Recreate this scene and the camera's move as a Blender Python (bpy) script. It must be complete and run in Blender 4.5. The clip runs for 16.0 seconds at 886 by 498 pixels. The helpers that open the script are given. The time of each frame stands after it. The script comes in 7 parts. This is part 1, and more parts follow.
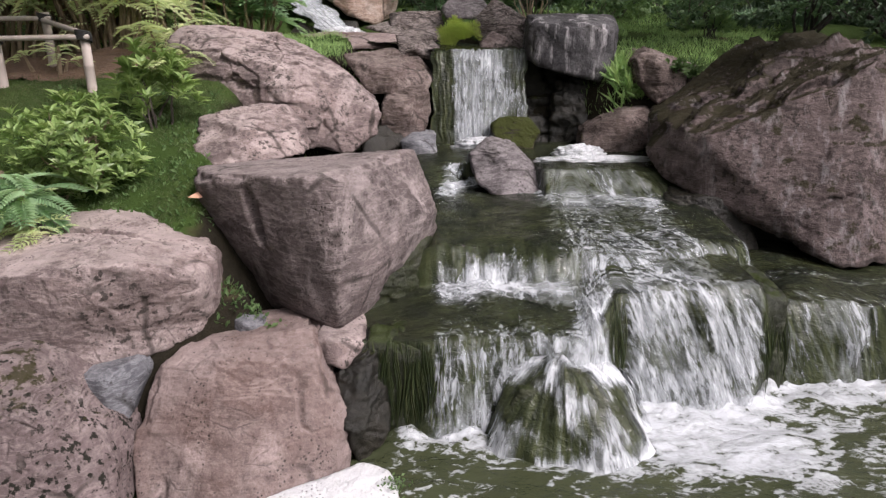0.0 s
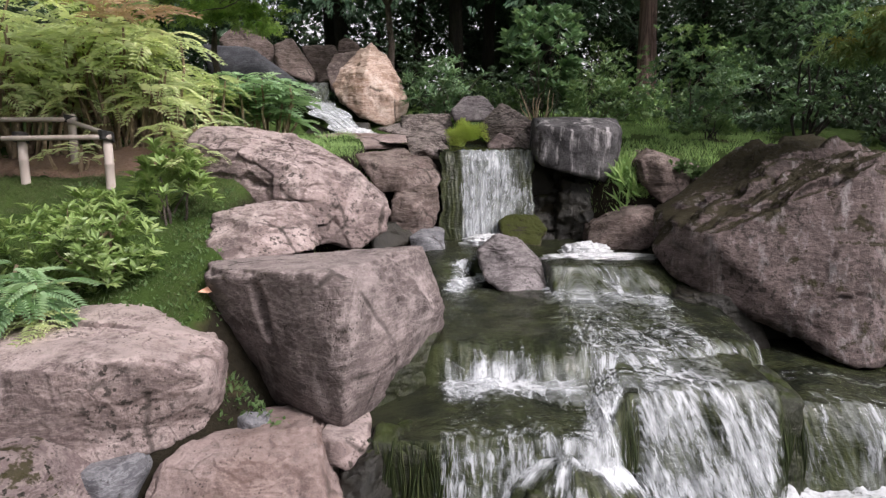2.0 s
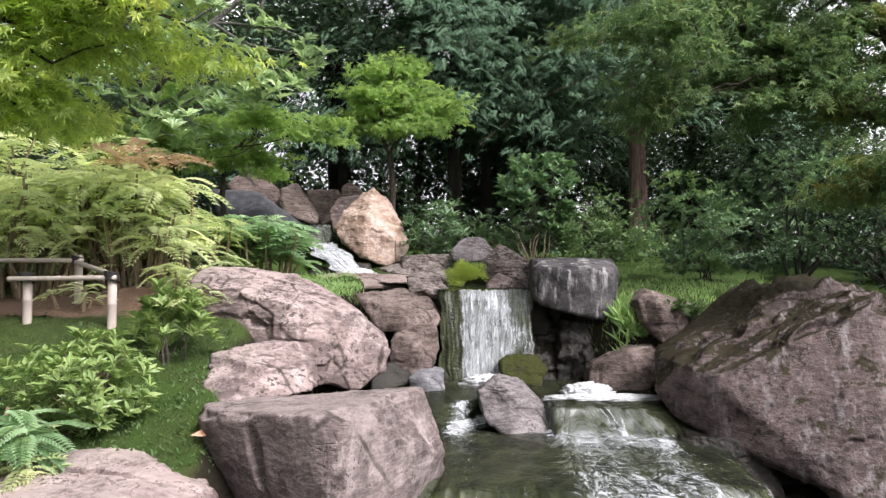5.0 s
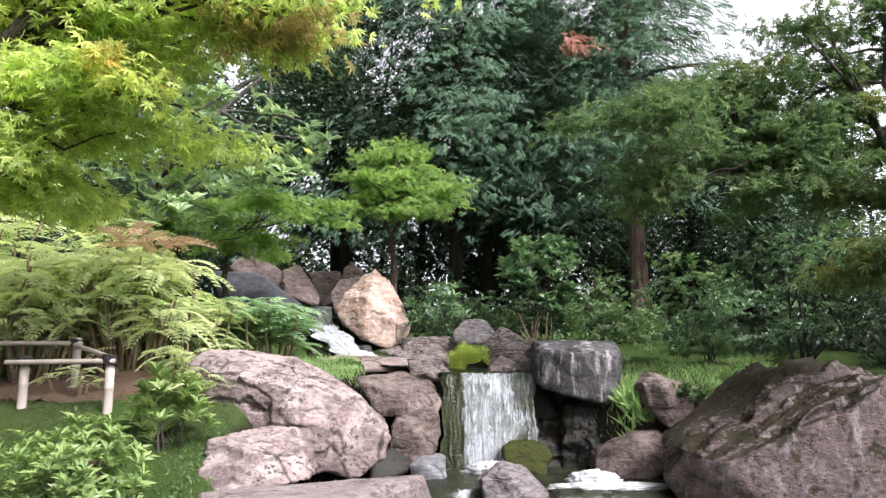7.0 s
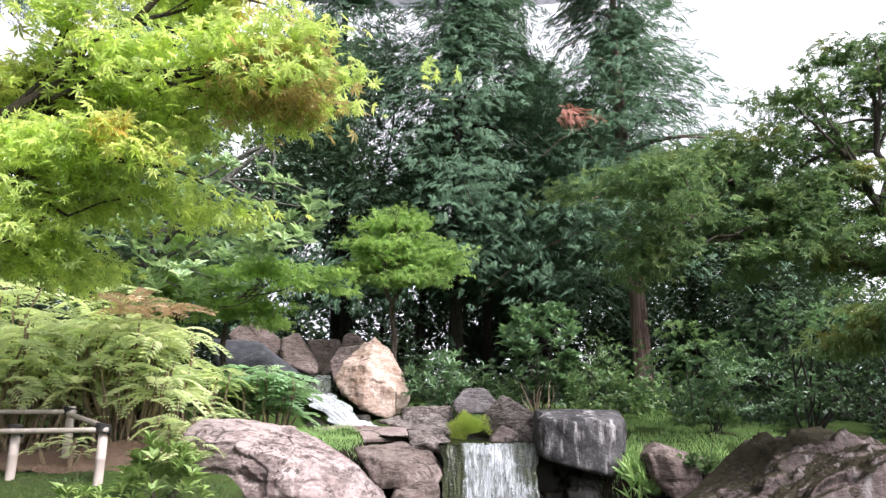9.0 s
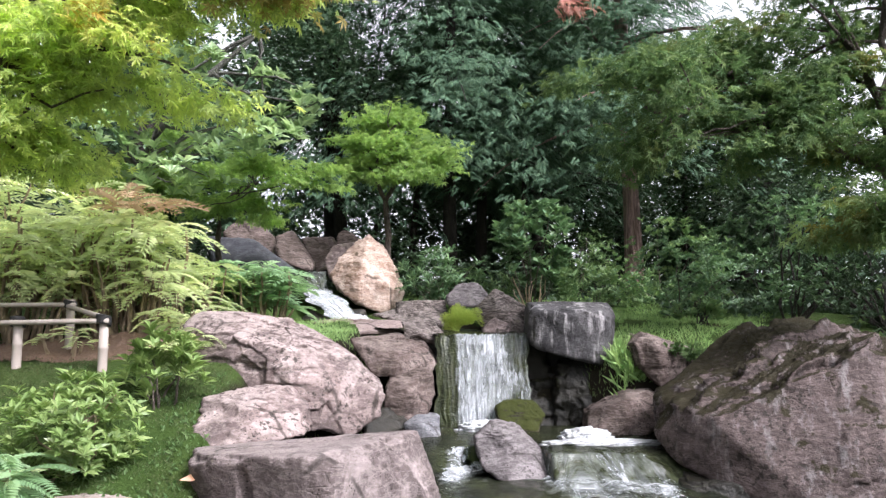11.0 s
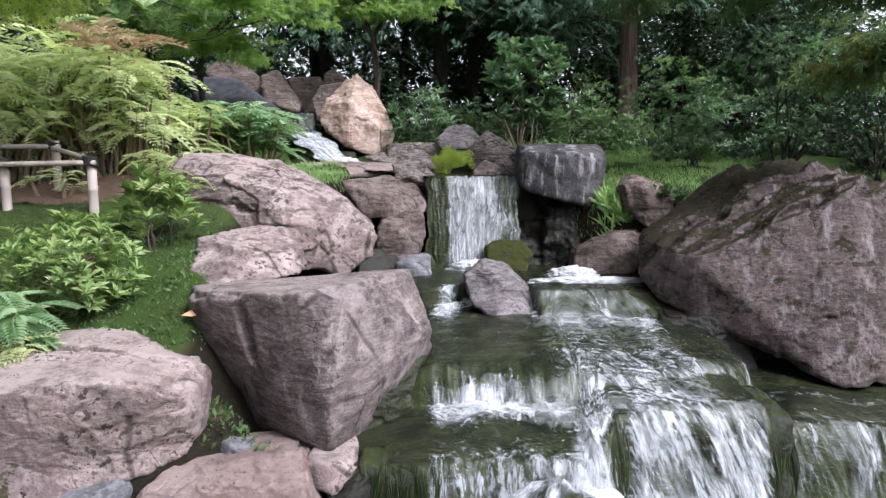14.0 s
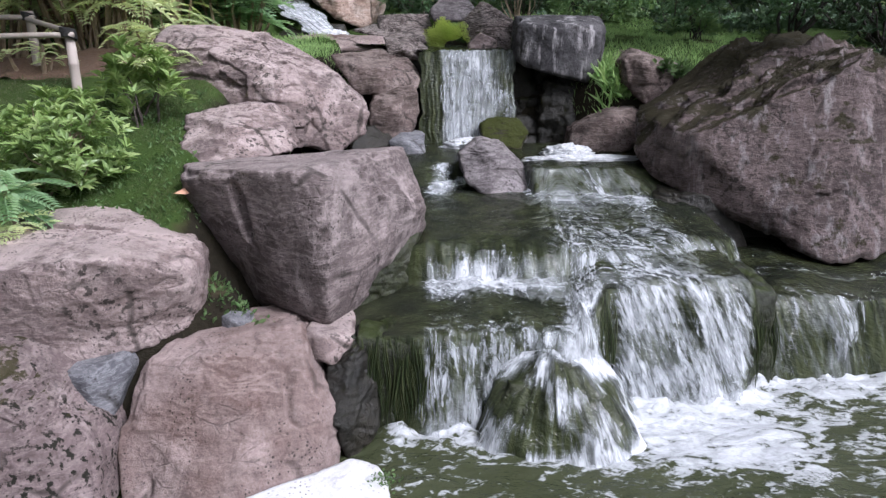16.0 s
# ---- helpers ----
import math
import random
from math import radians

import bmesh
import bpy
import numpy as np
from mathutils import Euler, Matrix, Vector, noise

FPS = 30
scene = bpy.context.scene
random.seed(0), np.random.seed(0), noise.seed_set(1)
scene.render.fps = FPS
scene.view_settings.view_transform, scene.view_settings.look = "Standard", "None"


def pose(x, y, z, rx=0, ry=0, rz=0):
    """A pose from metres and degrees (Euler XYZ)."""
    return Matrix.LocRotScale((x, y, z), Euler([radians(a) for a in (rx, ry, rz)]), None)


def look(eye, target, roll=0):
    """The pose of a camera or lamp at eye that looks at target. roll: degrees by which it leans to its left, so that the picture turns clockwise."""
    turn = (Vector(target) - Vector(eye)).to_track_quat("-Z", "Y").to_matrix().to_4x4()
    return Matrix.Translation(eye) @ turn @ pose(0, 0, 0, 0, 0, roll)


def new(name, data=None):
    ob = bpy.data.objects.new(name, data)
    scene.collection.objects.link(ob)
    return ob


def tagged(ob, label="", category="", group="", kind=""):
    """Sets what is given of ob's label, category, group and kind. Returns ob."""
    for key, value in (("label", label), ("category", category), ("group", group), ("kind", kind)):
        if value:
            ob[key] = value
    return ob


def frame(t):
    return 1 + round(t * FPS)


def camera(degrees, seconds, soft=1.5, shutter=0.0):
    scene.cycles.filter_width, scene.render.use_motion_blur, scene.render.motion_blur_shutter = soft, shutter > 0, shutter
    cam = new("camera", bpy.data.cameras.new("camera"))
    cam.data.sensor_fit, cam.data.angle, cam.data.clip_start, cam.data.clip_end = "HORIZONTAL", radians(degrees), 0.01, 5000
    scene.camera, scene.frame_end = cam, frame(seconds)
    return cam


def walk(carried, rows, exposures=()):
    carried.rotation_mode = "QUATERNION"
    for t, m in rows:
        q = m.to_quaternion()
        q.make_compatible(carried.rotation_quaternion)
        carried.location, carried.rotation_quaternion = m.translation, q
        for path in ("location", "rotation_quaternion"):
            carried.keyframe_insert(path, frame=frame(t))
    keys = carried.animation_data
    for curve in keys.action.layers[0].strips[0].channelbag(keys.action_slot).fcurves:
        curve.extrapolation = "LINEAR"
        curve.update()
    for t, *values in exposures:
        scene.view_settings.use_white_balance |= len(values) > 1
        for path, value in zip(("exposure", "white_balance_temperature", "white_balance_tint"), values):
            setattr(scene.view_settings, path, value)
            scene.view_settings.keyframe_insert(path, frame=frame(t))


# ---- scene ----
cam = camera(65.72, 16.0, soft=1.35)
walk(cam, [
    (0, pose(0.002, 0.017, 1.714, 72.31, 0.23, -0.73)),
    (0.5, pose(0.003, 0.016, 1.717, 74.85, 0.21, -0.23)),
    (1, pose(0.003, 0.016, 1.718, 76.72, 0.08, -0.04)),
    (1.5, pose(0.005, 0.015, 1.720, 78.53, 0.05, 0.01)),
    (2, pose(0.003, 0.012, 1.722, 80.24, -0.02, 0.01)),
    (2.5, pose(0.001, 0.009, 1.725, 82.90, 0.01, -0.01)),
    (3, pose(0.002, 0.005, 1.726, 84.83, 0.03, -0.07)),
    (3.5, pose(-0.000, 0.001, 1.729, 86.79, 0.06, -0.17)),
    (4, pose(-0.000, -0.003, 1.730, 88.50, 0.03, -0.15)),
    (6.5, pose(-0.007, -0.014, 1.740, 96.76, 0.00, -0.02)),
    (7, pose(-0.007, -0.015, 1.743, 98.50, 0.00, 0.00)),
    (7.5, pose(-0.010, -0.017, 1.744, 100.30, 0.03, 0.05)),
    (8, pose(-0.010, -0.018, 1.748, 101.93, -0.03, 0.09)),
    (8.2, pose(-0.010, -0.019, 1.747, 102.61, -0.07, 0.12)),
    (9.1, pose(-0.006, -0.008, 1.718, 104.30, 0.01, 0.02)),
    (10.3, pose(-0.003, 0.003, 1.680, 100.31, 0.11, -0.18)),
    (10.5, pose(-0.001, 0.003, 1.679, 98.89, 0.16, -0.24)),
    (11, pose(-0.000, 0.002, 1.674, 96.04, 0.18, -0.43)),
    (11.5, pose(0.000, 0.001, 1.672, 93.03, 0.18, -0.55)),
    (12, pose(-0.003, 0.003, 1.669, 90.69, 0.18, -0.69)),
    (12.5, pose(-0.002, 0.006, 1.669, 88.73, 0.20, -0.86)),
    (13, pose(-0.003, 0.007, 1.666, 87.11, 0.18, -0.97)),
    (13.5, pose(-0.002, 0.007, 1.663, 85.02, 0.17, -1.11)),
    (14, pose(-0.004, 0.012, 1.661, 83.06, 0.17, -1.24)),
    (14.5, pose(-0.005, 0.012, 1.658, 80.98, 0.09, -1.38)),
    (15, pose(-0.005, 0.013, 1.652, 78.28, 0.13, -1.50)),
    (15.5, pose(-0.006, 0.016, 1.654, 75.52, 0.13, -1.66)),
    (16, pose(-0.005, 0.015, 1.650, 73.05, 0.14, -1.75)),
], exposures=[(0, -0.03, 6400, 20), (1.5, 0.05, 6400, 19), (3.5, 0.35, 6350, 18), (5.5, 0.66, 6300, 17), (7, 0.82, 6200, 17), (8.2, 0.90, 6150, 17), (10.3, 0.90, 6100, 17), (11, 0.78, 6050, 17), (12.5, 0.60, 5950, 17), (14, 0.40, 5850, 17), (16, 0.12, 5750, 18)])

# ---- light: bright overcast sky ----
world = bpy.data.worlds.new("sky")
scene.world = world
world.use_nodes = True
wn, wl = world.node_tree.nodes, world.node_tree.links
wn.clear()
sky = wn.new("ShaderNodeTexSky")
sky.sky_type = "NISHITA"
sky.sun_disc = False
sky.sun_elevation, sky.sun_rotation = radians(44.3), radians(130.6)
sky.air_density, sky.dust_density, sky.ozone_density = 1.0, 9.0, 1.0
pale = wn.new("ShaderNodeHueSaturation")
pale.inputs["Saturation"].default_value = 0.15
pale.inputs["Value"].default_value = 1.2
bg = wn.new("ShaderNodeBackground")
bg.inputs["Strength"].default_value = 0.105
wo = wn.new("ShaderNodeOutputWorld")
wl.new(sky.outputs[0], pale.inputs["Color"])
wl.new(pale.outputs[0], bg.inputs["Color"])
wl.new(bg.outputs[0], wo.inputs["Surface"])
sun = new("sun", bpy.data.lights.new("sun", "SUN"))
sun.data.energy, sun.data.angle, sun.data.color = 3.5, radians(18), (1.0, 0.96, 0.92)
sun.matrix_world = look((4.2, -3.6, 5.4), (0, 0, 0))


# ---- materials ----
class Nodes:
    """A small builder for node materials."""

    def __init__(self, name):
        self.mat = bpy.data.materials.new(name)
        self.mat.use_nodes = True
        self.tree = self.mat.node_tree
        self.tree.nodes.clear()
        self.out = self.add("ShaderNodeOutputMaterial")
        self.coord = self.add("ShaderNodeTexCoord").outputs["Object"]

    def add(self, kind, **values):
        node = self.tree.nodes.new(kind)
        for key, value in values.items():
            node.inputs[key.replace("_", " ")].default_value = value
        return node

    def link(self, a, b):
        self.tree.links.new(a, b)

    def scaled(self, scale, source=None, turn=(0, 0, 0)):
        m = self.add("ShaderNodeMapping")
        m.inputs["Scale"].default_value = scale
        m.inputs["Rotation"].default_value = turn
        self.link(source or self.coord, m.inputs["Vector"])
        return m.outputs[0]

    def noise(self, scale, detail=6.0, rough=0.6, vector=None, distortion=0.0):
        n = self.add("ShaderNodeTexNoise", Scale=scale, Detail=detail, Roughness=rough, Distortion=distortion)
        self.link(vector or self.coord, n.inputs["Vector"])
        return n.outputs["Fac"]

    def ramp(self, fac, stops):
        r = self.add("ShaderNodeValToRGB")
        els = r.color_ramp.elements
        while len(els) < len(stops):
            els.new(0.5)
        for e, (p, c) in zip(els, stops):
            e.position = p
            e.color = (c, c, c, 1) if isinstance(c, (int, float)) else (*c, 1)
        self.link(fac, r.inputs["Fac"])
        return r.outputs["Color"]

    def mix(self, fac, a, b, blend="MIX"):
        m = self.add("ShaderNodeMix")
        m.data_type, m.blend_type = "RGBA", blend
        for value, socket in ((fac, m.inputs[0]), (a, m.inputs[6]), (b, m.inputs[7])):
            if isinstance(value, (int, float)):
                socket.default_value = value
            elif isinstance(value, tuple):
                socket.default_value = (*value, 1)
            else:
                self.link(value, socket)
        return m.outputs[2]

    def math(self, op, a, b=0.0):
        m = self.add("ShaderNodeMath")
        m.operation = op
        for value, socket in ((a, m.inputs[0]), (b, m.inputs[1])):
            if isinstance(value, (int, float)):
                socket.default_value = value
            else:
                self.link(value, socket)
        return m.outputs[0]

    def bump(self, height, strength=0.5, distance=0.01, normal=None):
        b = self.add("ShaderNodeBump", Strength=strength, Distance=distance)
        self.link(height, b.inputs["Height"])
        if normal:
            self.link(normal, b.inputs["Normal"])
        return b.outputs[0]

    def up(self):
        g = self.add("ShaderNodeNewGeometry")
        s = self.add("ShaderNodeSeparateXYZ")
        self.link(g.outputs["Normal"], s.inputs[0])
        return s.outputs["Z"]

    def height(self):
        g = self.add("ShaderNodeNewGeometry")
        s = self.add("ShaderNodeSeparateXYZ")
        self.link(g.outputs["Position"], s.inputs[0])
        return s.outputs["Z"]

    def done(self, color, rough=0.8, normal=None, **values):
        p = self.add("ShaderNodeBsdfPrincipled", **values)
        for value, key in ((color, "Base Color"), (rough, "Roughness")):
            if isinstance(value, tuple):
                p.inputs[key].default_value = (*value, 1)
            elif isinstance(value, (int, float)):
                p.inputs[key].default_value = value
            else:
                self.link(value, p.inputs[key])
        if normal:
            self.link(normal, p.inputs["Normal"])
        self.link(p.outputs[0], self.out.inputs["Surface"])
        return self.mat


def rock_material(name, a, b, pale, veins=0.3, spots=0.3, moss=0.0, wet=False, drips=0.0, moss_color=(0.05, 0.06, 0.012), turn=(0.5, 0.3, 0.0), vein_scale=7.0, flecks=0.6, cover=0.48, crown=0.25):
    """Weathered stone: two tones, fine grain, pale stretched veins, dark lichen spots, moss and a painted skylit
    paleness on the upward faces.
    """
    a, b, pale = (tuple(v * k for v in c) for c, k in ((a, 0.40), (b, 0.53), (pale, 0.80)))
    n = Nodes(name)
    warp = n.add("ShaderNodeVectorMath")
    warp.operation = "MULTIPLY_ADD"
    soft = n.add("ShaderNodeTexNoise", Scale=4.0, Detail=3.0)
    n.link(n.coord, soft.inputs["Vector"])
    n.link(soft.outputs["Color"], warp.inputs[0])
    warp.inputs[1].default_value = (0.10, 0.10, 0.10)
    n.link(n.coord, warp.inputs[2])
    grain = n.noise(120, 6, 0.7)
    mottle = n.noise(16, 10, 0.78)
    color = n.mix(n.ramp(n.noise(2.4, 8, 0.72), [(0.40, 0.0), (0.58, 1.0)]), a, b)
    color = n.mix(n.math("MULTIPLY", n.ramp(n.noise(1.5, 7, 0.7, None, 0.8), [(0.50, 0.0), (0.58, 1.0)]), 0.38), color, tuple(c * 0.40 for c in a))
    color = n.mix(n.math("MULTIPLY", n.ramp(n.noise(1.9, 7, 0.7, n.scaled((1.0, 1.3, 0.8)), 0.5), [(0.54, 0.0), (0.62, 1.0)]), 0.45), color, pale)
    color = n.mix(n.ramp(mottle, [(0.50, 0.0), (0.72, 0.45 * flecks)]), color, pale)
    color = n.mix(n.ramp(mottle, [(0.30, 0.45 * flecks), (0.46, 0.0)]), color, tuple(c * 0.35 for c in a))
    color = n.mix(n.ramp(grain, [(0.36, 0.28), (0.48, 0.0)]), color, tuple(c * 0.45 for c in a))
    color = n.mix(n.ramp(grain, [(0.60, 0.0), (0.72, 0.28)]), color, tuple(min(0.8, c * 1.25) for c in pale))
    lines = n.noise(vein_scale, 6, 0.62, n.scaled((1.0, 1.0, 5.0), warp.outputs[0], turn), 0.45)
    color = n.mix(n.math("MULTIPLY", n.ramp(lines, [(0.49, 0.0), (0.53, 1.0), (0.58, 0.0)]), veins), color, pale)
    color = n.mix(n.math("MULTIPLY", n.ramp(lines, [(0.36, 0.0), (0.42, 1.0), (0.46, 0.0)]), veins * 0.7), color, tuple(c * 0.45 for c in a))
    # Paler upward faces: lichen bloom, with extra skylight put into the colour.
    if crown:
        skylit = n.ramp(n.math("ADD", n.math("MULTIPLY", n.up(), 0.45), n.noise(6.0, 8, 0.75)), [(0.80, 0.0), (0.95, 1.0)])
        color = n.mix(n.math("MULTIPLY", skylit, crown), color, tuple(min(0.8, c * 1.1) for c in pale))
    split = n.add("ShaderNodeTexVoronoi", Scale=2.4)
    split.feature = "DISTANCE_TO_EDGE"
    n.link(warp.outputs[0], split.inputs["Vector"])
    fissure = n.math("MULTIPLY", n.ramp(split.outputs["Distance"], [(0.0, 1.0), (0.018, 0.7), (0.035, 0.0)]), n.ramp(n.noise(2.1, 3, 0.5), [(0.53, 0.0), (0.60, 1.0)]))
    color = n.mix(n.math("MULTIPLY", fissure, 0.7), color, (0.02, 0.018, 0.014))
    crack = n.add("ShaderNodeTexVoronoi", Scale=8.5)
    crack.feature = "DISTANCE_TO_EDGE"
    n.link(n.scaled((1.0, 1.0, 1.9), warp.outputs[0], turn), crack.inputs["Vector"])
    cracks = n.math("MULTIPLY", n.ramp(crack.outputs["Distance"], [(0.0, 1.0), (0.02, 0.8), (0.05, 0.0)]), n.ramp(n.noise(4.6, 5, 0.7), [(0.52, 0.0), (0.68, 1.0)]))
    color = n.mix(n.math("MULTIPLY", cracks, 0.4), color, (0.02, 0.017, 0.014))
    pit = n.add("ShaderNodeTexVoronoi", Scale=52.0)
    n.link(warp.outputs[0], pit.inputs["Vector"])
    pits = n.math("MULTIPLY", n.ramp(pit.outputs["Distance"], [(0.16, 1.0), (0.30, 0.0)]), n.ramp(n.noise(7, 4, 0.6), [(0.47, 0.0), (0.58, 1.0)]))
    color = n.mix(n.math("MULTIPLY", pits, 0.8), color, (0.03, 0.026, 0.022))
    blot = n.math("MULTIPLY", n.ramp(n.noise(30, 5, 0.62), [(0.55, 0.0), (0.60, 1.0)]), n.ramp(n.noise(3.2, 3, 0.5), [(cover, 0.0), (cover + 0.1, 1.0)]))
    color = n.mix(n.math("MULTIPLY", blot, min(1.0, spots)), color, (0.018, 0.017, 0.013))
    if drips:
        run = n.noise(9, 5, 0.65, n.scaled((1.3, 1.3, 0.20)))
        color = n.mix(n.math("MULTIPLY", n.ramp(run, [(0.54, 0.0), (0.66, 1.0)]), drips), color, (0.42, 0.40, 0.40))
    if moss:
        where = n.math("ADD", n.math("MULTIPLY", n.up(), 0.35), n.noise(4.0, 8, 0.75))
        cover = n.ramp(where, [(0.94 - 0.4 * moss, 0.0), (0.99 - 0.4 * moss, 1.0)])
        color = n.mix(n.math("MULTIPLY", cover, 0.92), color, n.mix(n.noise(60, 4, 0.7), tuple(c * 0.3 for c in moss_color), moss_color))
    relief = n.math("ADD", n.noise(24, 10, 0.68), n.math("MULTIPLY", lines, 0.12 * veins))
    relief = n.math("SUBTRACT", relief, n.math("ADD", n.math("MULTIPLY", pits, 0.18), n.math("MULTIPLY", n.math("MAXIMUM", fissure, cracks), 0.28)))
    normal = n.bump(relief, 0.68, 0.026, n.bump(grain, 0.35, 0.004))
    rough = n.ramp(mottle, [(0.3, 0.26 if wet else 0.66), (0.7, 0.52 if wet else 0.95)])
    return n.done(color, rough, normal, Specular_IOR_Level=0.35 if wet else 0.14)


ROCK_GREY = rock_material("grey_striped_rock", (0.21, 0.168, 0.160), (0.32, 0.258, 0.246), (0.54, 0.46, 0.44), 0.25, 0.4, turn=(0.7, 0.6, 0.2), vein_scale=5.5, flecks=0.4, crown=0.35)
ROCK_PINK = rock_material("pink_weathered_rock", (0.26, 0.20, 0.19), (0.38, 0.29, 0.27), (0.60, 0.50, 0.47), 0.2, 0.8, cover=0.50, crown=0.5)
ROCK_RED = rock_material("reddish_granite", (0.34, 0.235, 0.205), (0.42, 0.325, 0.30), (0.52, 0.42, 0.39), 0.12, 0.25, vein_scale=4, flecks=0.8)
ROCK_LICHEN = rock_material("lichen_pink_rock", (0.25, 0.19, 0.182), (0.33, 0.252, 0.244), (0.50, 0.42, 0.40), 0.2, 1.0, 0.35, moss_color=(0.05, 0.045, 0.018), cover=0.36)
ROCK_SLATE = rock_material("grey_slate", (0.20, 0.20, 0.22), (0.27, 0.27, 0.29), (0.42, 0.42, 0.43), 0.4, 0.1, vein_scale=14)
ROCK_PALE = rock_material("pale_wet_stone", (1.2, 1.2, 1.22), (1.2, 1.2, 1.2), (1.0, 1.0, 1.0), 0.05, 0.0, 0.0, wet=True, flecks=0.3)
# Wet rock; its near-black also stands for shade where stones fill gaps.
ROCK_WET_SHADE = rock_material("dark_wet_shade_rock", (0.022, 0.022, 0.016), (0.04, 0.036, 0.025), (0.06, 0.05, 0.04), 0.15, 0.3, 0.25, wet=True, crown=0.0)
ROCK_BROWN = rock_material("brown_rock", (0.17, 0.13, 0.11), (0.26, 0.195, 0.175), (0.40, 0.33, 0.30), 0.35, 0.6, 0.05)
ROCK_DARK = rock_material("dark_mottled_rock", (0.10, 0.085, 0.075), (0.19, 0.15, 0.135), (0.46, 0.40, 0.37), 0.7, 0.6, vein_scale=12)
ROCK_SLAB = rock_material("dark_stained_rock", (0.075, 0.072, 0.075), (0.13, 0.125, 0.13), (0.24, 0.23, 0.23), 0.1, 0.4, drips=0.75)
ROCK_SLAB2 = rock_material("blue_grey_slab", (0.085, 0.09, 0.105), (0.11, 0.115, 0.13), (0.17, 0.17, 0.18), 0.15, 0.1)
ROCK_BIG = rock_material("dark_ridged_rock", (0.125, 0.094, 0.088), (0.19, 0.145, 0.136), (0.34, 0.275, 0.265), 0.25, 0.7, 0.60, drips=0.3, moss_color=(0.034, 0.03, 0.013), cover=0.42, vein_scale=9, crown=0.0)
ROCK_MID = rock_material("grey_stream_stone", (0.17, 0.15, 0.15), (0.26, 0.23, 0.23), (0.45, 0.41, 0.41), 0.3, 0.4, 0.05)
ROCK_MOSS = rock_material("moss_covered_rock", (0.05, 0.045, 0.03), (0.08, 0.07, 0.05), (0.14, 0.12, 0.09), 0.1, 0.3, 0.95, crown=0.0)
ROCK_ALGAE = rock_material("algae_rock", (0.022, 0.03, 0.010), (0.045, 0.055, 0.016), (0.10, 0.10, 0.07), 0.2, 0.2, 0.45, wet=True, moss_color=(0.040, 0.055, 0.012), crown=0.0)
ROCK_GOLD = rock_material("golden_rock", (0.56, 0.36, 0.26), (0.70, 0.51, 0.41), (0.78, 0.66, 0.58), 0.35, 0.1, turn=(1.5, 0.2, 0.0), vein_scale=3, flecks=0.9, crown=0.3)


def ground_material():
    n = Nodes("grass_and_moss_ground")
    tone = n.mix(n.ramp(n.noise(1.6, 5, 0.6), [(0.35, 0.0), (0.65, 1.0)]), (0.036, 0.070, 0.015), (0.062, 0.092, 0.024))
    tone = n.mix(n.ramp(n.noise(70, 5, 0.7), [(0.35, 0.0), (0.7, 0.8)]), tone, (0.03, 0.055, 0.012))
    bare = n.ramp(n.noise(0.9, 5, 0.65), [(0.60, 0.0), (0.68, 1.0)])
    tone = n.mix(n.math("MULTIPLY", bare, 0.75), tone, (0.10, 0.07, 0.045))
    # Steep slopes: bare soil, darkened further to paint the shade between boulders.
    steep = n.ramp(n.math("ADD", n.up(), n.math("MULTIPLY", n.noise(6, 4, 0.6), 0.25)), [(0.86, 1.0), (0.98, 0.0)])
    tone = n.mix(steep, tone, n.mix(n.noise(40, 4, 0.6), (0.010, 0.009, 0.006), (0.030, 0.025, 0.016)))
    return n.done(tone, 0.95, n.bump(n.noise(45, 6, 0.7), 0.8, 0.03), Specular_IOR_Level=0.1)


def mulch_material():
    n = Nodes("red_brown_mulch")
    tone = n.mix(n.noise(60, 4, 0.7), (0.06, 0.035, 0.022), (0.24, 0.15, 0.10))
    return n.done(tone, 0.95, n.bump(n.noise(50, 5, 0.7), 0.9, 0.03))


def flow_pattern(n):
    """Streaks along the flow where it is steep, swirls where it is level; also the froth attribute and the steepness."""
    uv = n.add("ShaderNodeUVMap").outputs[0]
    froth = n.add("ShaderNodeAttribute")
    froth.attribute_name = "froth"
    steep = n.add("ShaderNodeAttribute")
    steep.attribute_name = "steep"
    s1 = n.noise(1.0, 3, 0.55, n.scaled((17, 4.0, 1), uv), 0.9)
    s2 = n.noise(1.0, 4, 0.6, n.scaled((44, 8.0, 1), uv), 0.8)
    s3 = n.noise(1.0, 3, 0.5, n.scaled((6.5, 5.0, 1), uv), 0.9)
    w1 = n.noise(1.0, 4, 0.55, n.scaled((10, 12, 1), uv), 1.8)
    w2 = n.noise(1.0, 4, 0.6, n.scaled((30, 32, 1), uv), 1.4)
    falling = n.math("ADD", n.math("MULTIPLY", s1, 0.38), n.math("ADD", n.math("MULTIPLY", s2, 0.30), n.math("MULTIPLY", s3, 0.32)))
    swirling = n.math("ADD", n.math("MULTIPLY", w1, 0.52), n.math("ADD", n.math("MULTIPLY", w2, 0.33), n.math("MULTIPLY", s1, 0.15)))
    streak = n.mix(steep.outputs["Fac"], swirling, falling)
    level = n.math("ADD", n.math("MULTIPLY", n.math("SUBTRACT", streak, 0.5), 2.7), froth.outputs["Fac"])
    return uv, steep.outputs["Fac"], streak, level


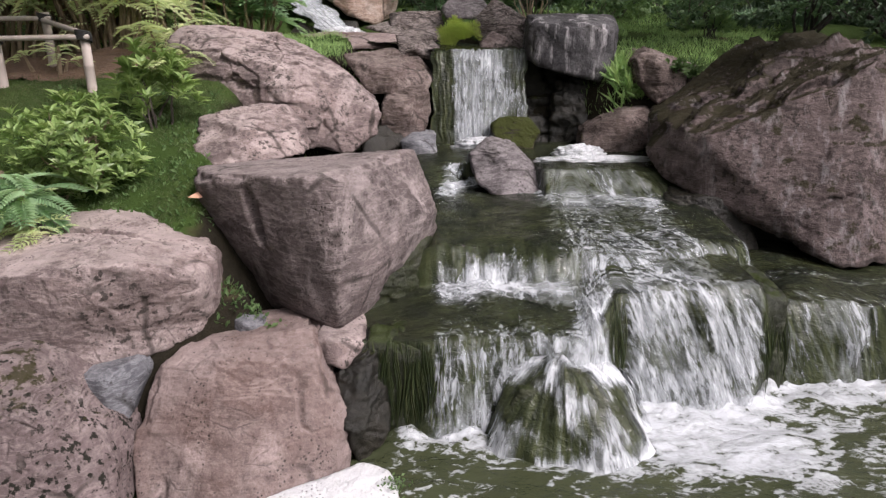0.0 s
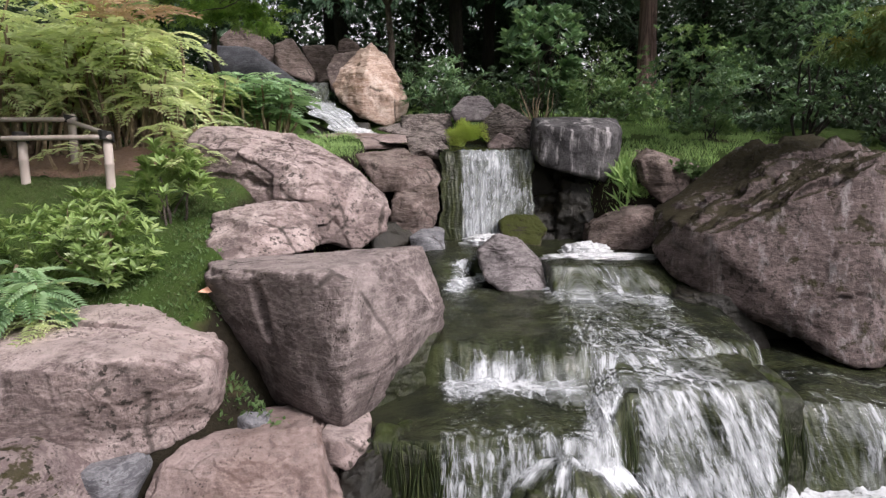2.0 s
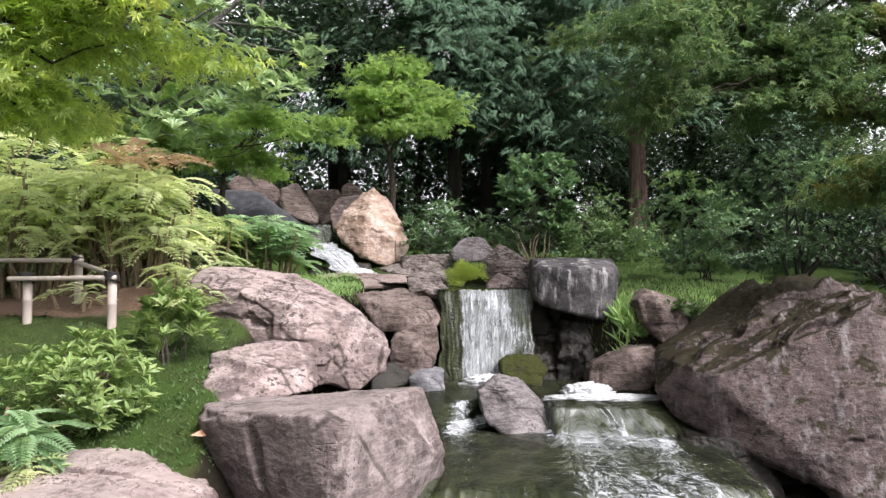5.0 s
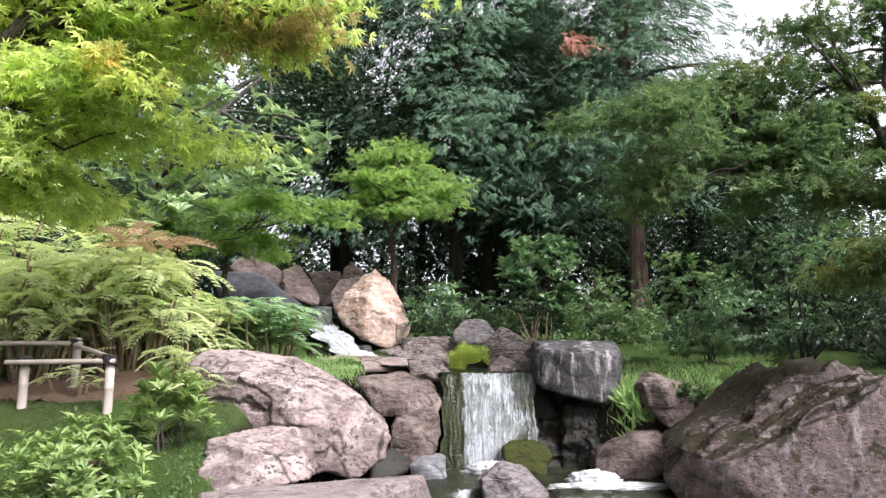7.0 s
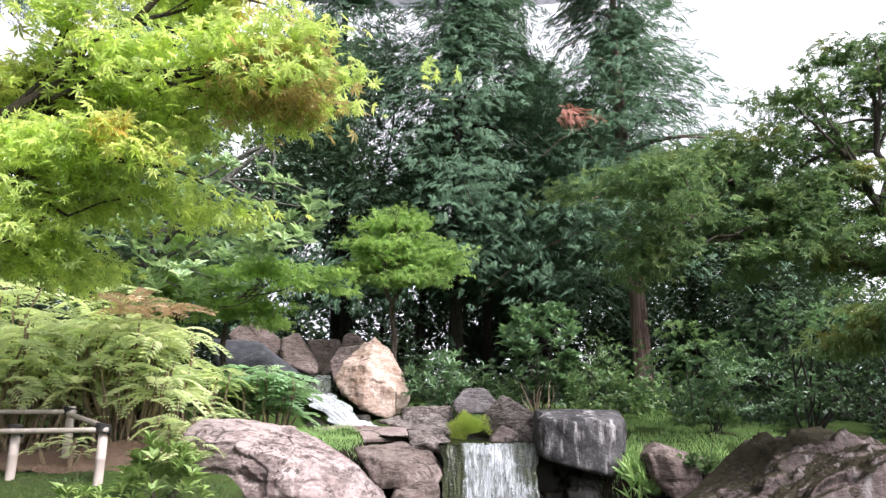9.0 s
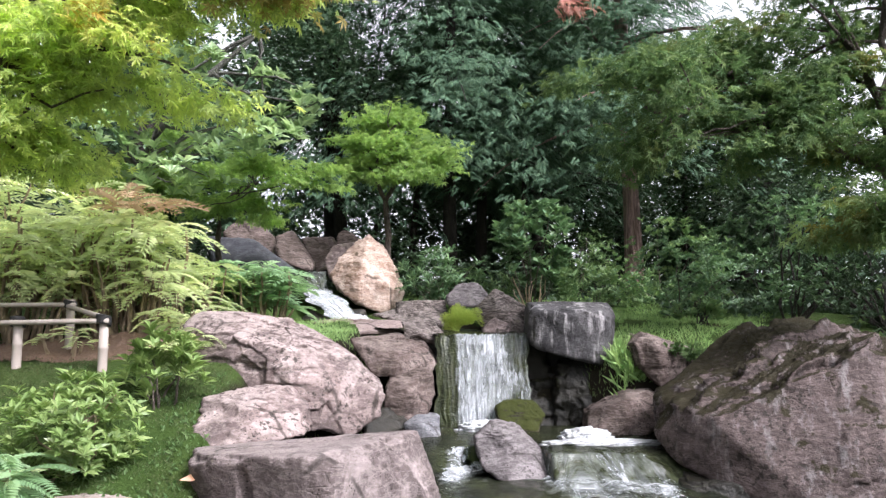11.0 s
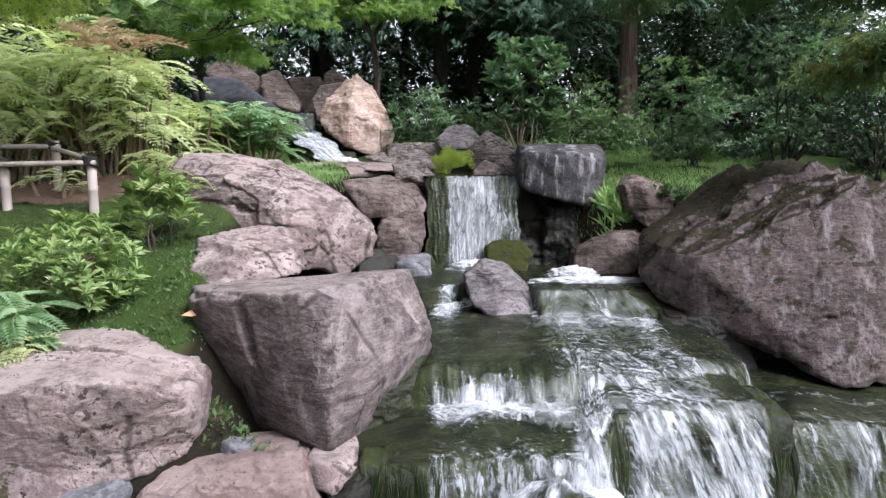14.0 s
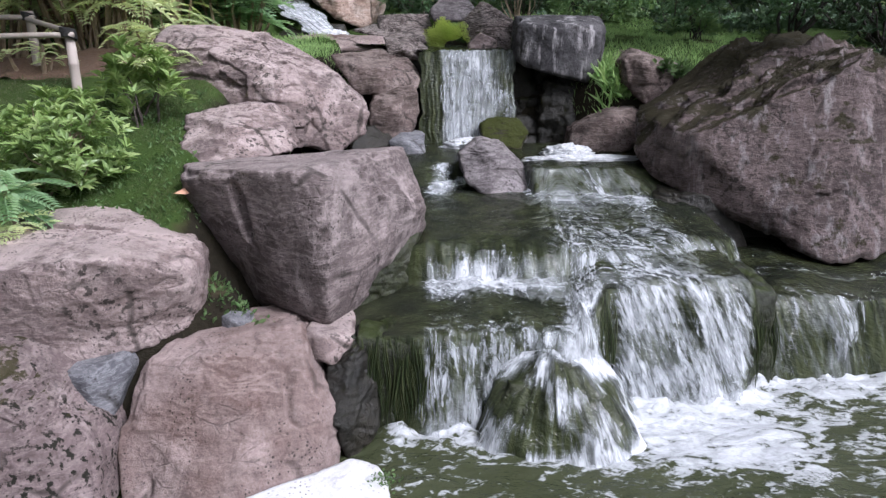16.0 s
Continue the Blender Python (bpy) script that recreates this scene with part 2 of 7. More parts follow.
def water_material():
    """Thin clear water over dark algae-grown rock, with milky streaks in it."""
    n = Nodes("cascade_water")
    uv, steep, streak, level = flow_pattern(n)
    white = n.ramp(level, [(0.40, 0.0), (0.75, 0.20), (1.1, 0.50)])
    bed = n.mix(n.ramp(n.noise(5, 5, 0.65), [(0.38, 0.0), (0.62, 1.0)]), (0.012, 0.014, 0.009), (0.030, 0.034, 0.016))
    green = n.mix(n.ramp(n.noise(1.0, 4, 0.6, n.scaled((22, 3, 1), uv)), [(0.40, 0.0), (0.65, 1.0)]), (0.015, 0.019, 0.008), (0.055, 0.066, 0.028))
    bed = n.mix(n.math("MULTIPLY", steep, 0.8), bed, green)
    color = n.mix(white, bed, (0.50, 0.53, 0.54))
    rough = n.mix(white, (0.10, 0.10, 0.10), (0.45, 0.45, 0.45))
    normal = n.bump(streak, 0.35, 0.025, n.bump(n.noise(1.0, 4, 0.6, n.scaled((16, 24, 1), uv), 1.4), 0.55, 0.022))
    return n.done(color, rough, normal, IOR=1.33)


def veil_material():
    """White broken water: opaque froth that tears into streaks with clear gaps between them."""
    n = Nodes("broken_white_water")
    uv, steep, streak, level = flow_pattern(n)
    fine = n.noise(1.0, 4, 0.65, n.scaled((70, 20, 1), uv), 1.0)
    cover = n.ramp(n.math("ADD", level, n.math("MULTIPLY", n.math("SUBTRACT", fine, 0.5), 0.8)), [(0.46, 0.0), (0.66, 0.45), (0.95, 0.92)])
    tone = n.mix(n.ramp(level, [(0.45, 0.0), (1.0, 1.0)]), (0.34, 0.37, 0.38), (0.56, 0.58, 0.60))
    face = n.add("ShaderNodeBsdfPrincipled", Roughness=0.42, IOR=1.33)
    n.link(tone, face.inputs["Base Color"])
    n.link(n.bump(n.math("ADD", level, n.math("MULTIPLY", fine, 0.4)), 0.35, 0.02), face.inputs["Normal"])
    clear = n.add("ShaderNodeBsdfTransparent")
    m = n.add("ShaderNodeMixShader")
    n.link(cover, m.inputs[0])
    n.link(clear.outputs[0], m.inputs[1])
    n.link(face.outputs[0], m.inputs[2])
    n.link(m.outputs[0], n.out.inputs["Surface"])
    return n.mat


def pool_material():
    n = Nodes("pool_water")
    froth = n.add("ShaderNodeAttribute")
    froth.attribute_name = "froth"
    swirl = n.noise(5.5, 4, 0.55, n.scaled((1.0, 2.0, 1.0)), 1.4)
    fine = n.noise(17, 4, 0.6, n.scaled((1.0, 1.8, 1.0)), 1.2)
    grain = n.noise(60, 3, 0.6)
    mass = n.math("ADD", n.math("MULTIPLY", swirl, 0.50), n.math("ADD", n.math("MULTIPLY", fine, 0.40), n.math("MULTIPLY", grain, 0.10)))
    level = n.math("ADD", n.math("MULTIPLY", n.math("SUBTRACT", mass, 0.5), 2.2), froth.outputs["Fac"])
    white = n.ramp(level, [(0.40, 0.0), (0.52, 0.55), (0.80, 0.97)])
    deep = n.mix(n.noise(3, 4, 0.5), (0.026, 0.032, 0.016), (0.055, 0.062, 0.030))
    color = n.mix(white, deep, (0.49, 0.51, 0.53))
    rough = n.mix(white, (0.07, 0.07, 0.07), (0.5, 0.5, 0.5))
    ripple = n.noise(12, 3, 0.5, n.scaled((1.0, 2.0, 1.0)), 0.8)
    return n.done(color, rough, n.bump(ripple, 0.4, 0.03, n.bump(mass, 0.5, 0.03)), IOR=1.33)


def leaf_material(name, a, b, c, gloss=0.45, through_light=0.45, turned=None, amount=0.0, gain=1.35):
    """Leaves: three greens, one drawn per leaf; some patches of the crown have turned colour."""
    a, b, c = (tuple((0.72 * v + 0.28 * (0.7 * max(k) + 0.3 * min(k))) * gain * 1.5 for v in k) for k in (a, b, c))
    n = Nodes(name)
    island = n.add("ShaderNodeNewGeometry").outputs["Random Per Island"]
    tone = n.ramp(island, [(0.0, a), (0.5, b), (1.0, c)])
    drift = n.ramp(n.noise(1.3, 3, 0.6), [(0.36, 0.0), (0.66, 1.0)])
    tone = n.mix(n.math("MULTIPLY", drift, 0.4), tone, tuple(v * 0.6 for v in a))
    if turned:
        where = n.ramp(n.noise(0.9, 3, 0.55), [(0.64 - 0.3 * amount, 0.0), (0.76 - 0.3 * amount, 1.0)])
        tone = n.mix(where, tone, n.mix(island, turned, b))
    face = n.add("ShaderNodeBsdfPrincipled", Roughness=gloss, Specular_IOR_Level=0.2 if gloss >= 0.45 else 0.4)
    n.link(tone, face.inputs["Base Color"])
    back = n.add("ShaderNodeBsdfTranslucent")
    n.link(n.mix(0.5, tone, n.mix(1.0, tone, (1.3, 1.35, 0.8), "MULTIPLY")), back.inputs["Color"])
    m = n.add("ShaderNodeMixShader", Fac=through_light)
    n.link(face.outputs[0], m.inputs[1])
    n.link(back.outputs[0], m.inputs[2])
    n.link(m.outputs[0], n.out.inputs["Surface"])
    return n.mat


def bark_material(name, a, b, scale=(14, 14, 2.5)):
    n = Nodes(name)
    ridges = n.noise(1.0, 8, 0.75, n.scaled(scale), 1.2)
    return n.done(n.mix(n.ramp(ridges, [(0.35, 0.0), (0.65, 1.0)]), a, b), 0.9, n.bump(ridges, 1.0, 0.08))


def bamboo_material():
    n = Nodes("weathered_bamboo")
    tone = n.mix(n.noise(1.0, 5, 0.6, n.scaled((40, 40, 3))), (0.30, 0.25, 0.215), (0.46, 0.40, 0.36))
    tone = n.mix(n.ramp(n.noise(12, 4, 0.6), [(0.55, 0.0), (0.72, 0.7)]), tone, (0.22, 0.17, 0.13))
    return n.done(tone, 0.6, n.bump(n.noise(60, 4, 0.6), 0.3, 0.004))


def cord_material():
    n = Nodes("black_cord")
    return n.done(n.mix(n.noise(90, 3, 0.6), (0.008, 0.008, 0.008), (0.03, 0.028, 0.026)), 0.85, n.bump(n.noise(120, 3, 0.6), 0.8, 0.004))


GROUND, MULCH, WATER, POOL, VEIL = ground_material(), mulch_material(), water_material(), pool_material(), veil_material()
BAMBOO, CORD = bamboo_material(), cord_material()
# Gain raised to offset the maple's shade over the right bank.
GRASS = leaf_material("grass_blades", (0.055, 0.11, 0.02), (0.085, 0.15, 0.03), (0.12, 0.18, 0.045), 0.6, 0.35, gain=2.5)
# Mossy turf, darkened in its colour to offset the sun on the left bank.
TURF_DIMMED = leaf_material("dimmed_mossy_turf", (0.045, 0.075, 0.018), (0.065, 0.095, 0.024), (0.11, 0.11, 0.045), 0.7, 0.3, gain=0.95)
MOSS = leaf_material("bright_moss", (0.20, 0.27, 0.01), (0.27, 0.34, 0.015), (0.33, 0.40, 0.02), 0.8, 0.35, gain=1.5)
WEED = leaf_material("weed_leaves", (0.05, 0.12, 0.02), (0.07, 0.14, 0.03), (0.10, 0.17, 0.04), 0.5, 0.35, gain=0.9)
LEAF_MAPLE = leaf_material("maple_leaves_yellow_green", (0.12, 0.165, 0.03), (0.175, 0.22, 0.04), (0.25, 0.28, 0.05), 0.5, 0.65, (0.50, 0.30, 0.06), 0.30, gain=2.35)
LEAF_MAPLE_DEEP = leaf_material("maple_leaves_green", (0.03, 0.07, 0.02), (0.05, 0.10, 0.025), (0.095, 0.145, 0.035), 0.5, 0.5, (0.26, 0.22, 0.05), 0.22, gain=1.5)
LEAF_MAPLE_MID = leaf_material("small_maple_leaves", (0.07, 0.13, 0.02), (0.10, 0.17, 0.022), (0.14, 0.21, 0.025), 0.5, 0.65, gain=1.95)
LEAF_CONIFER = leaf_material("conifer_sprays", (0.014, 0.040, 0.020), (0.024, 0.058, 0.028), (0.045, 0.085, 0.038), 0.7, 0.25, (0.085, 0.065, 0.035), -0.02, gain=2.2)
LEAF_RED = leaf_material("dead_red_spray", (0.24, 0.075, 0.05), (0.30, 0.10, 0.065), (0.26, 0.12, 0.08), 0.7, 0.3)
LEAF_DARK = leaf_material("dark_evergreen_leaves", (0.012, 0.028, 0.012), (0.02, 0.042, 0.018), (0.035, 0.062, 0.025), 0.45, 0.25, gain=1.6)
LEAF_AZALEA = leaf_material("bright_shrub_leaves", (0.09, 0.165, 0.02), (0.14, 0.23, 0.03), (0.20, 0.27, 0.06), 0.35, 0.4, gain=1.15)
LEAF_CAMELLIA = leaf_material("glossy_dark_leaves", (0.03, 0.075, 0.028), (0.045, 0.10, 0.035), (0.075, 0.13, 0.045), 0.28, 0.35, gain=1.75)
LEAF_SHRUB = leaf_material("shrub_leaves", (0.04, 0.09, 0.025), (0.065, 0.125, 0.032), (0.10, 0.16, 0.04), 0.4, 0.35, gain=1.7)
LEAF_FROND = leaf_material("pinnate_leaves", (0.14, 0.17, 0.08), (0.19, 0.22, 0.10), (0.27, 0.28, 0.15), 0.45, 0.5, gain=2.35)
LEAF_ORANGE = leaf_material("orange_tinted_leaves", (0.32, 0.19, 0.10), (0.36, 0.23, 0.13), (0.30, 0.26, 0.10), 0.5, 0.35, gain=1.1)
LEAF_FERN = leaf_material("blue_green_fronds", (0.06, 0.12, 0.05), (0.09, 0.16, 0.07), (0.13, 0.20, 0.09), 0.4, 0.45, gain=2.1)
LEAF_LARGE = leaf_material("large_grey_green_leaves", (0.07, 0.12, 0.05), (0.11, 0.17, 0.07), (0.17, 0.23, 0.10), 0.35, 0.45, gain=2.0)
LEAF_FALLEN = leaf_material("fallen_brown_leaf", (0.42, 0.17, 0.07), (0.45, 0.20, 0.09), (0.5, 0.24, 0.12), 0.6, 0.2)
LEAF_TURNED = leaf_material("turned_maple_leaves", (0.34, 0.22, 0.05), (0.38, 0.28, 0.07), (0.30, 0.30, 0.05), 0.5, 0.55, gain=1.0)
ALGAE = leaf_material("hanging_algae", (0.02, 0.035, 0.008), (0.04, 0.06, 0.014), (0.075, 0.09, 0.025), 0.25, 0.3, gain=0.7)
LEAF_EVERGREEN = leaf_material("blue_green_evergreen_leaves", (0.022, 0.05, 0.025), (0.036, 0.075, 0.036), (0.065, 0.105, 0.055), 0.5, 0.3, gain=1.9)
BARK = bark_material("grey_brown_bark", (0.05, 0.04, 0.032), (0.14, 0.11, 0.09))
BARK_RED = bark_material("reddish_peeling_bark", (0.06, 0.03, 0.025), (0.50, 0.34, 0.30), (22, 22, 1.3))
BARK_DARK = bark_material("dark_bark", (0.012, 0.01, 0.008), (0.045, 0.035, 0.028))
BARK_PALE = bark_material("pale_twig_bark", (0.22, 0.16, 0.10), (0.42, 0.33, 0.22))
BARK_GREY = bark_material("smooth_grey_bark", (0.07, 0.07, 0.06), (0.17, 0.165, 0.145), (9, 9, 4))


# ---- shaping helpers ----
def hashed(i, j, k, seed):
    h = (i * 374761393 + j * 668265263 + k * 2147483647 + seed * 1274126177) & 0xFFFFFFFF
    h = ((h ^ (h >> 13)) * 1274126177) & 0xFFFFFFFF
    return ((h ^ (h >> 16)) & 0xFFFF) / 32767.5 - 1.0


def value_noise(p, seed=0):
    """Smooth noise in -1..1 at the rows of p."""
    p = np.asarray(p, float)
    c = np.floor(p).astype(np.int64)
    f = p - c
    f = f * f * f * (f * (f * 6 - 15) + 10)
    total = 0.0
    for dx in (0, 1):
        for dy in (0, 1):
            for dz in (0, 1):
                w = (f[:, 0] if dx else 1 - f[:, 0]) * (f[:, 1] if dy else 1 - f[:, 1]) * (f[:, 2] if dz else 1 - f[:, 2])
                total = total + w * hashed(c[:, 0] + dx, c[:, 1] + dy, c[:, 2] + dz, seed)
    return total


def fractal(p, octaves=4, gain=0.5, seed=0):
    total, size, amp = 0.0, 1.0, 1.0
    for k in range(octaves):
        total = total + amp * value_noise(np.asarray(p) * size + 17.3 * k, seed + k)
        size, amp = size * 2.03, amp * gain
    return total


def mesh_of(name, verts, faces, material, smooth=True, sides=3):
    """A mesh from arrays: faces all have the same number of sides."""
    verts, faces = np.asarray(verts, np.float32), np.asarray(faces, np.int32)
    me = bpy.data.meshes.new(name)
    me.vertices.add(len(verts))
    me.vertices.foreach_set("co", verts.ravel())
    me.loops.add(faces.size)
    me.loops.foreach_set("vertex_index", faces.ravel())
    me.polygons.add(len(faces))
    me.polygons.foreach_set("loop_start", np.arange(0, faces.size, sides, dtype=np.int32))
    me.polygons.foreach_set("use_smooth", np.full(len(faces), smooth))
    me.update(calc_edges=True)
    me.validate()
    me.materials.append(material)
    return me


def part_of(name, me, parent, label=""):
    ob = new(name, me)
    ob.parent = parent
    return tagged(ob, label) if label else ob


def base_at(name, place, label, category, group="", kind=""):
    ob = new(name)
    ob.location = place
    ob.empty_display_size = 0.1
    return tagged(ob, label, category, group, kind)


def ease(a, b, v):
    s = np.clip((v - a) / (b - a), 0, 1)
    return s * s * (3 - 2 * s)


SPHERES = {}


def unit(v):
    return v / np.maximum(np.linalg.norm(v, axis=1), 1e-9)[:, None]


def sphere_grid(level):
    if level not in SPHERES:
        bm = bmesh.new()
        bmesh.ops.create_icosphere(bm, subdivisions=level, radius=1.0)
        v = np.array([x.co[:] for x in bm.verts])
        f = np.array([[x.index for x in face.verts] for face in bm.faces])
        bm.free()
        SPHERES[level] = (v / np.linalg.norm(v, axis=1)[:, None], f)
    return SPHERES[level]


def surface_up(p, faces):
    """The upward part of each vertex normal."""
    n = np.cross(p[faces[:, 1]] - p[faces[:, 0]], p[faces[:, 2]] - p[faces[:, 0]])
    total = np.zeros_like(p)
    for k in range(3):
        np.add.at(total, faces[:, k], n)
    return unit(total)[:, 2]


ROCK_SEED = [0]


def rock(name, label, material, place, corners, level=6, edge=16, grain=0.02, chips=12, flat=1.0, ribs=None, cracks=()):
    """A stone: the block spanned by a few corners, its edges worn, its faces chipped and cracked."""
    ROCK_SEED[0] += 1
    seed = ROCK_SEED[0]
    rnd = np.random.RandomState(seed)
    edge = edge * 2.6
    pts = np.array(corners)
    mid = (pts.min(0) + pts.max(0)) / 2 * 0.5 + pts.mean(0) * 0.5
    bm = bmesh.new()
    for p in pts:
        bm.verts.new(p)
    bmesh.ops.convex_hull(bm, input=bm.verts[:])
    bm.normal_update()
    planes = {}
    for face in bm.faces:
        nrm = np.array(face.normal[:])
        off = float(nrm @ (np.array(face.verts[0].co[:]) - mid))
        if off < 0:
            nrm, off = -nrm, -off
        planes[tuple(np.round(nrm, 2))] = (nrm, max(off, 0.01))
    bm.free()
    for _ in range(chips):
        d = rnd.normal(size=3)
        d /= np.linalg.norm(d)
        planes[tuple(d)] = (d, float(((pts - mid) @ d).max()) * rnd.uniform(0.92, 0.985))
    dirs, faces = sphere_grid(level)
    size = float(np.linalg.norm(pts.max(0) - pts.min(0)))
    total = np.zeros(len(dirs))
    for nrm, off in planes.values():
        total += np.maximum(dirs @ nrm / off, 0.0) ** edge
    r = total ** (-1.0 / edge)
    ways, offs = np.array([w for w, _ in planes.values()]), np.array([o for _, o in planes.values()])
    terms = dirs @ (ways / offs[:, None]).T
    first = terms.argmax(1)
    gain = terms[np.arange(len(dirs)), first]
    wear = np.zeros(len(dirs))
    for k in range(len(ways)):
        turn = 1 - ways[first] @ ways[k]
        wear = np.maximum(wear, ease(0.90, 1.0, terms[:, k] / gain) * ease(0.10, 0.45, turn))
    r *= 1.015 + 0.5 / edge
    p = dirs * r[:, None]
    q = p + place
    chip = np.zeros(len(dirs))
    for cells, tilt, step in ((26, 0.07, 0.006), (150, 0.15, 0.005), (900 if level > 6 else 420, 0.12, 0.0016)):
        seeds = unit(rnd.normal(size=(cells, 3)))
        near = np.empty(len(dirs), int)
        for s in range(0, len(dirs), 8192):
            near[s:s + 8192] = np.argmax(dirs[s:s + 8192] @ seeds.T + 0.06 / math.sqrt(cells) * fractal(dirs[s:s + 8192] * 9, 2, 0.5, seed)[:, None], axis=1)
        chip += np.einsum("ij,ij->i", dirs - seeds[near], rnd.normal(size=(cells, 3))[near]) * tilt * r * 0.5 + rnd.normal(size=cells)[near] * step * size
    chip *= np.clip(grain / 0.016, 0.4, 1.5) * flat
    rough = fractal(q * 13.0, 4, 0.55, seed + 5) * grain * 0.30
    bend = fractal(q * 2.4, 2, 0.5, seed) * grain * 0.5
    ledge = fractal(q * np.array([3.0, 3.0, 7.0]), 3, 0.5, seed + 3)
    ledge = (np.floor(ledge * 3.0) + ease(0.75, 1.0, ledge * 3.0 - np.floor(ledge * 3.0))) * grain * 0.55
    push = 0.62 * chip + bend * flat + rough + ledge * flat
    push = push - push.mean() - 0.010
    broken = fractal(q * 7.0, 3, 0.6, seed + 21)
    push = push - wear * np.maximum(0.0, np.floor(broken * 3) / 3 + 0.35) * 0.035 * min(1.0, size)
    if ribs:
        # weathered ridges that run along one way over the upper side, like torn layers
        way, pitch, deep, low, high = ribs
        way = np.array(way) / np.linalg.norm(way)
        across = np.cross(way, (0.0, 0.0, 1.0))
        across /= np.linalg.norm(across)
        warp = fractal(q * 5.0, 2, 0.5, seed + 11)
        wave = fractal(np.c_[(q @ across) * pitch + 0.7 * warp, (q @ way) * pitch * 0.22, 0 * r + 3.0], 3, 0.55, seed + 13)
        top = ease(low, high, surface_up(p, faces))
        push = push + top * deep * (np.floor(wave * 4) / 4 + 0.5 * np.abs(wave) - 0.3)
    p = p + dirs * push[:, None] * min(1.0, size) + mid
    for a, b, wide, deep in cracks:
        a, b = np.array(a), np.array(b)
        t = np.clip(((p - a) @ (b - a)) / ((b - a) @ (b - a)), 0, 1)
        gap = np.linalg.norm(p - a - t[:, None] * (b - a) + 0.018 * fractal(p * 14, 2, 0.5, seed + 17)[:, None], axis=1)
        p = p - unit(p - mid) * (deep * ease(wide, wide * 0.25, gap))[:, None]
    ob = new(name, mesh_of(name, p, faces, material))
    ob.location = place
    return tagged(ob, label, "boulder" if size > 0.55 else "stone", "rocks of the cascade")


# ---- distance: pale overcast sky ----
def sky_backdrop():
    """A far, wide, evenly white cloud bank behind the grove."""
    n = Nodes("overcast_cloud")
    glow = n.add("ShaderNodeEmission", Strength=0.85)
    n.link(n.mix(n.noise(0.05, 4, 0.5), (0.90, 0.92, 0.95), (1.0, 1.0, 1.0)), glow.inputs["Color"])
    n.link(glow.outputs[0], n.out.inputs["Surface"])
    a, z = np.meshgrid(np.radians(np.linspace(-50, 50, 41)), np.linspace(-3, 60, 12))
    v = np.stack([88 * np.sin(a), 88 * np.cos(a), z], 2).reshape(-1, 3)
    i = (np.arange(11)[:, None] * 41 + np.arange(40)).ravel()
    tagged(new("backdrop", mesh_of("backdrop", v, np.c_[i, i + 1, i + 42, i + 41], n.mat, True, 4)), "pale white overcast sky behind the trees", "sky", kind="structure")


sky_backdrop()


# ---- ground ----
def ground_height(x, y):
    """Banks that rise away from the pool, with the stream's trough between them."""
    x, y = np.asarray(x, float), np.asarray(y, float)
    left = np.interp(y, [1.5, 2.4, 2.75, 2.95, 3.3, 4.3, 5.0, 6.0, 7.2, 8.5, 11, 20, 60], [-0.3, 0.1, 0.7, 0.84, 0.94, 1.34, 1.48, 1.62, 1.70, 1.95, 2.3, 2.6, 3.0])
    right = np.interp(y, [1.5, 3.4, 4.4, 4.9, 5.2, 5.6, 6.5, 7.5, 9, 11, 20, 60], [-0.4, -0.3, 0.4, 1.0, 1.34, 1.48, 1.63, 1.75, 1.95, 2.25, 2.6, 3.0])
    trough = np.interp(y, [1.5, 3.1, 3.4, 4.2, 5.3, 5.55, 6.4, 7.2, 8.4, 9.2, 11, 60], [-0.4, -0.38, 0.2, 0.45, 0.55, 1.3, 1.45, 1.5, 2.0, 2.15, 2.3, 3.0])
    left_end = np.interp(y, [1.5, 2.6, 3.3, 4.2, 5.0, 5.5, 6.5, 7.3, 8.5, 9.5, 60], [-1.7, -1.25, -1.2, -1.42, -1.35, -0.75, -0.75, -1.45, -1.8, -1.4, -1.4])
    right_start = np.interp(y, [1.5, 3.0, 4.5, 5.2, 5.8, 6.4, 7.2, 8.5, 9.5, 60], [3.6, 3.2, 1.9, 1.0, 0.75, 0.45, -0.75, -1.3, -1.4, -1.4])
    ml = ease(left_end + 0.75 * ease(5.6, 4.6, y) + 0.12, left_end, x)
    mr = ease(right_start, right_start + 0.35, x)
    z = trough + (left - trough) * ml + (right - trough) * mr
    front = ease(0.9, 1.7, y)
    z = z * front + (0.12 * ease(1.3, 0.7, y) - 0.35 * (1 - ease(1.3, 0.7, y))) * (1 - front)
    return z + 0.28 * np.exp(-((x + 0.78) ** 2 + (y - 2.86) ** 2) / 0.03)


def ground():
    xs = np.unique(np.concatenate([np.linspace(-60, -6, 28), np.linspace(-6, 6, 201), np.linspace(6, 60, 28)]))
    ys = np.unique(np.concatenate([np.linspace(-40, 0, 20), np.linspace(0, 12, 201), np.linspace(12, 80, 35)]))
    gx, gy = np.meshgrid(xs, ys)
    x, y = gx.ravel(), gy.ravel()
    z = ground_height(x, y) + 0.035 * fractal(np.c_[x * 1.3, y * 1.3, 0 * x], 4, 0.5, 3)
    nx, ny = len(xs), len(ys)
    i = (np.arange(ny - 1)[:, None] * nx + np.arange(nx - 1)).ravel()
    faces = np.c_[i, i + 1, i + 1 + nx, i + nx]
    ob = new("ground", mesh_of("ground", np.c_[x, y, z], faces, GROUND, True, 4))
    tagged(ob, "green mossy grass banks sloping down to the pool", "ground", kind="structure")


ground()


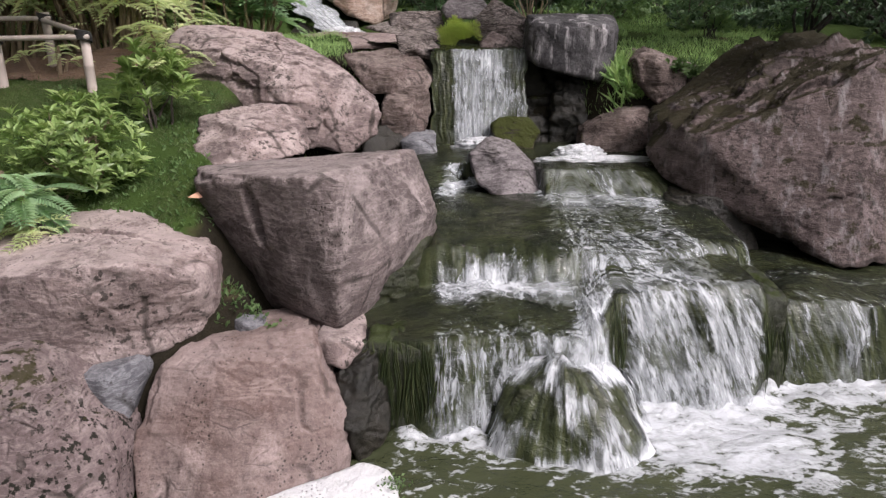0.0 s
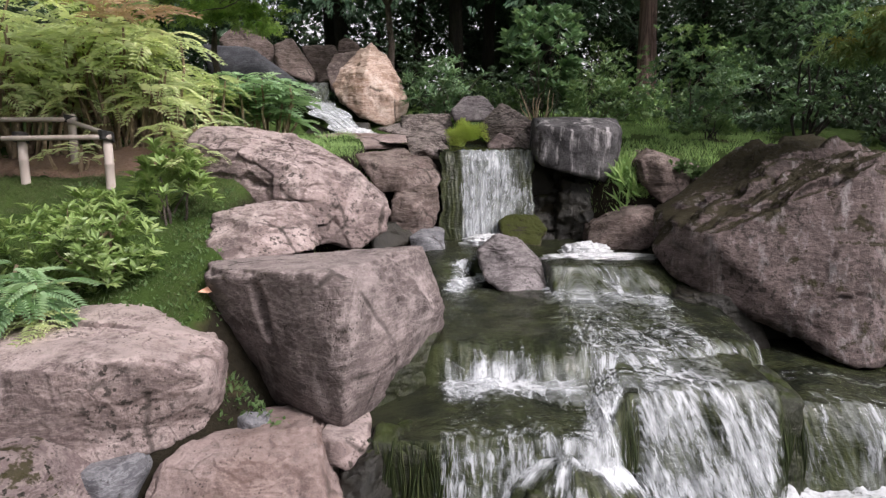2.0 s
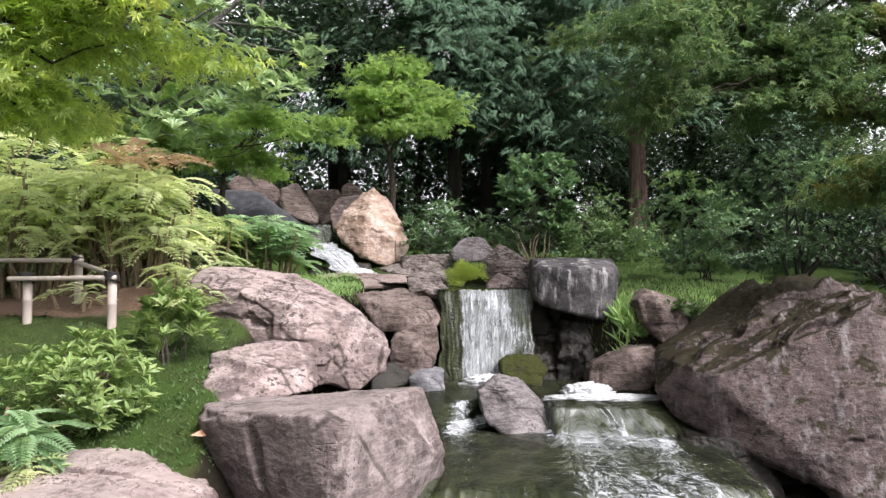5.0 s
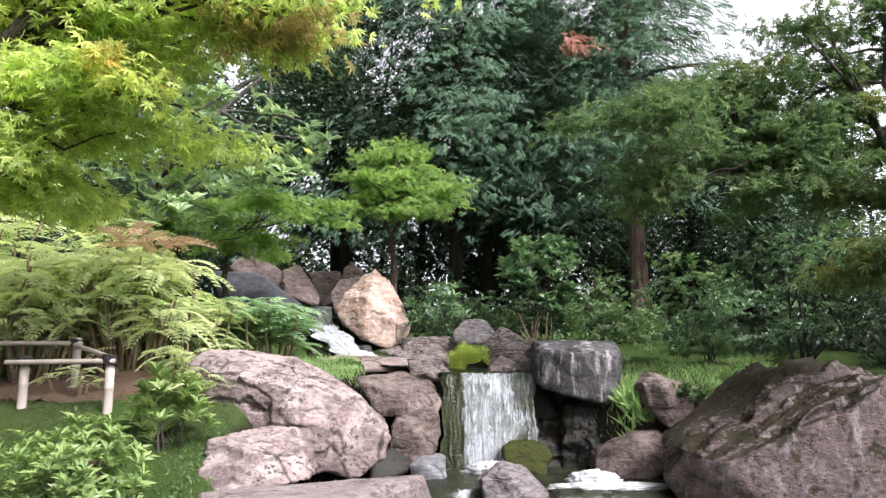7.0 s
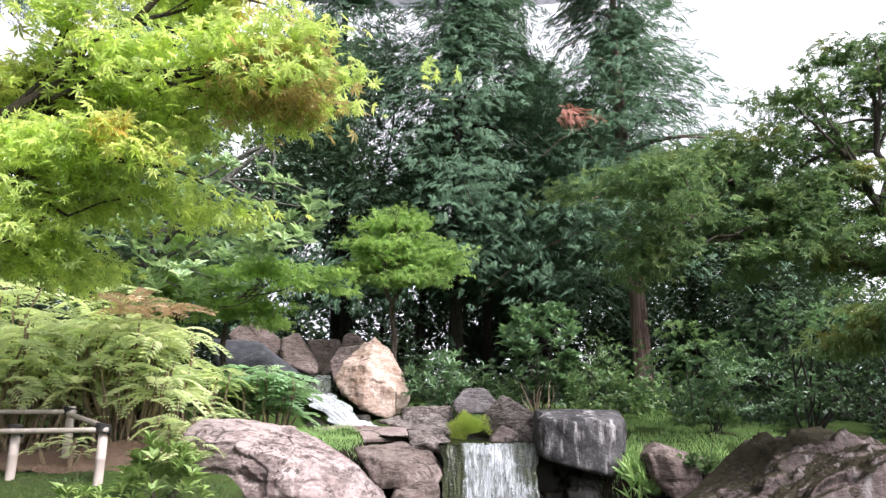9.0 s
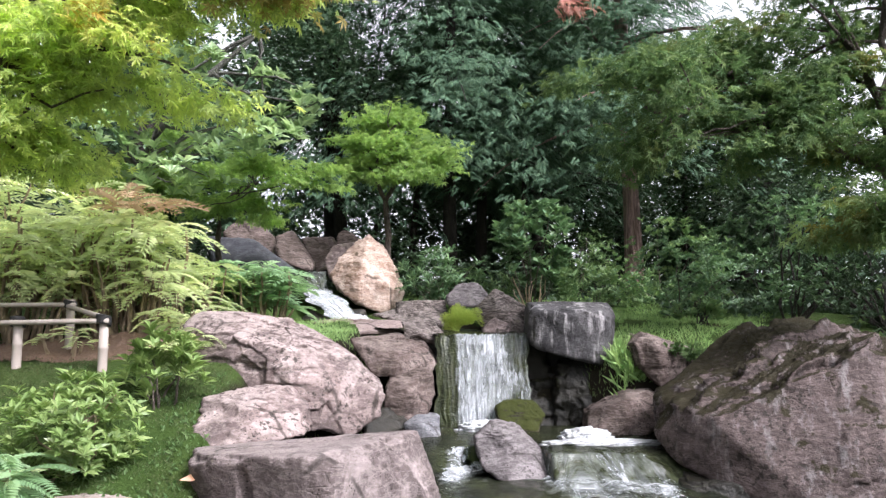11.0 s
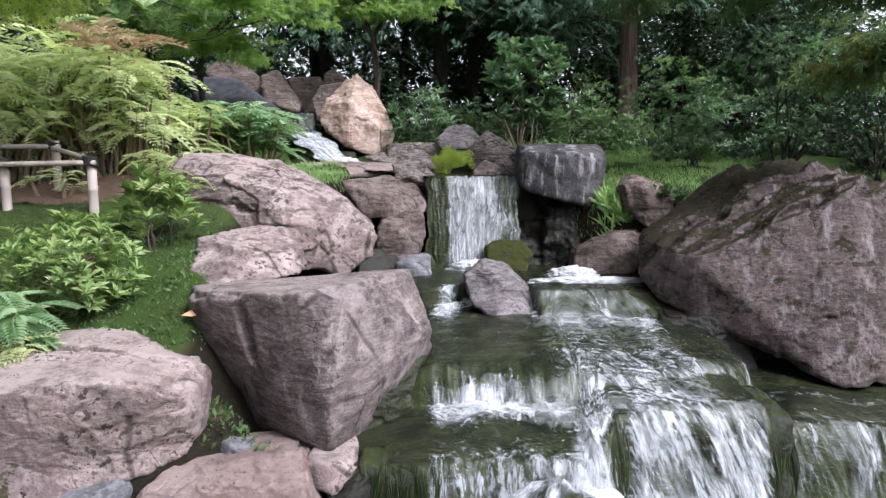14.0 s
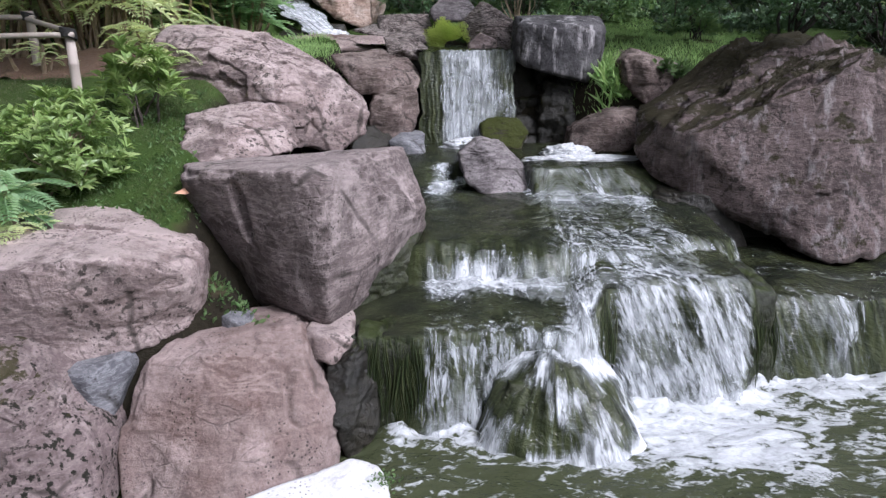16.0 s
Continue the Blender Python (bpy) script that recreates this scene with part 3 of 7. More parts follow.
# ---- running water ----
def sheet(name, grid, froth, uv, material):
    """A quad sheet from a (rows, columns, 3) grid, with a froth attribute and flow coordinates."""
    nv, nu, _ = grid.shape
    i = (np.arange(nv - 1)[:, None] * nu + np.arange(nu - 1)).ravel()
    faces = np.c_[i, i + 1, i + 1 + nu, i + nu]
    me = mesh_of(name, grid.reshape(-1, 3), faces, material, True, 4)
    att = me.attributes.new("froth", "FLOAT", "POINT")
    att.data.foreach_set("value", froth.astype(np.float32).ravel())
    run = np.gradient(grid, axis=0)
    steep = np.clip(np.abs(run[..., 2]) / np.maximum(np.linalg.norm(run, axis=2), 1e-6) * 1.5 - 0.25, 0, 1)
    slope = me.attributes.new("steep", "FLOAT", "POINT")
    slope.data.foreach_set("value", steep.astype(np.float32).ravel())
    layer = me.uv_layers.new(name="flow")
    idx = np.empty(len(me.loops), np.int32)
    me.loops.foreach_get("vertex_index", idx)
    layer.data.foreach_set("uv", uv.reshape(-1, 2)[idx].astype(np.float32).ravel())
    return me


# Stations across the stream: x, then the flow line as (y, z) from the upper pool down to the lower pool.
STATIONS = [
    (-0.45, [(5.3, 0.88), (4.7, 0.88), (4.35, 0.80), (4.1, 0.72), (3.5, 0.52), (3.3, 0.47), (2.74, 0.45), (2.68, 0.02)]),
    (0.00, [(5.3, 0.88), (4.95, 0.88), (4.70, 0.84), (4.45, 0.73), (3.44, 0.67), (3.25, 0.47), (2.72, 0.45), (2.64, 0.02)]),
    (0.35, [(5.3, 0.89), (4.95, 0.89), (4.72, 0.84), (4.48, 0.73), (3.42, 0.67), (3.20, 0.48), (2.74, 0.45), (2.63, 0.02)]),
    (0.62, [(5.3, 0.89), (4.95, 0.89), (4.72, 0.84), (4.45, 0.73), (3.42, 0.67), (3.18, 0.51), (2.78, 0.45), (2.61, 0.02)]),
    (0.70, [(5.3, 0.89), (4.6, 0.89), (4.31, 0.87), (4.17, 0.73), (3.42, 0.67), (3.18, 0.52), (2.80, 0.45), (2.60, 0.02)]),
    (0.86, [(5.3, 0.89), (4.6, 0.89), (4.30, 0.87), (4.15, 0.73), (3.50, 0.67), (3.20, 0.60), (3.02, 0.55), (2.84, 0.02)]),
    (1.20, [(5.3, 0.89), (4.6, 0.89), (4.30, 0.87), (4.15, 0.73), (3.50, 0.68), (3.25, 0.62), (3.06, 0.56), (2.84, 0.02)]),
    (1.52, [(5.3, 0.89), (4.6, 0.89), (4.30, 0.86), (4.10, 0.74), (3.55, 0.68), (3.38, 0.62), (3.08, 0.55), (2.88, 0.02)]),
    (1.64, [(5.3, 0.89), (4.6, 0.89), (4.25, 0.82), (4.00, 0.72), (3.55, 0.66), (3.40, 0.50), (3.14, 0.44), (3.03, 0.02)]),
    (1.72, [(5.0, 0.60), (4.6, 0.58), (4.20, 0.52), (3.90, 0.48), (3.50, 0.46), (3.35, 0.45), (3.14, 0.43), (3.04, 0.02)]),
    (2.10, [(5.0, 0.60), (4.6, 0.55), (4.20, 0.50), (3.90, 0.48), (3.50, 0.46), (3.35, 0.45), (3.14, 0.42), (3.06, 0.02)]),
    (2.90, [(5.0, 0.55), (4.6, 0.52), (4.20, 0.50), (3.90, 0.48), (3.50, 0.46), (3.35, 0.45), (3.20, 0.42), (3.12, 0.02)]),
]
SAMPLES = (14, 14, 26, 40, 34, 40, 70)


def flow_line(x):
    xs = [s[0] for s in STATIONS]
    return np.array([[np.interp(x, xs, [s[1][k][a] for s in STATIONS]) for a in (0, 1)] for k in range(8)])


def cascade_froth(x, part, f):
    """How much of the water is white, by the place across the stream and the step it runs over (0 calm, 1 all white)."""
    left, mid, right = ease(0.72, 0.58, x) * ease(-0.06, 0.04, x), ease(0.58, 0.72, x) * ease(1.42, 1.30, x), ease(1.30, 1.42, x)
    chute = np.exp(-((x - 0.12) / 0.09) ** 2)
    band = np.exp(-((x - 0.62 - 0.10 * f) / 0.10) ** 2)
    if part < 2:
        return 0.04 + 0 * f
    if part == 2:
        return 0.46 * mid + 0.60 * chute + 0.10 * left + 0.05 * right + 0.12 * f * mid
    if part == 3:
        return mid * (0.82 - 0.36 * ease(0.0, 0.5, f) + 0.04 * ease(0.5, 1.0, f)) + left * (0.42 * ease(0.35, 0.0, f) + 0.22) + 0.4 * chute * ease(0.5, 0.0, f) + right * (0.12 + 0.1 * f)
    if part == 4:
        return left * (0.12 + 0.50 * ease(0.10, 1.0, f)) + mid * (0.46 + 0.08 * f) + right * (0.20 + 0.34 * f)
    if part == 5:
        return left * (0.85 * ease(0.62, 0.15, f) + 0.40 * ease(0.3, 1.0, f)) + mid * (0.46 + 0.16 * f) + 0.35 * band * f + right * (0.14 + 0.15 * f)
    falls = np.interp(x, [-0.45, -0.12, 0.02, 0.12, 0.32, 0.56, 0.64, 0.74, 0.79, 0.85, 0.93, 1.2, 1.46, 1.53, 1.58, 1.66, 1.72, 1.84, 1.93, 2.05, 2.16, 2.3, 2.9],
                      [0.0, 0.10, 0.62, 0.56, 0.62, 0.68, 0.86, 0.74, 0.30, 0.38, 0.70, 0.68, 0.74, 0.50, 0.05, 0.10, 0.52, 0.36, 0.42, 0.66, 0.46, 0.26, 0.15])
    return falls + 0.10 * f - 0.12


def cascade_grid(columns):
    us = np.linspace(-0.45, 2.9, columns)
    wob = value_noise(np.c_[us * 7, us * 0, us * 0], 21) * 0.03 + value_noise(np.c_[us * 22, us * 0, us * 0], 22) * 0.012
    slow = [value_noise(np.c_[us * 3.1, us * 0 + q, us * 0], 25 + q) for q in range(3)]
    cols, froths = [], []
    for n_col, (u, w) in enumerate(zip(us, wob)):
        k = flow_line(u + 0.5 * w)
        k[5:7, 0] += w
        k[3:5, 0] += 1.6 * w + slow[0][n_col] * 0.14
        k[4:6, 1] += slow[1][n_col] * 0.035
        k[2, 0] += slow[2][n_col] * 0.05
        k[7, 0] += slow[2][n_col] * 0.03
        pts, fr = [], []
        for s, count in enumerate(SAMPLES):
            f = np.linspace(0, 1, count, endpoint=s == len(SAMPLES) - 1)
            if s in (4, 6):
                # the water bends over the lip before it drops
                yy = k[s, 0] + (k[s + 1, 0] - k[s, 0]) * np.sqrt(f)
                zz = k[s, 1] + (k[s + 1, 1] - k[s, 1]) * f ** (1.25 if s == 6 else 1.5)
            else:
                yy = k[s, 0] + (k[s + 1, 0] - k[s, 0]) * f
                zz = k[s, 1] + (k[s + 1, 1] - k[s, 1]) * f
            pts.append(np.c_[np.full(count, u), yy, zz])
            fr.append(cascade_froth(np.full(count, u), s, f))
        cols.append(np.concatenate(pts))
        froths.append(np.concatenate(fr))
    grid = np.array(cols).transpose(1, 0, 2)
    froth = np.array(froths).T
    smooth = grid.copy()
    for _ in range(3):
        smooth[1:-1] = (smooth[:-2] + 2 * smooth[1:-1] + smooth[2:]) / 4
        froth[1:-1] = (froth[:-2] + 2 * froth[1:-1] + froth[2:]) / 4
    grid[:-40] = smooth[:-40]
    length = np.cumsum(np.linalg.norm(np.diff(grid, axis=0, prepend=grid[:1]), axis=2), axis=0)
    return grid, froth, length


def over(x, y, fx, fy, octaves, gain, seed):
    return fractal(np.c_[(x * fx).ravel(), (y * fy).ravel(), 0 * x.ravel()], octaves, gain, seed).reshape(x.shape)


def outward(grid):
    """Unit normals of a sheet, pointing up and out."""
    n = np.cross(np.gradient(grid, axis=1), np.gradient(grid, axis=0))
    n /= np.maximum(np.linalg.norm(n, axis=2), 1e-9)[..., None]
    return n * np.where(n[..., 2:3] - n[..., 1:2] < 0, -1.0, 1.0)


def cascade():
    """The water on its rock steps, and two torn layers of white water over it."""
    for name, columns, lift, seed, label in (("cascade_water", 340, 0.0, 31, "thin water running down mossy green rock steps"),
                                             ("white_water", 300, 0.012, 71, "white broken water tumbling over the steps"),
                                             ("white_water", 300, 0.034, 87, "loose white strands of falling water")):
        grid, froth, length = cascade_grid(columns)
        x = grid[:, :, 0].copy()
        # on the level shelf the flow drifts towards the deeper side
        drift = x - 0.35 * length * ease(0.6, 0.9, x)
        wave = over(drift, length, 9, 2.0, 3, 0.5, seed)
        fine = over(x, length, 40, 3.0, 3, 0.6, seed + 6)
        lump = over(drift, length, 9, 9, 3, 0.5, seed + 10)
        big = over(drift, length, 3.2, 2.6, 3, 0.5, seed + 12)
        n = outward(grid)
        flat = np.clip(n[..., 2], 0, 1)
        wet = np.clip(froth, 0.12, 1.0)
        height = wet * (flat * 0.022 * lump + (1 - flat) * (0.020 * wave + 0.010 * fine)) + 0.012 * big
        if lift:
            height = height + lift * wet * (0.9 + 0.8 * wave)
            froth = froth - (0.02 if lift < 0.02 else 0.20)
        grid = grid + n * height[..., None]
        froth = froth + 0.10 * big + 0.06 * wave
        me = sheet(name, grid, np.clip(froth, 0, 1), np.stack([drift + 0.37 * seed, length], 2), VEIL if lift else WATER)
        tagged(new(name, me), label, "waterfall", kind="stuff")


cascade()


def strands(name, label, lines, material, rnd, wide=(0.0015, 0.0055)):
    """Separate ropes of falling water, each a thin tapering tube along its own path."""
    V, F, UV = [], [], []
    count = 0
    for n_line, path in enumerate(lines):
        w = rnd.uniform(*wide)
        m = len(path)
        a = rnd.uniform(0, 10)
        for k, p in enumerate(path):
            f = k / (m - 1)
            r = w * (0.25 + 0.75 * math.sin(math.pi * min(1, 0.1 + 0.9 * f)) ** 0.5) * (0.7 + 0.5 * math.sin(a + 9 * f))
            for s in range(4):
                t = s * math.pi / 2
                V.append((p[0] + r * math.cos(t) * 1.3, p[1] + 0.6 * r * math.sin(t), p[2]))
                UV.append((n_line * 0.37 + s * 0.02, a + f * 0.6))
            if k:
                for s in range(4):
                    b, c = count + (k - 1) * 4 + s, count + (k - 1) * 4 + (s + 1) % 4
                    F.append((b, c, c + 4, b + 4))
        count += m * 4
    me = mesh_of(name, V, F, material, True, 4)
    layer = me.uv_layers.new(name="flow")
    idx = np.empty(len(me.loops), np.int32)
    me.loops.foreach_get("vertex_index", idx)
    layer.data.foreach_set("uv", np.array(UV, np.float32)[idx].ravel())
    return tagged(new(name, me), label, "water", kind="stuff")


def hanging_algae():
    rnd = np.random.RandomState(47)
    lines = []
    for u in np.concatenate([rnd.uniform(-0.30, 0.05, 300), rnd.uniform(1.54, 1.72, 80), rnd.uniform(0.78, 0.87, 26)]):
        k = flow_line(u)
        f = np.linspace(rnd.uniform(0, 0.3), rnd.uniform(0.5, 1.0), 7)
        lines.append(np.c_[u + 0.01 * np.sin(f * 7 + u * 50), k[6, 0] + (k[7, 0] - k[6, 0]) * np.sqrt(f) - rnd.uniform(0.01, 0.05), k[6, 1] + (k[7, 1] - k[6, 1]) * f + 0.01])
    strands("hanging_algae", "wet green algae hanging beside the falling water", lines, ALGAE, rnd, (0.0008, 0.0028))


hanging_algae()


def dome_water():
    """Torn water draping over the mossy dome below the lip."""
    nu, nv = 120, 60
    u, v = np.meshgrid(np.linspace(-120, 120, nu), np.linspace(0.0, 1, nv))
    a = np.radians(u)
    ruffle = over(u, v, 1 / 24, 2.2, 3, 0.5, 83)
    fine = over(u, v, 1 / 5, 3.0, 3, 0.6, 85)
    r = (0.06 + 0.36 * v ** 0.9) * (1 + 0.09 * ruffle) + 0.003 * fine
    z = 0.36 - 0.38 * v ** 1.7 + 0.012 * ruffle
    for name, lift, material, label in (("dome_water", 0.0, WATER, "thin water draped over a mossy rock dome"), ("white_water", 0.014, VEIL, "torn white water sliding down the dome")):
        grid = np.stack([0.55 + (r + lift) * np.sin(a), 2.74 - 0.85 * (r + lift) * np.cos(a), z + lift], 2)
        froth = 0.52 + 0.32 * over(u, v, 1 / 22, 3.4, 3, 0.5, 87) + 0.30 * ease(0.35, 0.0, v) + 0.30 * ease(0.86, 1.0, v) + 0.14 * np.sin(a)
        me = sheet(name, grid, np.clip(froth, 0, 1), np.stack([a * 0.42, v * 0.6 + 4], 2), material)
        tagged(new(name, me), label, "waterfall", kind="stuff")


dome_water()


def pool():
    xs, ys = np.linspace(-2.6, 5.5, 300), np.linspace(0.75, 3.5, 170)
    gx, gy = np.meshgrid(xs, ys)
    foot = np.interp(xs, [-0.45, 0.0, 0.7, 0.86, 1.52, 1.64, 2.9, 5.5], [2.68, 2.64, 2.6, 2.84, 2.88, 3.03, 3.1, 3.1])
    power = np.interp(xs, [-0.6, -0.25, -0.1, 0.1, 0.3, 0.6, 0.85, 1.0, 1.5, 1.7, 2.2, 3.0], [0, 0.3, 0.85, 0.9, 0.7, 0.75, 0.95, 1.0, 1.0, 0.9, 0.75, 0.5])
    reach = np.interp(xs, [-0.5, 0.0, 0.4, 0.7, 1.0, 1.6, 2.2, 3.0], [0.15, 0.22, 0.16, 0.30, 0.42, 0.46, 0.34, 0.25])
    gap = foot[None, :] - gy
    froth = power[None, :] * np.exp(-np.maximum(gap, 0) / reach[None, :] * 0.9) * 0.62 + 0.27 * power[None, :]
    x, y = gx.ravel(), gy.ravel()
    froth = np.clip(froth + 0.14 * fractal(np.c_[x * 2.2, y * 4, 0 * x], 3, 0.5, 51).reshape(gx.shape), 0, 1)
    near = np.exp(-np.abs(gap) / 0.14) * power[None, :]
    z = 0.010 * fractal(np.c_[x * 6, y * 10, 0 * x], 3, 0.5, 53) + near.ravel() * (0.035 + 0.05 * np.abs(fractal(np.c_[x * 11, y * 11, 0 * x], 3, 0.6, 57)))
    grid = np.c_[x, y, z].reshape(len(ys), len(xs), 3)
    me = sheet("pool_water", grid, froth, np.stack([gx, gy], 2), POOL)
    tagged(new("pool_water", me), "dark green pool with white foam", "water", kind="stuff")


pool()


def fall(name, label, top_a, top_b, foot_a, foot_b, strong, seed, thick=0.006, ragged=0.03):
    """A falling sheet between a lip and a foot line, with a torn white layer in front of it."""
    nu, nv = 110, 80
    u, v = np.meshgrid(np.linspace(0, 1, nu), np.linspace(0, 1, nv))
    ta, tb, fa, fb = (np.array(p) for p in (top_a, top_b, foot_a, foot_b))
    top = ta + (tb - ta) * u[..., None]
    foot = fa + (fb - fa) * u[..., None]
    plain = top + (foot - top) * v[..., None]
    plain[..., 1] = top[..., 1] + (foot - top)[..., 1] * np.sqrt(v)
    width = np.linalg.norm(tb - ta)
    drop = np.linalg.norm(fa - ta)
    side = np.abs(2 * u - 1) ** 3 * np.sign(2 * u - 1)
    plain[..., 0] += side * ragged * width * over(v, np.sign(side), 5, 3, 3, 0.6, seed + 2)
    for layer, (lift, material) in enumerate(((0.0, WATER), (0.014, VEIL), (0.030, VEIL))):
        fine = over(u * width, v * drop, 40, 3, 3, 0.6, seed + 5 * layer)
        wave = over(u * width, v * drop, 12, 2.5, 3, 0.5, seed + 5 * layer + 1)
        grid = plain.copy()
        grid[..., 1] -= thick * (fine + wave) + lift
        grid[..., 2] += 0.01 * fine * (v < 0.05) + (0.5 * lift if top_a[1] - foot_a[1] > 0.5 else 0.0)
        froth = np.interp(u + 0.03 * wave, [f for f, _ in strong], [s for _, s in strong]) + 0.12 * v - 0.14 * layer
        me = sheet(name, grid, np.clip(froth, 0, 1), np.stack([u * width + 3.1 * layer, v * drop], 2), material)
        tagged(new(name if not lift else "white_water", me), label if not lift else "torn white strands of the falling stream", "waterfall", kind="stuff")


fall("upper_waterfall", "thin white waterfall over a dark mossy wall", (-0.03, 5.42, 1.57), (0.72, 5.42, 1.575), (0.0, 5.25, 0.88), (0.66, 5.25, 0.88),
     [(0, 0.10), (0.20, 0.20), (0.27, 0.74), (0.42, 0.80), (0.62, 0.76), (0.80, 0.62), (0.93, 0.50), (1.0, 0.4)], 61)
fall("stream_head_fall", "white water sliding between boulders at the stream head", (-1.72, 8.5, 2.29), (-1.36, 8.5, 2.29), (-1.62, 8.1, 2.0), (-1.30, 8.1, 2.0),
     [(0, 0.45), (0.5, 0.55), (1.0, 0.5)], 67)
fall("stream_head_slide", "foaming white water slide below the stream head", (-1.60, 8.1, 2.04), (-1.26, 8.1, 2.04), (-1.06, 7.3, 1.66), (-0.72, 7.3, 1.66),
     [(0, 0.80), (0.3, 1.0), (0.6, 1.0), (1.0, 0.85)], 71, 0.010, 0.15)


def upper_stream():
    """The shallow run from the slide to the waterfall's lip, and the froth under the waterfall."""
    nu, nv = 60, 120
    u, v = np.meshgrid(np.linspace(-1, 1, nu), np.linspace(0, 1, nv))
    cx = np.interp(v, [0, 0.4, 0.7, 1.0], [-1.1, -0.6, 0.2, 0.345])
    cy = np.interp(v, [0, 0.4, 0.7, 1.0], [7.25, 6.7, 6.0, 5.42])
    cz = np.interp(v, [0, 0.4, 0.7, 1.0], [1.68, 1.62, 1.60, 1.572])
    half = np.interp(v, [0, 0.5, 0.8, 1.0], [0.3, 0.3, 0.36, 0.375])
    grid = np.stack([cx + u * half, cy, cz + 0.008 * fractal(np.c_[(u * 5).ravel(), (v * 20).ravel(), 0 * u.ravel()], 3, 0.5, 77).reshape(u.shape)], 2)
    me = sheet("upper_stream_water", grid, np.full(u.shape, 0.22), np.stack([u, v * 2], 2), WATER)
    tagged(new("upper_stream_water", me), "shallow dark stream above the waterfall", "water", kind="stuff")


upper_stream()


def foam_bank(name, label, place, size, height, seed):
    """A heap of froth: a low dome broken into many lumps."""
    v, f = sphere_grid(5)
    p = v.copy()
    lump = fractal(p * 4.5 * np.array([2.0, 1.0, 1.0]) + seed, 5, 0.65, seed)
    p = p * (1 + 0.16 * lump)[:, None] * np.array([size[0], size[1], height])
    p[:, 2] = np.maximum(p[:, 2], -0.02)
    me = mesh_of(name, p, f, FOAM)
    ob = new(name, me)
    ob.location = place
    tagged(ob, label, "foam", kind="stuff")


def foam_material():
    n = Nodes("white_foam")
    tone = n.mix(n.ramp(n.noise(26, 6, 0.7, None, 1.0), [(0.40, 0.0), (0.58, 1.0)]), (0.38, 0.40, 0.41), (0.62, 0.63, 0.64))
    return n.done(tone, 0.5, n.bump(n.noise(40, 6, 0.7), 0.7, 0.02))


FOAM = foam_material()
foam_bank("foam_heap", "white foam heap in the upper pool", (1.06, 4.55, 0.885), (0.38, 0.10, 0), 0.028, 3)
foam_bank("foam_heap", "tall froth splashing beside the mossy stone", (0.99, 4.68, 0.90), (0.17, 0.10, 0), 0.065, 5)
foam_bank("foam_heap", "foam under the waterfall", (0.35, 5.12, 0.885), (0.20, 0.10, 0), 0.07, 7)
foam_bank("foam_heap", "froth below the water slide", (-0.92, 7.25, 1.68), (0.22, 0.12, 0), 0.07, 9)

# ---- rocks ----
rock("rock_wall", "dark green wet rock wall behind the waterfall", ROCK_WET_SHADE, (0.35, 5.75, 0.4), [(-0.6, -0.2, 0), (0.6, -0.2, 0), (-0.55, -0.22, 1.13), (0.5, -0.22, 1.13), (-0.6, 0.3, 0), (0.6, 0.3, 0), (-0.5, 0.3, 1.15), (0.5, 0.3, 1.15)], level=6, edge=20, grain=0.03)
rock("boulder", "mossy dome of rock under the lower cascade", ROCK_ALGAE, (0.5, 2.62, -0.1), [(-0.28, -0.16, 0), (0.33, -0.14, 0), (-0.24, 0.2, 0.15), (0.26, 0.2, 0.15), (-0.08, 0.0, 0.44), (0.12, 0.0, 0.44), (-0.25, -0.1, 0.16), (0.3, -0.08, 0.16)], level=6, edge=7, grain=0.02)
rock("boulder", "dark algae-covered rock beside the lower cascade", ROCK_ALGAE, (-0.13, 2.75, -0.1), [(-0.22, -0.12, 0), (0.12, -0.12, 0), (-0.2, 0.2, 0), (0.1, 0.2, 0), (-0.16, -0.06, 0.54), (0.06, -0.08, 0.5), (-0.15, 0.2, 0.56), (0.06, 0.2, 0.54)], level=6, edge=10, grain=0.02)
rock("boulder", "mossy rock dividing the cascade", ROCK_ALGAE, (1.6, 3.05, -0.1), [(-0.07, -0.08, 0), (0.14, -0.05, 0), (-0.07, 0.3, 0), (0.14, 0.3, 0), (-0.06, -0.03, 0.6), (0.08, 0.0, 0.58), (-0.06, 0.3, 0.66), (0.1, 0.3, 0.6)], level=6, edge=10, grain=0.02)
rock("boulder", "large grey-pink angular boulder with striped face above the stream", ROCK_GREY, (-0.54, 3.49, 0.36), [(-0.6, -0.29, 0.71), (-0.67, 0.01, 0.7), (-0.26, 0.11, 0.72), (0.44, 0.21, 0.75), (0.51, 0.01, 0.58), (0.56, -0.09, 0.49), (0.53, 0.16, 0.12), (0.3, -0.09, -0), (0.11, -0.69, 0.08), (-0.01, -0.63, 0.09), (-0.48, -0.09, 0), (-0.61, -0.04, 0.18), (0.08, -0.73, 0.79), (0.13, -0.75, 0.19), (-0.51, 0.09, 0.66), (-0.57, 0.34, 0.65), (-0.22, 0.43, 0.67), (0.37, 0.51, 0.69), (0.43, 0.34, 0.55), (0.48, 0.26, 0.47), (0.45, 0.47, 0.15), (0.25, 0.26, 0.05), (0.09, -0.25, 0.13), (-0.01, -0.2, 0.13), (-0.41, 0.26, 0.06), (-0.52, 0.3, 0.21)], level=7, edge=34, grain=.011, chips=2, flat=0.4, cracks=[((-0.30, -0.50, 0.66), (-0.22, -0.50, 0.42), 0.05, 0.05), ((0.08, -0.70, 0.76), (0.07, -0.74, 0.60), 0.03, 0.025)])
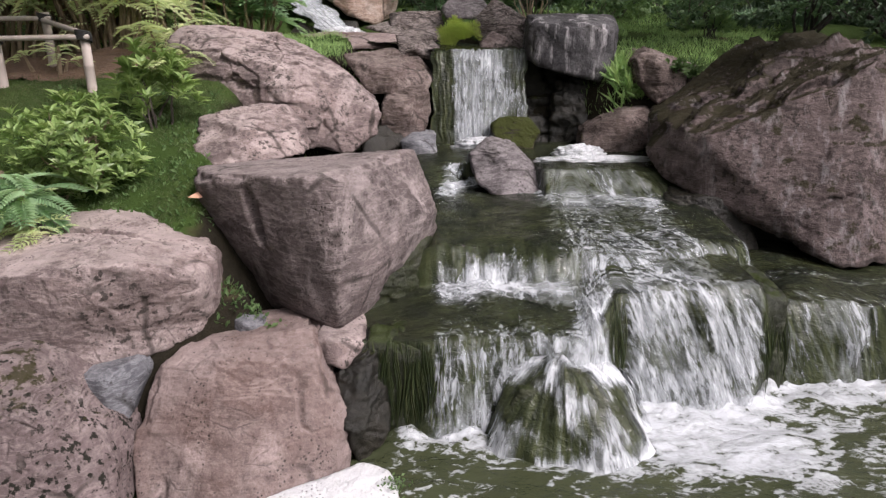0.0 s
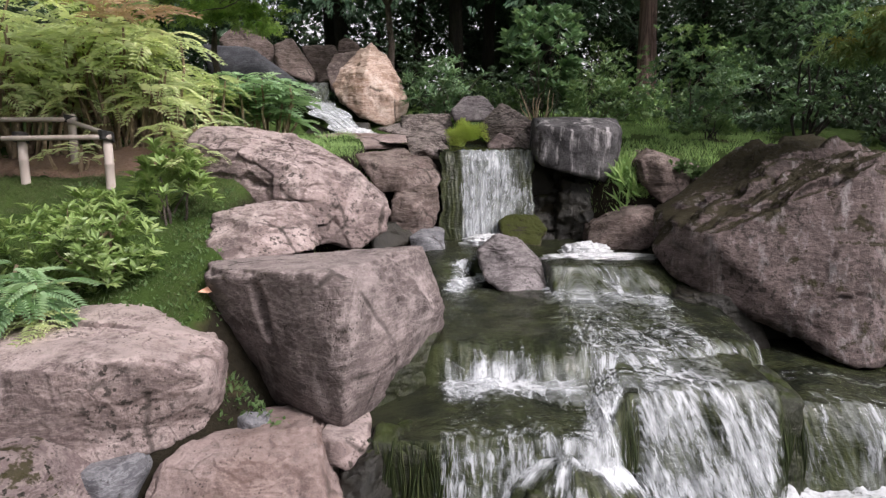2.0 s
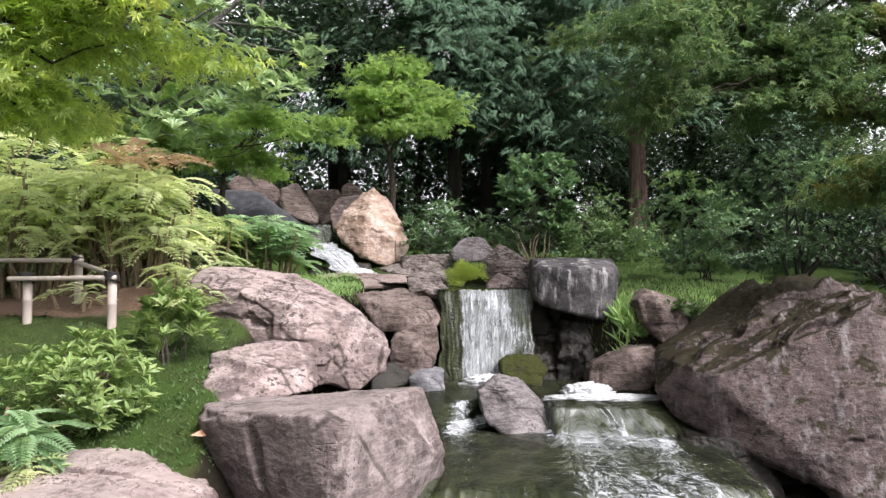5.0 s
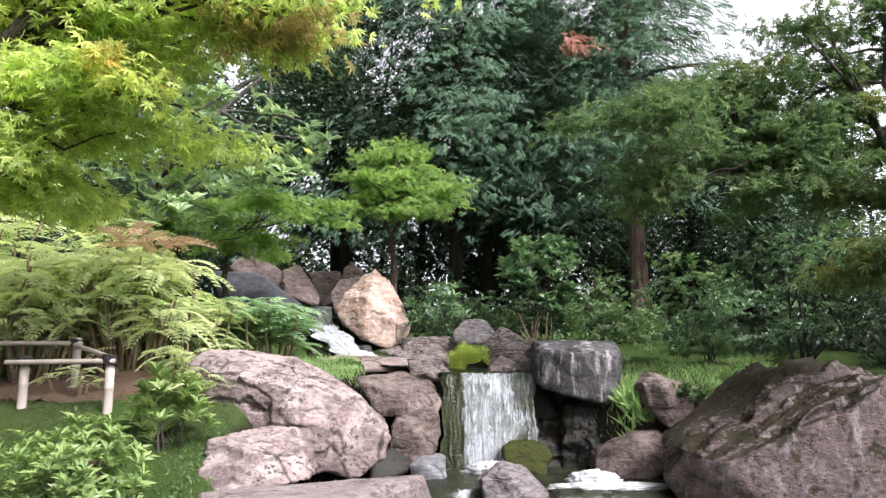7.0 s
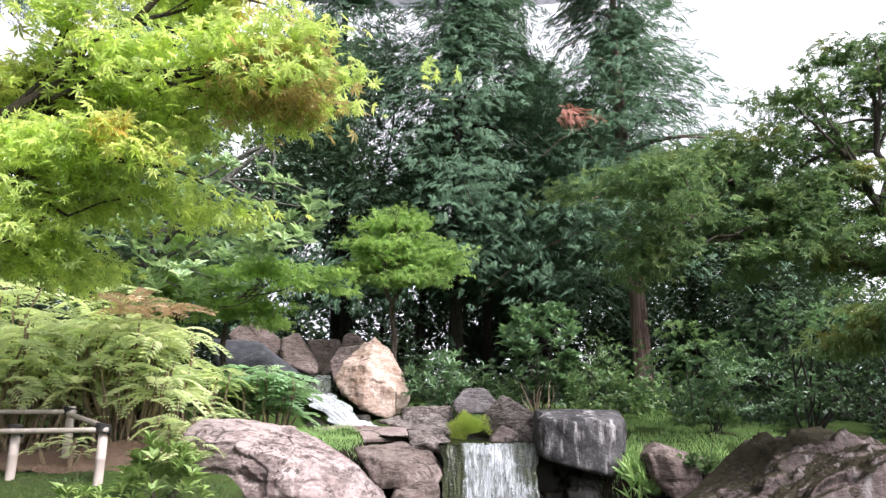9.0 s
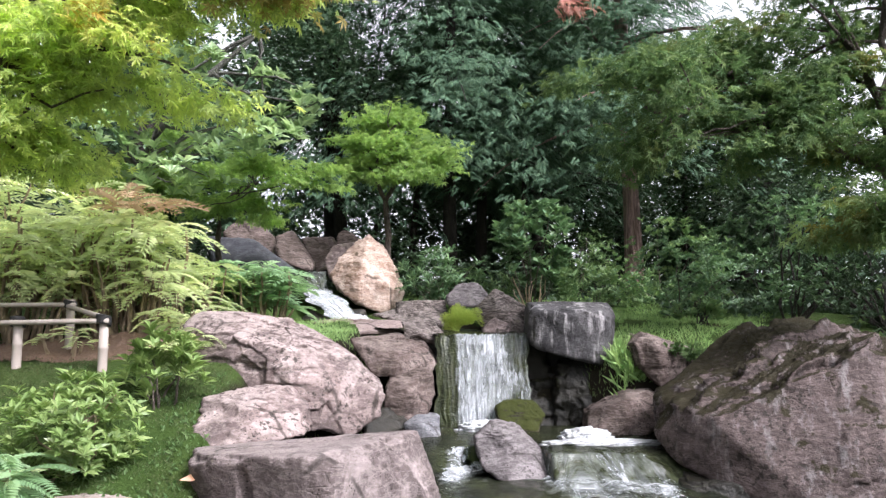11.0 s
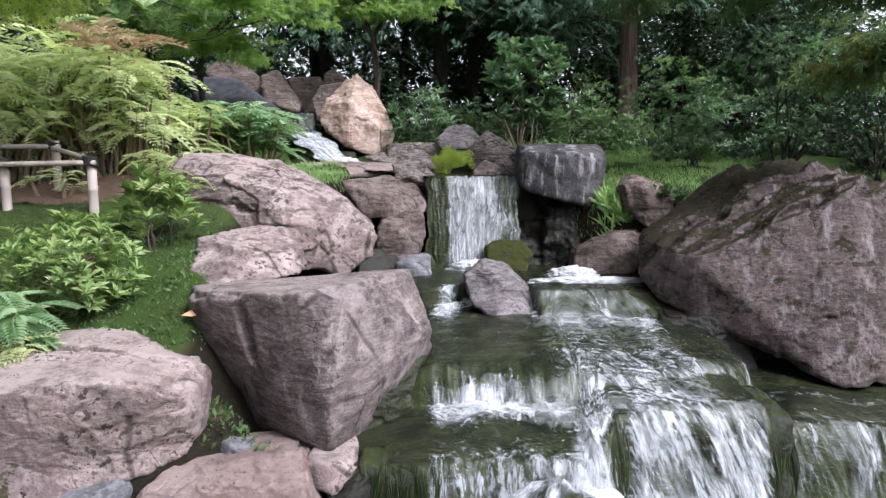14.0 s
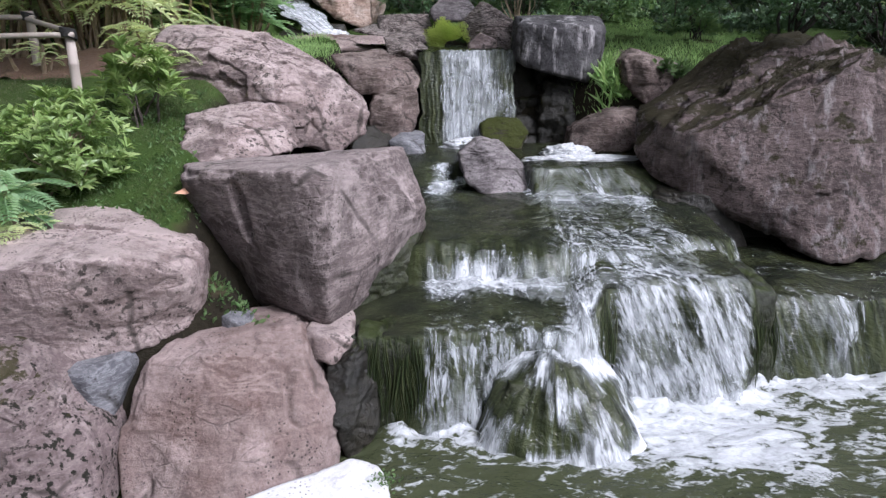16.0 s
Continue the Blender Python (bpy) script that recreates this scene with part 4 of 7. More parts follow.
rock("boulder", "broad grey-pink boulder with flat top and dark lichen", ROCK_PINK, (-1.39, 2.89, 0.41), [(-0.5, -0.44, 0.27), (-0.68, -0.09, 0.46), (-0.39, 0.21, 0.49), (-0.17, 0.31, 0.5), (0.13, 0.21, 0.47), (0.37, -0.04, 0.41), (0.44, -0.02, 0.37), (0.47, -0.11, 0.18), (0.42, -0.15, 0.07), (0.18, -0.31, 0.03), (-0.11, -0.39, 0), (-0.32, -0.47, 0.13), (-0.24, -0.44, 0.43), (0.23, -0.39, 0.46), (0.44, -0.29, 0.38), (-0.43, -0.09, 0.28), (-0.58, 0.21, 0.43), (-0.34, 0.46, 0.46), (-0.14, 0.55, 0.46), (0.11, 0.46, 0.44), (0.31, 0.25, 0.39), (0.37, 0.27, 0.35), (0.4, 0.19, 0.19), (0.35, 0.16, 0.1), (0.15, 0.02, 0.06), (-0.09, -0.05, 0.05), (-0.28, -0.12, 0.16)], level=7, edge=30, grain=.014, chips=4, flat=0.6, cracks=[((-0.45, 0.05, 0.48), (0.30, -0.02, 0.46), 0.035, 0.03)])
rock("boulder", "reddish granite boulder set in the bank at the pool", ROCK_RED, (-0.71, 2.61, -0.17), [(-0.48, -0.27, 0.35), (-0.41, -0.11, 0.61), (-0.33, 0.01, 0.67), (0.19, 0.07, 0.68), (0.25, -0.05, 0.5), (0.35, -0.11, 0.4), (0.38, -0.19, 0.22), (0.35, -0.33, 0.09), (0.02, -0.46, -0), (-0.41, -0.49, 0.03), (-0.12, -0.13, 0.64), (0.23, -0.11, 0.62), (-0.01, -0.46, 0.2), (-0.41, 0.19, 0.35), (-0.35, 0.33, 0.57), (-0.28, 0.43, 0.62), (0.16, 0.48, 0.63), (0.21, 0.38, 0.48), (0.3, 0.33, 0.4), (0.32, 0.26, 0.24), (0.3, 0.14, 0.13), (0.01, 0.03, 0.05), (-0.35, 0, 0.08)], level=7, edge=34, grain=.010, chips=3, flat=0.7, cracks=[((-0.46, -0.36, 0.33), (-0.30, -0.42, 0.30), 0.035, 0.035), ((-0.40, -0.30, 0.48), (-0.34, -0.40, 0.20), 0.04, 0.03), ((0.16, -0.16, 0.58), (0.20, -0.24, 0.40), 0.03, 0.025)])
rock("boulder", "pale pink boulder speckled with black lichen and moss", ROCK_LICHEN, (-1.43, 2.32, -0.05), [(-0.37, -0.17, 0.65), (-0.14, -0.04, 0.65), (-0.04, -0.02, 0.6), (0.06, -0.04, 0.51), (0.22, -0.12, 0.36), (0.28, -0.22, 0.2), (0.3, -0.32, 0.02), (-0.31, -0.47, 0), (0.06, -0.24, 0.47), (-0.08, -0.17, 0.56), (-0.32, 0.23, 0.61), (-0.12, 0.34, 0.61), (-0.04, 0.36, 0.56), (0.05, 0.34, 0.49), (0.18, 0.27, 0.36), (0.24, 0.19, 0.23), (0.26, 0.1, 0.07), (-0.27, -0.03, 0.06)], level=7, edge=16, grain=.012, chips=4, flat=0.6)
rock("stone", "grey wedge-shaped stone between boulders", ROCK_SLATE, (-1.25, 2.56, 0.23), [(-0.17, -0.14, 0.21), (0.05, -0.06, 0.24), (0.09, -0.06, 0.18), (0.03, -0.18, -0), (-0.01, -0.2, 0.01), (-0.02, -0.2, 0.21), (-0.14, 0.16, 0.19), (0.05, 0.23, 0.22), (0.08, 0.23, 0.17), (0.03, 0.13, 0.02), (-0.01, 0.11, 0.03)], level=5, edge=24, grain=.006)
rock("stone", "small pinkish stone beside the stream", ROCK_PINK, (-0.4, 2.8, 0.36), [(-0.12, -0.08, 0.12), (0.08, -0.02, 0.1), (0.12, -0.08, 0.05), (0.01, -0.2, 0), (-0.09, -0.18, 0.03), (-0.03, -0.18, 0.12), (-0.1, 0.17, 0.11), (0.06, 0.22, 0.09), (0.1, 0.17, 0.05), (0.01, 0.06, 0.01), (-0.07, 0.08, 0.04)], level=5, edge=20, grain=.008)
rock("stone", "wet mossy stone at the edge of the cascade", ROCK_WET_SHADE, (-0.3, 2.75, -0.07), [(-0.14, -0.15, 0.41), (0.02, -0.07, 0.52), (0.1, -0.07, 0.4), (0.1, -0.2, 0.12), (-0.01, -0.3, -0), (-0.07, -0.29, 0.24), (-0, -0.23, 0.41), (-0.12, 0.25, 0.39), (0.02, 0.31, 0.49), (0.09, 0.31, 0.38), (0.09, 0.2, 0.15), (-0.01, 0.12, 0.04), (-0.06, 0.13, 0.24)], level=6, edge=14, grain=.02)
rock("stone", "small grey stone among weeds", ROCK_SLATE, (-0.83, 2.82, 0.44), [(-0.06, -0.02, 0.07), (-0.02, 0.02, 0.09), (0.08, -0.02, 0.04), (0.06, -0.08, 0.01), (-0.04, -0.08, 0), (0.01, -0.1, 0.08), (-0.05, 0.08, 0.07), (-0.02, 0.11, 0.08), (0.07, 0.08, 0.04), (0.05, 0.03, 0.01), (-0.04, 0.03, 0.01)], level=5, edge=26, grain=.004)
rock("stone", "pale flat wet stone with algae at the pool edge", ROCK_PALE, (-0.35, 2.21, -0.14), [(-0.38, -0.09, 0.2), (-0.27, -0.04, 0.2), (-0.03, 0.09, 0.23), (0.08, 0.17, 0.24), (0.16, 0.15, 0.22), (0.19, 0.06, 0.2), (0.23, -0.03, 0.18), (0.24, -0.21, 0.14), (-0.3, -0.31, 0.14), (0.06, 0.05, 0.23), (-0.32, -0.03, 0.05), (-0.23, 0.01, 0.05), (-0.03, 0.12, 0.07), (0.07, 0.19, 0.08), (0.14, 0.17, 0.06), (0.16, 0.1, 0.05), (0.19, 0.02, 0.03), (0.21, -0.13, -0), (-0.26, -0.22, 0)], level=6, edge=12, grain=.008)
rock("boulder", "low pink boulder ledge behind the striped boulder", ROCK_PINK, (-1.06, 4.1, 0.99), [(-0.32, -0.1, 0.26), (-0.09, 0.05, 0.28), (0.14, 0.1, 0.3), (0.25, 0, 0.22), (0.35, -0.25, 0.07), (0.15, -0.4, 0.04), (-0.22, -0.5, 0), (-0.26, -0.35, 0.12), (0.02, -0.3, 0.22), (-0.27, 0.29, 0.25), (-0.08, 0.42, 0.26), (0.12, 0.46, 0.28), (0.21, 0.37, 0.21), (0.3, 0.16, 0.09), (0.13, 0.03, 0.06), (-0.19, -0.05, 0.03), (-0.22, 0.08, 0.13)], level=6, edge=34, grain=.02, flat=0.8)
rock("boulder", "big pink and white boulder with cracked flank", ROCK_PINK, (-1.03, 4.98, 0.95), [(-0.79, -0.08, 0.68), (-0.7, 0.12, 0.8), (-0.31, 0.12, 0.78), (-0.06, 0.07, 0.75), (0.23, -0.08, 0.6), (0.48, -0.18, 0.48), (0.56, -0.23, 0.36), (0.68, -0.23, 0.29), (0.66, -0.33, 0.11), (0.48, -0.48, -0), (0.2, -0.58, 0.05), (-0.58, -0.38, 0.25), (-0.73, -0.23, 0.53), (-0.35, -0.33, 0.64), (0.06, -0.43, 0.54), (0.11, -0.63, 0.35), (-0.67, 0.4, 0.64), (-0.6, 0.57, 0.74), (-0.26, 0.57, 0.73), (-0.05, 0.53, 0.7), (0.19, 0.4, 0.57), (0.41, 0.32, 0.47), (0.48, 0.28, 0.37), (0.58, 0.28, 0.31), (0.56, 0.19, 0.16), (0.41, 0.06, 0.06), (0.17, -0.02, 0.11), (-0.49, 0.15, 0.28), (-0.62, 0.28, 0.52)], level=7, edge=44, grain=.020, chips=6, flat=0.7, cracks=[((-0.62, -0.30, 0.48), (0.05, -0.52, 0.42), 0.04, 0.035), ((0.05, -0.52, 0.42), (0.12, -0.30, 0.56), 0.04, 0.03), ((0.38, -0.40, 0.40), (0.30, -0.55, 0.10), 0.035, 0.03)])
rock("boulder", "pink-brown stacked boulder beside the waterfall", ROCK_BROWN, (-0.28, 5.56, 1.23), [(-0.41, -0.21, 0.31), (-0.06, -0.06, 0.36), (0.2, -0.11, 0.3), (0.31, -0.21, 0.13), (0.18, -0.31, -0), (-0.21, -0.41, 0.04), (-0.04, -0.41, 0.19), (-0.35, 0.29, 0.29), (-0.05, 0.42, 0.34), (0.17, 0.37, 0.29), (0.26, 0.29, 0.14), (0.15, 0.2, 0.03), (-0.18, 0.12, 0.06)], level=6, chips=5, flat=0.7, edge=2 * 20, grain=.016)
rock("boulder", "brown wet boulder at the waterfall foot", ROCK_BROWN, (-0.21, 5.38, 0.89), [(-0.18, -0.18, 0.38), (0.16, -0.13, 0.45), (0.2, -0.13, 0.23), (0.13, -0.23, 0.06), (-0.12, -0.33, 0), (-0.2, -0.33, 0.2), (0.01, -0.38, 0.3), (-0.15, 0.31, 0.36), (0.13, 0.36, 0.41), (0.17, 0.36, 0.23), (0.11, 0.27, 0.08), (-0.1, 0.19, 0.03), (-0.17, 0.19, 0.2)], level=6, chips=5, flat=0.7, edge=2 * 20, grain=.016)
rock("stone", "dark wet stone in the shaded gap", ROCK_WET_SHADE, (-0.38, 5.15, 0.86), [(-0.13, -0.25, 0.21), (0.1, -0.05, 0.22), (0.18, -0.15, 0.04), (-0.13, -0.35, 0), (-0.11, 0.16, 0.19), (0.08, 0.33, 0.2), (0.15, 0.24, 0.05), (-0.11, 0.07, 0.02)], level=5)
rock("boulder", "dark banded boulder at the waterfall lip", ROCK_DARK, (-0.11, 5.73, 1.49), [(-0.19, -0.13, 0.18), (0.08, -0.08, 0.21), (0.16, -0.13, 0.09), (0.12, -0.23, -0), (-0.14, -0.28, 0.04), (-0.03, -0.33, 0.1), (-0.16, 0.26, 0.17), (0.07, 0.31, 0.19), (0.13, 0.26, 0.09), (0.1, 0.18, 0.01), (-0.12, 0.14, 0.05)], level=6, edge=18, grain=.013)
rock("stone_slab", "long pink stone slab of the upper terrace", ROCK_RED, (-0.78, 6.75, 1.54), [(-0.54, -0.15, 0.11), (-0.23, -0.05, 0.17), (0.46, -0.15, 0.15), (0.48, -0.35, 0.03), (0.04, -0.45, 0), (-0.18, -0.35, 0.03), (-0.46, 0.34, 0.11), (-0.2, 0.42, 0.16), (0.39, 0.34, 0.14), (0.41, 0.17, 0.04), (0.03, 0.08, 0.01), (-0.16, 0.17, 0.04)], level=5, edge=24, grain=.015)
rock("boulder", "dark grey block with white drip stains beside the waterfall", ROCK_SLAB, (1.08, 5.68, 1.33), [(-0.37, -0.23, 0.5), (-0.1, -0.08, 0.51), (0.18, -0.08, 0.5), (0.3, -0.18, 0.5), (0.32, -0.28, 0.39), (0.28, -0.33, 0.14), (0.16, -0.38, -0), (0.06, -0.43, 0.05), (-0.34, -0.43, 0.13), (-0.4, -0.38, 0.19), (-0.37, -0.46, 0.43), (-0.04, -0.48, 0.42), (0.22, -0.46, 0.4), (-0.31, 0.46, 0.47), (-0.08, 0.59, 0.48), (0.15, 0.59, 0.47), (0.26, 0.51, 0.47), (0.27, 0.42, 0.37), (0.24, 0.38, 0.17), (0.14, 0.34, 0.04), (0.06, 0.29, 0.09), (-0.29, 0.29, 0.15), (-0.34, 0.34, 0.2)], level=6, edge=60, grain=.012, chips=2, flat=0.5)
# Near-black colour carries the shade of the recess under the block.
rock("boulder", "dark shaded rock under the stained block", ROCK_WET_SHADE, (0.94, 5.72, 0.74), [(-0.21, -0.12, 0.74), (0.44, -0.12, 0.74), (0.38, -0.22, 0.23), (-0.03, -0.37, 0.04), (-0.33, -0.37, 0), (-0.26, -0.27, 0.32), (-0.18, 0.36, 0.68), (0.38, 0.36, 0.68), (0.32, 0.28, 0.25), (-0.02, 0.15, 0.09), (-0.28, 0.15, 0.06), (-0.23, 0.23, 0.33)], level=6, edge=14, grain=.04)
# Added rock: its near-black darkens the hollow, hiding the lighter earth wall.
rock("boulder", "black rock added to darken the hollow under the bank", ROCK_WET_SHADE, (1.22, 5.55, 0.75), [(-0.35, -0.2, 0.0), (0.35, -0.25, 0.0), (-0.3, -0.12, 0.62), (0.3, -0.18, 0.55), (-0.35, 0.35, 0.0), (0.4, 0.35, 0.0), (-0.3, 0.3, 0.66), (0.35, 0.3, 0.62), (0.0, -0.3, 0.25)], level=6, edge=14, grain=.025)
rock("boulder", "brown pointed boulder on the grassy bank", ROCK_BROWN, (1.64, 5.31, 1.2), [(-0.21, -0.21, 0.3), (-0.07, -0.11, 0.4), (0.28, -0.11, 0.26), (0.28, -0.21, 0.14), (-0.05, -0.36, 0), (-0.2, -0.31, 0.14), (-0.06, -0.36, 0.27), (-0.17, 0.29, 0.28), (-0.06, 0.37, 0.37), (0.24, 0.37, 0.25), (0.24, 0.29, 0.15), (-0.04, 0.16, 0.03), (-0.17, 0.2, 0.15)], level=6, chips=5, flat=0.7, edge=2 * 22, grain=.018)
rock("boulder", "low wet brown rocks at the pool edge", ROCK_BROWN, (1.35, 5.2, 0.85), [(-0.27, -0.1, 0.16), (0.01, 0, 0.34), (0.31, -0.1, 0.35), (0.23, -0.35, 0.1), (0.04, -0.4, 0), (-0.29, -0.35, 0.02), (-0.03, -0.35, 0.29), (-0.23, 0.38, 0.16), (0.01, 0.47, 0.31), (0.26, 0.38, 0.32), (0.2, 0.17, 0.11), (0.03, 0.13, 0.03), (-0.25, 0.17, 0.04)], level=6, chips=5, flat=0.7, edge=2 * 18, grain=.013)
rock("boulder", "huge dark grey boulder with ridged mossy top", ROCK_BIG, (2.3, 4.46, 0.47), [(-0.95, -0.11, 0.5), (-0.87, 0.14, 0.72), (-0.44, 0.44, 0.84), (-0.15, 0.64, 1.14), (0.03, 0.64, 1.17), (0.41, 0.64, 1.21), (0.64, 0.54, 1.17), (0.93, 0.44, 0.98), (1.23, 0.24, 0.77), (1.15, -0.16, 0.31), (0.66, -0.56, 0.09), (0.18, -0.90, 0.01), (-0.09, -0.96, 0.0), (-0.21, -0.90, 0.09), (-0.70, -0.50, 0.24), (-0.89, -0.26, 0.38), (-0.72, -0.46, 0.66), (0.0, -0.50, 0.98), (0.22, -0.50, 1.06), (0.75, -0.42, 0.95), (-0.75, 0.41, 0.52), (-0.34, 0.85, 0.79), (0.03, 1.01, 1.06), (0.52, 0.93, 1.06), (0.99, 0.69, 0.74), (0.54, 0.05, 0.19), (-0.06, -0.27, 0.12), (-0.52, 0.13, 0.28)], level=7, edge=60, grain=.013, chips=0, flat=0.35, ribs=((0.9, 0.35, 0.2), 13.0, 0.055, 0.62, 0.82), cracks=[((-0.30, -0.80, 0.33), (0.12, -0.84, 0.36), 0.035, 0.04)])
# Wet foot of the boulder; the near-black colour includes its shadow.
rock("boulder", "dark wet rock that also paints the shadow under the huge boulder", ROCK_WET_SHADE, (2.33, 4.26, 0.31), [(-0.66, 0.04, 0.37), (-0.34, -0.16, 0.31), (0.04, -0.36, 0.11), (0.37, -0.36, 0.15), (0.75, -0.26, 0.18), (0.58, -0.56, 0), (-0.14, -0.54, 0), (-0.64, -0.16, 0.24), (-0.56, 0.59, 0.34), (-0.29, 0.42, 0.29), (0.04, 0.25, 0.12), (0.32, 0.25, 0.15), (0.64, 0.33, 0.18), (0.49, 0.08, 0.03), (-0.12, 0.1, 0.03), (-0.55, 0.42, 0.23)], level=5, edge=12, grain=.04)
# Added for a mossy ledge and the gap's shadow, which its colour paints.
rock("stone", "dark stone added for the mossy ledge and gap shadow under the huge boulder", ROCK_WET_SHADE, (1.60, 4.02, 0.42), [(-0.20, 0.0, 0.34), (0.05, -0.10, 0.36), (0.25, -0.18, 0.22), (0.30, -0.24, 0.0), (-0.10, -0.16, 0.10), (-0.24, 0.05, 0.20), (-0.18, 0.35, 0.40), (0.25, 0.25, 0.40), (0.3, 0.25, 0.0), (-0.2, 0.3, 0.0)], level=6, edge=16, grain=.012)
# Added rock: moss and wet, with the undercut's shadow put into its dark colour.
rock("boulder", "dark mossy wet rock added for the striped boulder's shadowed undercut", ROCK_ALGAE, (-0.22, 3.35, 0.28), [(-0.22, -0.42, 0.14), (-0.02, -0.22, 0.18), (0.20, -0.02, 0.22), (0.22, 0.02, 0.46), (0.10, 0.02, 0.44), (-0.20, -0.30, 0.22), (-0.25, 0.3, 0.40), (0.20, 0.35, 0.44), (0.20, 0.3, 0.0), (-0.25, 0.3, 0.0), (0.18, -0.05, 0.0), (-0.2, -0.38, 0.0)], level=6, edge=14, grain=.02)
rock("stone", "grey stone with pale top in the stream", ROCK_MID, (0.455, 4.62, 0.66), [(-0.243, -0.06, 0.259), (-0.068, 0.09, 0.356), (0.097, 0.04, 0.313), (0.243, -0.11, 0.184), (0.263, -0.31, 0.043), (0.049, -0.39, 0.0), (-0.097, -0.36, 0.054), (-0.214, -0.21, 0.173), (-0.049, -0.19, 0.292), (-0.204, 0.27, 0.248), (-0.059, 0.4, 0.324), (0.087, 0.36, 0.292), (0.214, 0.23, 0.184), (0.223, 0.06, 0.065), (0.039, -0.01, 0.022), (-0.078, 0.02, 0.076), (-0.185, 0.15, 0.173)], level=6, edge=16, grain=.014)
rock("stone", "small dark stone at the pool edge", ROCK_SLATE, (-0.12, 5.09, 0.83), [(-0.14, -0.14, 0.12), (-0.04, -0.04, 0.18), (0.14, -0.04, 0.17), (0.14, -0.19, 0.03), (-0.08, -0.24, -0), (0, -0.24, 0.13), (-0.12, 0.16, 0.12), (-0.04, 0.25, 0.17), (0.12, 0.25, 0.16), (0.12, 0.12, 0.04), (-0.06, 0.08, 0.01)], level=5, edge=20, grain=.01)
rock("stone", "rounded stone covered in dark moss", ROCK_MOSS, (0.62, 5.33, 0.85), [(-0.187, -0.18, 0.189), (-0.11, -0.08, 0.242), (0.121, -0.08, 0.242), (0.187, -0.13, 0.137), (0.121, -0.28, 0.0), (-0.154, -0.28, 0.042), (-0.154, 0.17, 0.179), (-0.099, 0.26, 0.231), (0.11, 0.26, 0.231), (0.165, 0.21, 0.137), (0.11, 0.09, 0.021), (-0.132, 0.09, 0.053)], level=6, edge=8, grain=.02)
rock("boulder", "tall golden-cream boulder at the stream head", ROCK_GOLD, (-0.81, 8.21, 1.77), [(-0.43, -0.21, 0.48), (-0.36, -0.11, 0.68), (-0.18, -0.01, 0.86), (-0.02, 0.04, 0.97), (0.16, -0.01, 0.83), (0.34, -0.11, 0.52), (0.42, -0.21, 0.25), (0.36, -0.31, 0.08), (0.2, -0.41, 0), (-0.1, -0.51, 0.1), (-0.34, -0.41, 0.27), (-0.05, -0.46, 0.56), (0.2, -0.41, 0.37), (-0.37, 0.29, 0.47), (-0.31, 0.38, 0.65), (-0.15, 0.46, 0.8), (-0.02, 0.5, 0.89), (0.14, 0.46, 0.77), (0.23, 0.38, 0.51), (0.31, 0.29, 0.28), (0.31, 0.21, 0.14), (0.17, 0.12, 0.07), (-0.09, 0.04, 0.15), (-0.29, 0.12, 0.3)], level=6, chips=5, edge=40, grain=.013)
rock("boulder", "grey-brown boulder above the stream head", ROCK_BROWN, (-2.54, 9.42, 2.42), [(-0.37, -0.22, 0.44), (-0.21, -0.12, 0.68), (0.1, -0.12, 0.64), (0.33, -0.22, 0.4), (0.38, -0.42, 0), (-0.25, -0.42, 0.08), (-0.32, 0.27, 0.43), (-0.18, 0.36, 0.63), (0.08, 0.36, 0.6), (0.28, 0.27, 0.39), (0.32, 0.11, 0.06), (-0.21, 0.11, 0.12)], level=5, edge=14, grain=.013)
rock("stone_slab", "dark blue-grey leaning slab above the stream", ROCK_SLAB2, (-2.39, 8.74, 2.16), [(-0.71, 0.16, 0.64), (-0.01, 0.16, 0.61), (0.34, -0.04, 0.37), (0.73, -0.34, 0.09), (0.04, -0.44, 0), (-0.41, -0.24, 0.12), (-0.6, 0.37, 0.59), (-0.01, 0.37, 0.56), (0.29, 0.2, 0.36), (0.62, -0.06, 0.12), (0.03, -0.14, 0.05), (-0.35, 0.03, 0.15)], level=5, edge=34, grain=.008)
rock("boulder", "grey-brown leaning boulder at the stream head", ROCK_BROWN, (-1.84, 8.94, 2.28), [(-0.29, -0.04, 0.52), (-0.07, 0.06, 0.6), (0.28, -0.24, 0.12), (0.26, -0.44, -0), (-0.18, -0.34, 0.15), (-0.25, 0.34, 0.48), (-0.06, 0.42, 0.55), (0.23, 0.17, 0.14), (0.22, -0, 0.04), (-0.16, 0.08, 0.17)], level=5, edge=16, grain=.013)
rock("boulder", "brown boulder behind the stream head", ROCK_BROWN, (-1.56, 9.5, 2.32), [(-0.33, -0.1, 0.52), (0.1, 0, 0.58), (0.27, -0.3, 0.12), (-0.05, -0.4, -0), (-0.28, 0.29, 0.49), (0.09, 0.37, 0.54), (0.23, 0.12, 0.14), (-0.04, 0.03, 0.04)], level=5, edge=14, grain=.013)
rock("boulder", "pinkish boulder behind the golden boulder", ROCK_PINK, (-1.24, 8.76, 2.17), [(-0.19, -0.16, 0.29), (-0.09, -0.06, 0.48), (0.19, -0.06, 0.53), (0.17, -0.36, -0), (-0.11, -0.36, -0), (-0.16, 0.23, 0.29), (-0.08, 0.32, 0.45), (0.16, 0.32, 0.49), (0.14, 0.06, 0.04), (-0.09, 0.06, 0.04)], level=5, edge=14, grain=.013)
